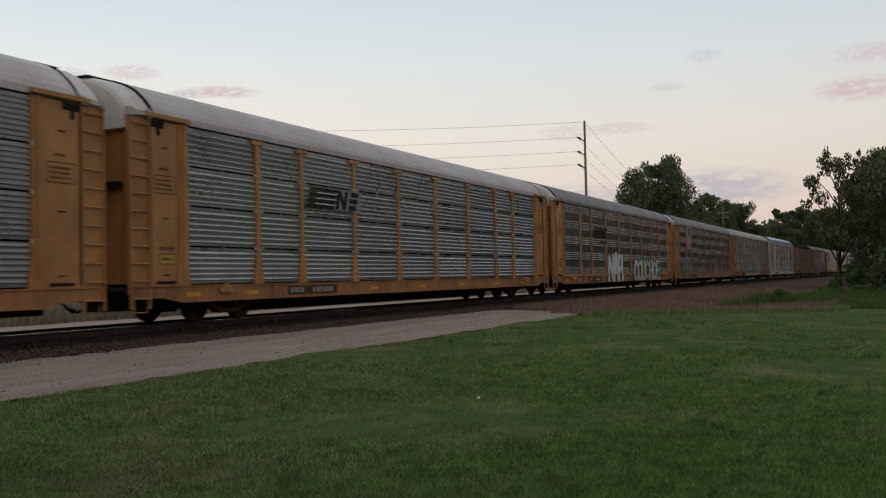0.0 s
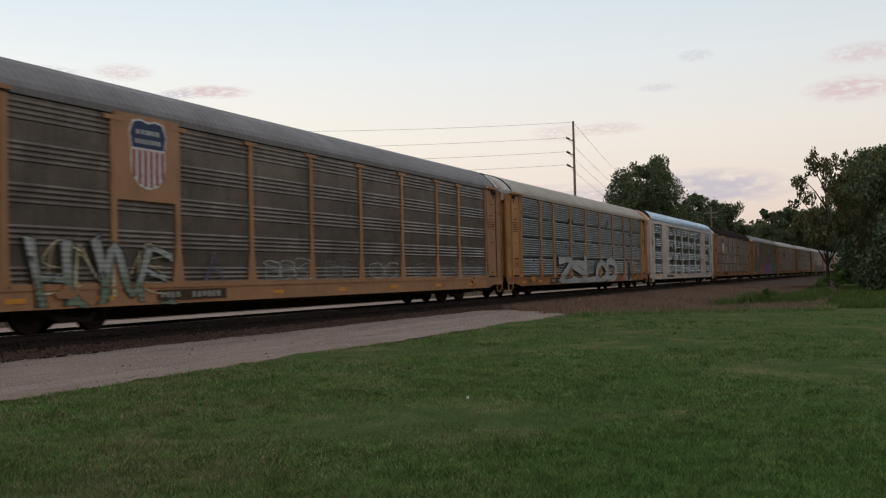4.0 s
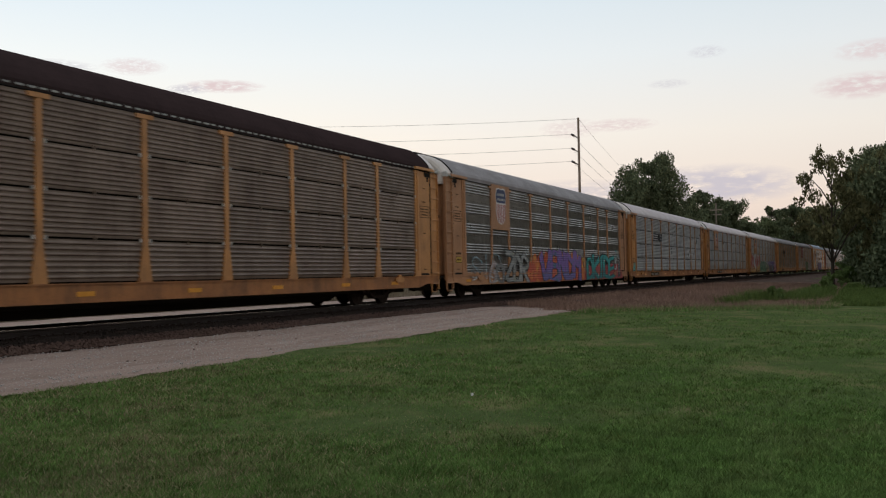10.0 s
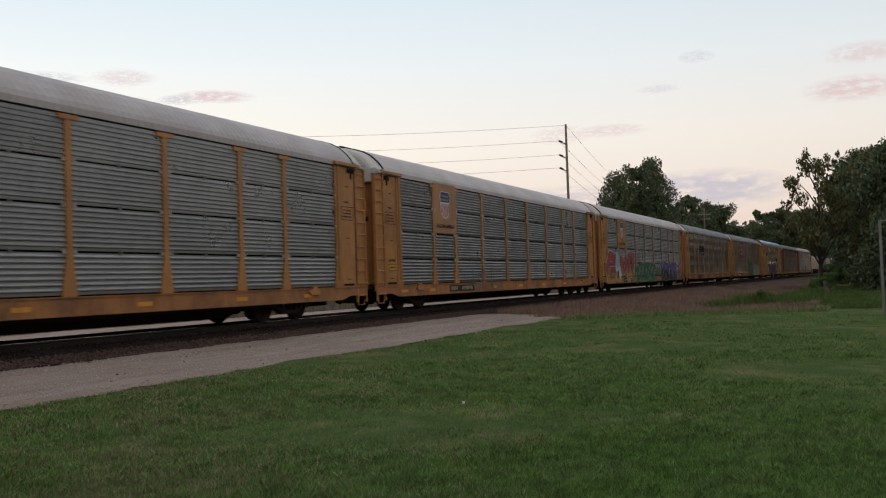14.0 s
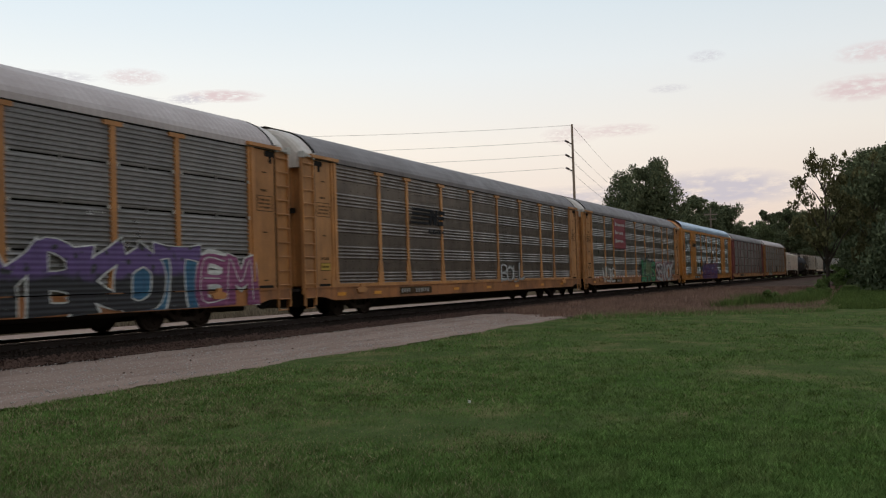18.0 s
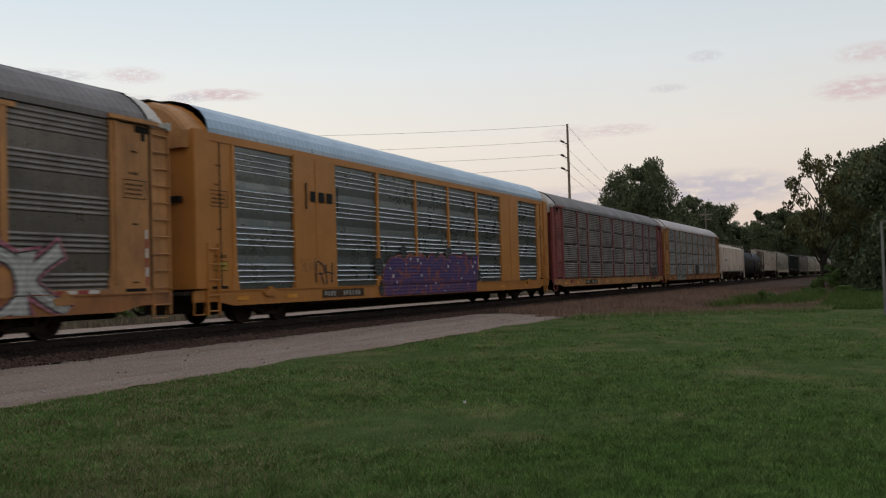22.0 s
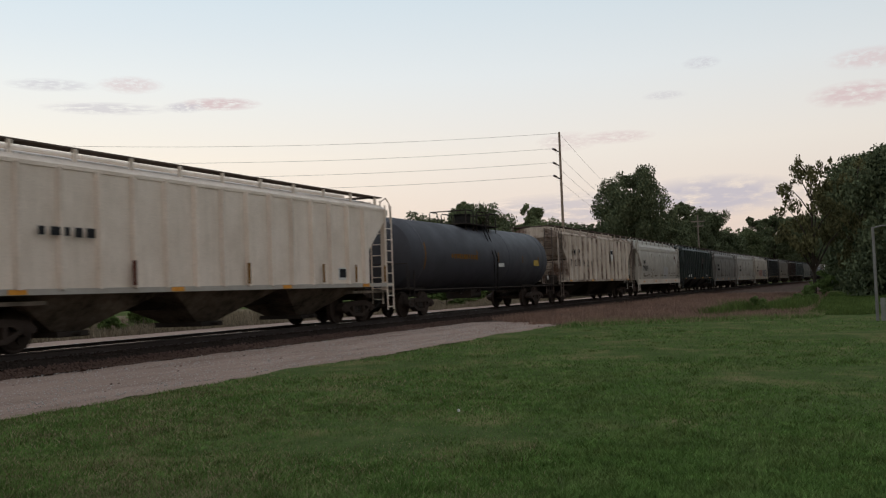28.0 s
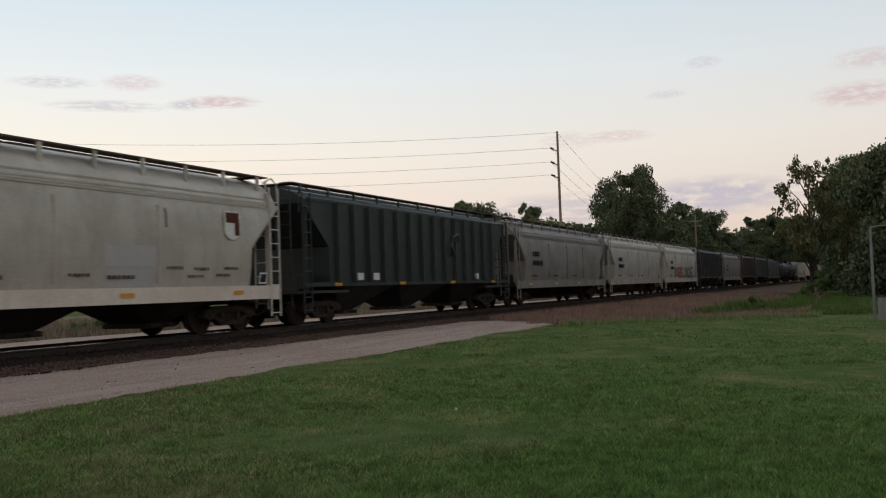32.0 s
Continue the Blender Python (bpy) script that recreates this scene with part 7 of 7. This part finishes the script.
for i, (x, y, m, s, w, leafm, lab) in enumerate((
        (80, 2.9, T_OPEN, 1.0, 0.60, LEAF_OL, "airy olive-green tree with sky showing through its crown"),
        (84, -0.6, T_LOOSE, 0.86, 0.62, LEAF_OL, "loose olive-green tree beside the airy one"),
        (76, -3.6, T_DENSE, 0.93, 0.74, LEAF_DK, "dense dark tree at the end of the lawn"),
        (70, -7.5, T_DENSE, 1.0, 0.9, LEAF_DK, "dense dark tree at the edge of the yard"),
        # hidden behind the front trees, added and enlarged to shade the far cars
        (98, -1.6, T_ROUND, 1.05, 0.75, LEAF_DK, "dark tree beside the track, hidden by nearer trees, added for shade"),
        (110, -2.0, T_DENSE, 1.15, 0.7, LEAF_DK, "dark tree beside the track, hidden by nearer trees, added for shade"),
        (126, -2.4, T_DENSE, 1.3, 0.75, LEAF_DK, "dark tree beside the track, hidden by nearer trees, added for shade"),
        (143, -3.0, T_BIG, 1.05, 0.85, LEAF_DK, "dark tree beside the track, hidden by nearer trees, added for shade"),
        (160, -3.4, T_DENSE, 1.6, 0.75, LEAF_DK, "dark tree beside the track, hidden by nearer trees, added for shade"),
        (178, -4.2, T_BIG, 1.3, 0.85, LEAF_DK, "dark tree beside the track, hidden by nearer trees, added for shade"),
        (198, -5.0, T_DENSE, 1.9, 0.8, LEAF_DK, "dark tree beside the track, hidden by nearer trees, added for shade"),
        (220, -6.0, T_BIG, 1.6, 0.85, LEAF_DK, "dark tree beside the track, hidden by nearer trees, added for shade"),
        (245, -7.5, T_DENSE, 2.1, 0.8, LEAF_DK, "dark tree beside the track, hidden by nearer trees, added for shade"),
        (272, -9.0, T_BIG, 1.8, 0.85, LEAF_DK, "dark tree beside the track, hidden by nearer trees, added for shade"),
        # out of view to the right, added only to block sky light
        (94, -8, T_BIG, 0.75, 1.0, LEAF_DK, "dark unseen tree behind the yard, added for shade"),
        (78, -15, T_DENSE, 1.1, 1.2, LEAF_DK, "dark unseen tree behind the yard, added for shade"),
        (56, -17, T_DENSE, 0.9, 1.0, LEAF_DK, "dark unseen tree behind the yard, added for shade"))):
    tree(m, x, y, leafm, lab, 0.9 + i * 2.1, s, w)
for i in range(18):
    tree((T_BIG, T_ROUND, T_TALL)[i % 3], 620 + 40 * (i % 4), 60 - i * 3.0 + (0 if i < 14 else -60), LEAF_DK, "distant tree closing the view along the track", i, 1.7, 1.6, group="distant trees")
# unseen belt of trees behind the standing point, added to darken the train's side
for i in range(15):
    tree((T_DENSE, T_ROUND, T_BIG)[i % 3], -72 + i * 10.0, -36 - 8 * (i % 2), LEAF_DK, "dark leafy tree of the unseen belt added behind the lawn for shade", i * 0.7, (1.15, 1.3, 0.9)[i % 3], 1.1, group="trees behind the lawn")
for i, (x, y, s) in enumerate(((43.4, 5.0, 0.16), (44.6, 4.0, 0.24), (46.6, 2.9, 0.18), (48, 3.8, 0.13), (51, 2.8, 0.22), (57, 2.8, 0.20), (63, 2.6, 0.26), (72, 2.6, 0.35), (95, 2.6, 0.45), (108, 2.9, 0.6), (122, 3.2, 0.7))):
    tree(T_SHRUB, x, y, LEAF_GR, "low green weedy shrub on the bank beside the track", i * 1.3, s, 1.15, "shrub", "shrubs on the bank")
for i, (x, y, s) in enumerate(((33, 31, 0.35), (37, 32, 0.4), (41, 31.5, 0.3), (52, 33, 0.5), (60, 34, 0.6), (70, 30, 0.7), (20, 30, 0.5), (82, 33, 0.9), (95, 34, 1.1), (105, 31, 1.2))):
    tree(T_SHRUB, x, y, LEAF_GR, "low green shrub behind the railway", i * 2.3, s, 1.4, "shrub", "shrubs behind the railway")


# ---- grass ----
def blades(name, x, y, z, h, w, lean, material, label, seed=1):
    """Single-triangle blades at given feet."""
    rng = np.random.default_rng(seed)
    n = len(x)
    a = rng.uniform(0, 2 * PI, n)
    lx, ly = lean * h * rng.normal(size=n), lean * h * rng.normal(size=n)
    dx, dy = np.cos(a) * w, np.sin(a) * w
    v = np.stack([np.stack([x - dx, y - dy, z - 0.01], 1), np.stack([x + dx, y + dy, z - 0.01], 1), np.stack([x + lx, y + ly, z + h], 1)], 1).reshape(-1, 3)
    return tagged(new(name, big_mesh(name, v, np.arange(3 * n).reshape(n, 3), material)), label, "grass", kind="stuff")


def lawn_material(name, dark, light, dry):
    """Grass whose colour drifts from green to a dry olive brown in patches, with small darker clumps."""
    m, nt, b = node_material(name, 0.75)
    g = nt.nodes.new("ShaderNodeNewGeometry")
    col = ramp_of(nt, g.outputs["Random Per Island"], [(0.0, dark), (1.0, light)])
    patch = ramp_of(nt, noise_of(nt, coords(nt, (1, 1.5, 1), False), 0.55, 7, 0.66), [(0.46, gray(0.0)), (0.68, gray(0.5))])
    clump = ramp_of(nt, noise_of(nt, coords(nt, (1, 1.3, 1), False), 3.2, 4, 0.6), [(0.34, gray(0.66)), (0.66, gray(1.32))])
    nt.links.new(mix_of(nt, 1.0, mix_of(nt, patch, col, dry), clump, "MULTIPLY"), b.inputs["Base Color"])
    b.inputs["Specular IOR Level"].default_value = 0.0
    return m


GRASSM = lawn_material("grass_blade", (0.074, 0.136, 0.034), (0.150, 0.238, 0.068), (0.165, 0.185, 0.080))
STRAWM = leaf_material("dry_straw", (0.16, 0.10, 0.076), (0.33, 0.215, 0.165))
TUFTM = leaf_material("dark_grass_blade", (0.055, 0.088, 0.026), (0.13, 0.17, 0.05))
HAYM = leaf_material("hay_blade", (0.16, 0.138, 0.072), (0.32, 0.265, 0.16))
FARSTRAW = leaf_material("far_dry_straw", (0.11, 0.088, 0.06), (0.24, 0.195, 0.14))
SEEDM = leaf_material("pale_grass_stalk", (0.10, 0.12, 0.06), (0.22, 0.22, 0.13))


def lawn_points(rng, n, r0, r1, a0=-0.10, a1=1.05):
    """Feet spread evenly as seen from the standing point: by bearing and by slant."""
    inv = rng.uniform(1 / r1, 1 / r0, n)
    r, a = 1 / inv, rng.uniform(a0, a1, n)
    return r * np.cos(a), r * np.sin(a)


def build_grass():
    rng = np.random.default_rng(21)
    x, y = lawn_points(rng, 620000, 4.6, 75.0)
    edge = 9.97 + 0.10 * (0.6 * np.sin(x * 0.9) * np.sin(x * 0.37 + 1) + 0.5 * np.sin(x * 3.1) * np.sin(x * 1.7)) + rng.normal(0, 0.06, len(x))
    bank = (42.0 - x) / 0.9 + 0.3 * np.sin(y * 2.0)
    ok = (y < edge) & ((y < bank) | (y < 0.2 + 0.012 * x))
    x, y = x[ok], y[ok]
    r = np.hypot(x, y)
    patch = 0.5 + 0.5 * wob(x, y, 1.3) * 0.6 + 0.35 * wob(x, y, 4.1, 2.0)
    h = (0.020 + 0.013 * np.clip(patch, 0, 1.4)) * rng.uniform(0.5, 1.4, len(x))
    w = np.clip(0.0022 + 0.00032 * r, 0, 0.02)
    blades("lawn_grass", x, y, ground_z(x, y) - 0.02, h, w, 0.8, GRASSM, "short green mown grass of the lawn", 3)
    # the rest of the lawn, round and behind the standing point
    n = 130000
    x, y = rng.uniform(-30, 42, n), rng.uniform(-16, 9.9, n)
    ok = (np.hypot(x, y) < 4.8) | (np.arctan2(y, x) > 1.05) | (np.arctan2(y, x) < -0.10)
    x, y = x[ok], y[ok]
    blades("lawn_grass", x, y, ground_z(x, y) - 0.02, rng.uniform(0.02, 0.06, len(x)), np.full(len(x), 0.008), 0.8, GRASSM, "short green mown grass round the standing point", 19)
    x, y = lawn_points(rng, 4500, 5.0, 34.0)
    ok = (y < 9.9) & (wob(x, y, 0.9, 1.0) + 0.6 * wob(x, y, 3.3) > 0.35) & (y < (42.0 - x) / 0.9)
    x, y = x[ok], y[ok]
    blades("grass_stalks", x, y, ground_z(x, y) - 0.02, rng.uniform(0.04, 0.09, len(x)), np.clip(0.0016 + 0.0002 * np.hypot(x, y), 0, 0.01), 0.3, SEEDM, "pale taller stalks in the lawn", 4)
    # untidy darker tufts, and dry straw towards the road
    cx, cy = lawn_points(rng, 900, 5.0, 32.0)
    ok = (cy < 9.8) & (cy < (41 - cx) / 0.9)
    cx, cy = cx[ok], cy[ok]
    k = np.repeat(np.arange(len(cx)), 45)
    sp = rng.uniform(0.05, 0.16, len(cx))[k]
    x, y = cx[k] + rng.normal(size=len(k)) * sp * 1.3, cy[k] + rng.normal(size=len(k)) * sp
    blades("grass_tufts", x, y, ground_z(x, y) - 0.02, rng.uniform(0.022, 0.05, len(x)), np.clip(0.003 + 0.0004 * np.hypot(x, y), 0, 0.02), 0.7, TUFTM, "darker untidy tufts of grass in the lawn", 9)
    n = 260000
    x, y = lawn_points(rng, n, 4.6, 30.0, 0.15, 1.05)
    share = np.clip((np.arctan2(y, x) - 0.28) / 0.45, 0, 1) * 0.72 + 0.5 * np.clip((y - 8.5) / 1.4, 0, 1)
    ok = (y < 10.0) & (rng.random(n) < share * np.clip(0.75 + 0.35 * (wob(x, y, 1.1, 4.0) + 0.7 * wob(x, y, 2.9, 1.0)), 0.1, 1.2))
    x, y = x[ok], y[ok]
    blades("dry_grass", x, y, ground_z(x, y) - 0.02, rng.uniform(0.018, 0.042, len(x)), np.clip(0.0026 + 0.0003 * np.hypot(x, y), 0, 0.02), 1.0, HAYM, "patches of dry straw-coloured grass near the road", 10)
    # dry weeds on the bank and along the far side
    n = 90000
    x, y = 32 + 60 * rng.random(n) ** 1.5, rng.uniform(2.0, 14.0, n)
    ok = (y > (42.0 - x) / 0.9 + 0.2) & (wob(x, y, 0.8, 3.0) > -0.5) & (y > 1.0 + 0.02 * x) & (y < np.where(x < 37, 10.5 + 0.7 * (x - 32), 14.0))
    x, y = x[ok], y[ok]
    blades("dry_weeds", x, y + BEND * x * x, ground_z(x, y), rng.uniform(0.08, 0.28, len(x)), np.full(len(x), 0.012), 0.35, STRAWM, "dry reddish-brown weeds on the bank", 5)
    # taller grass where the lawn runs out, and under the trees
    n = 14000
    y = rng.uniform(1.2, 9.6, n)
    x = 42.0 - 0.9 * y + rng.normal(0.4, 1.3, n) + 0.3 * np.sin(y * 2.0)
    blades("tall_grass", x[5000:], y[5000:], ground_z(x, y)[5000:], rng.uniform(0.04, 0.15, 9000), np.full(9000, 0.010), 0.5, GRASSM, "taller grass along the end of the lawn", 14)
    blades("dry_weeds", x[:5000] + 0.6, y[:5000], ground_z(x, y)[:5000], rng.uniform(0.06, 0.2, 5000), np.full(5000, 0.011), 0.5, HAYM, "dry straw along the end of the lawn", 16)
    cx, cy = np.array([42.6, 43.5, 44.6, 45.2, 46.3, 47.4, 48.6, 50.5, 52.5, 55.0, 58.0, 62.0]), np.array([5.6, 4.8, 4.4, 3.5, 3.0, 3.6, 2.6, 3.0, 2.4, 2.9, 2.5, 2.8])
    k = rng.integers(0, 12, 9000)
    x, y = cx[k] + rng.normal(0, 0.55, 9000), cy[k] + rng.normal(0, 0.3, 9000)
    blades("weed_clumps", x, y, ground_z(x, y), rng.uniform(0.25, 0.75, 9000) * rng.uniform(0.6, 1.0, 12)[k], np.full(9000, 0.014), 0.35, TUFTM, "tall green weeds in clumps on the bank", 17)
    n = 30000
    x, y = 42 + 50 * rng.random(n) ** 1.4, rng.uniform(-3.0, 2.6, n)
    ok = wob(x, y, 0.9, 2.0) > -0.4
    x, y = x[ok], y[ok]
    blades("tall_grass", x, y, ground_z(x, y), rng.uniform(0.05, 0.22, len(x)), np.full(len(x), 0.016), 0.4, TUFTM, "taller grass under the trees", 15)
    n = 70000
    x, y = 8 + 110 * rng.random(n) ** 1.3, 26.8 + 8 * rng.random(n)
    blades("dry_weeds", x, y + BEND * x * x, ground_z(x, y), rng.uniform(0.10, 0.42, n), np.full(n, 0.02), 0.3, FARSTRAW, "dry weeds beyond the far road", 6)
    n = 30000
    x, y = 8 + 130 * rng.random(n) ** 1.3, rng.uniform(31, 46, n)
    blades("rough_grass", x, y, ground_z(x, y), rng.uniform(0.2, 0.6, n), np.full(n, 0.03), 0.3, FARSTRAW, "rough dry grass behind the railway", 8)


build_grass()
litter = tagged(part("litter", Shape().prism([(-0.014, -0.01), (0.012, -0.012), (0.015, 0.01), (0.0, 0.016), (-0.012, 0.012)], 0.0, 0.03, "z"), INKW, None, (10.77, 4.51, 0.115)), "small scrap of white paper lying in the grass", "litter")


# ---- clouds ----
def cloud_material(name, colour, alpha, seed):
    m = bpy.data.materials.new(name)
    m.use_nodes = True
    nt = m.node_tree
    nt.nodes.clear()
    out, mx = nt.nodes.new("ShaderNodeOutputMaterial"), nt.nodes.new("ShaderNodeMixShader")
    em, tr = nt.nodes.new("ShaderNodeEmission"), nt.nodes.new("ShaderNodeBsdfTransparent")
    em.inputs[0].default_value = (*colour, 1)
    tc, gr = nt.nodes.new("ShaderNodeTexCoord"), nt.nodes.new("ShaderNodeTexGradient")
    gr.gradient_type = "SPHERICAL"
    nt.links.new(tc.outputs["Object"], gr.inputs[0])
    mp = nt.nodes.new("ShaderNodeMapping")
    mp.inputs["Scale"].default_value, mp.inputs["Location"].default_value = (2.6, 1, 2.0), (seed * 3.7, seed, seed * 1.3)
    nt.links.new(tc.outputs["Object"], mp.inputs[0])
    f = noise_of(nt, mp.outputs[0], 1.8, 5, 0.55)
    body = ramp_of(nt, f, [(0.30, gray(0.0)), (0.55, gray(1.0))])
    soft = ramp_of(nt, gr.outputs[0], [(0.0, gray(0.0)), (0.55, gray(1.0))])
    fac = mix_of(nt, 1.0, mix_of(nt, 1.0, body, soft, "MULTIPLY"), gray(alpha), "MULTIPLY")
    nt.links.new(fac, mx.inputs[0])
    nt.links.new(tr.outputs[0], mx.inputs[1])
    nt.links.new(em.outputs[0], mx.inputs[2])
    nt.links.new(mx.outputs[0], out.inputs[0])
    return m


CLOUDS = []


def cloud(bearing, slope, half_w, half_h, colour, alpha, seed, label):
    """A thin far cloud: bearing in degrees left of the track's line, slope as rise over run."""
    dist = 2600.0
    s = Shape()
    n = 10
    v = [(-1 + 2 * i / n, 0.06 * math.cos(PI * i / n), -1 + 2 * j / n) for i in range(n + 1) for j in range(n + 1)]
    s.add(v, [(i * (n + 1) + j, (i + 1) * (n + 1) + j, (i + 1) * (n + 1) + j + 1, i * (n + 1) + j + 1) for i in range(n) for j in range(n)])
    ob = tagged(part("cloud", s, cloud_material("cloud_vapour", colour, alpha, seed)), label, "cloud", "small evening clouds", "structure")
    ob.scale = (half_w, 40, half_h)
    CLOUDS.append((ob, bearing, slope, dist))


PINK, MAUVE = (0.63, 0.48, 0.49), (0.50, 0.47, 0.53)
cloud(36.87, 0.2482, 116, 20, PINK, 0.80, 1, "small pink evening cloud")
cloud(38.9, 0.2500, 60, 16, MAUVE, 0.60, 2, "thin mauve evening cloud")
cloud(43.36, 0.2636, 170, 19, MAUVE, 0.50, 3, "thin mauve evening cloud")
cloud(46.18, 0.3074, 116, 19, MAUVE, 0.45, 4, "thin mauve evening cloud")
cloud(41.9, 0.2900, 90, 26, PINK, 0.50, 5, "thin mauve evening cloud")
cloud(-0.12, 0.1748, 131, 37, PINK, 0.75, 6, "small pink evening cloud")
cloud(-0.75, 0.2087, 108, 31, PINK, 0.55, 7, "small pink evening cloud")
cloud(8.22, 0.2240, 54, 19, MAUVE, 0.40, 8, "thin mauve evening cloud")
cloud(13.30, 0.1560, 110, 20, PINK, 0.5, 9, "thin mauve evening cloud")
cloud(10.41, 0.1947, 62, 14, MAUVE, 0.35, 10, "thin mauve evening cloud")
cloud(8.0, 0.086, 250, 60, MAUVE, 0.85, 11, "thin mauve evening cloud")
cloud(16.2, 0.1560, 90, 30, PINK, 0.35, 12, "thin mauve evening cloud")
cloud(16.5, 0.080, 330, 55, MAUVE, 0.6, 13, "thin mauve evening cloud")


# ---- what moves ----
def motions():
    times = [0, 4, 8, 12, 16, 20, 24, 28, 32]
    middle = {}
    for car, s in CARS:
        rows = []
        for t in times:
            x = s - SPEED * t
            rows.append((t, pose(x, track_y(x), RAIL_Z, 0, 0, math.degrees(math.atan(2 * BEND * abs(x))))))
        middle[car] = s
        walk(car, rows)
    # the wheels turn while they pass in view
    for w, car, u in WHEELS:
        s = middle[car] + u
        t0, t1 = max(0.0, (s - 62) / SPEED), min(32.0, (s - 4) / SPEED)
        if t1 <= t0:
            continue
        base = w.location.copy()
        f0, f1 = int(t0 * FPS), int(t1 * FPS)
        stamps = sorted({0, *range(f0, f1 + 1), int(32 * FPS)})
        rows = []
        for f in stamps:
            t = min(max(f, f0), f1) / FPS
            rows.append((f / FPS, pose(base.x, base.y, base.z, 0, -math.degrees(SPEED * (t - t0) / WHEEL_R) % 360, 0)))
        walk(w, rows)
    for ob, bearing, slope, dist in CLOUDS:
        rows = []
        for t in (0.0, 16.0, 32.0):
            a = radians(bearing - 1.65 * (t - 16) / 32)
            rows.append((t, pose(dist * math.cos(a), dist * math.sin(a), EYE + slope * dist * math.cos(a), 0, 0, bearing - 90)))
        walk(ob, rows)


motions()
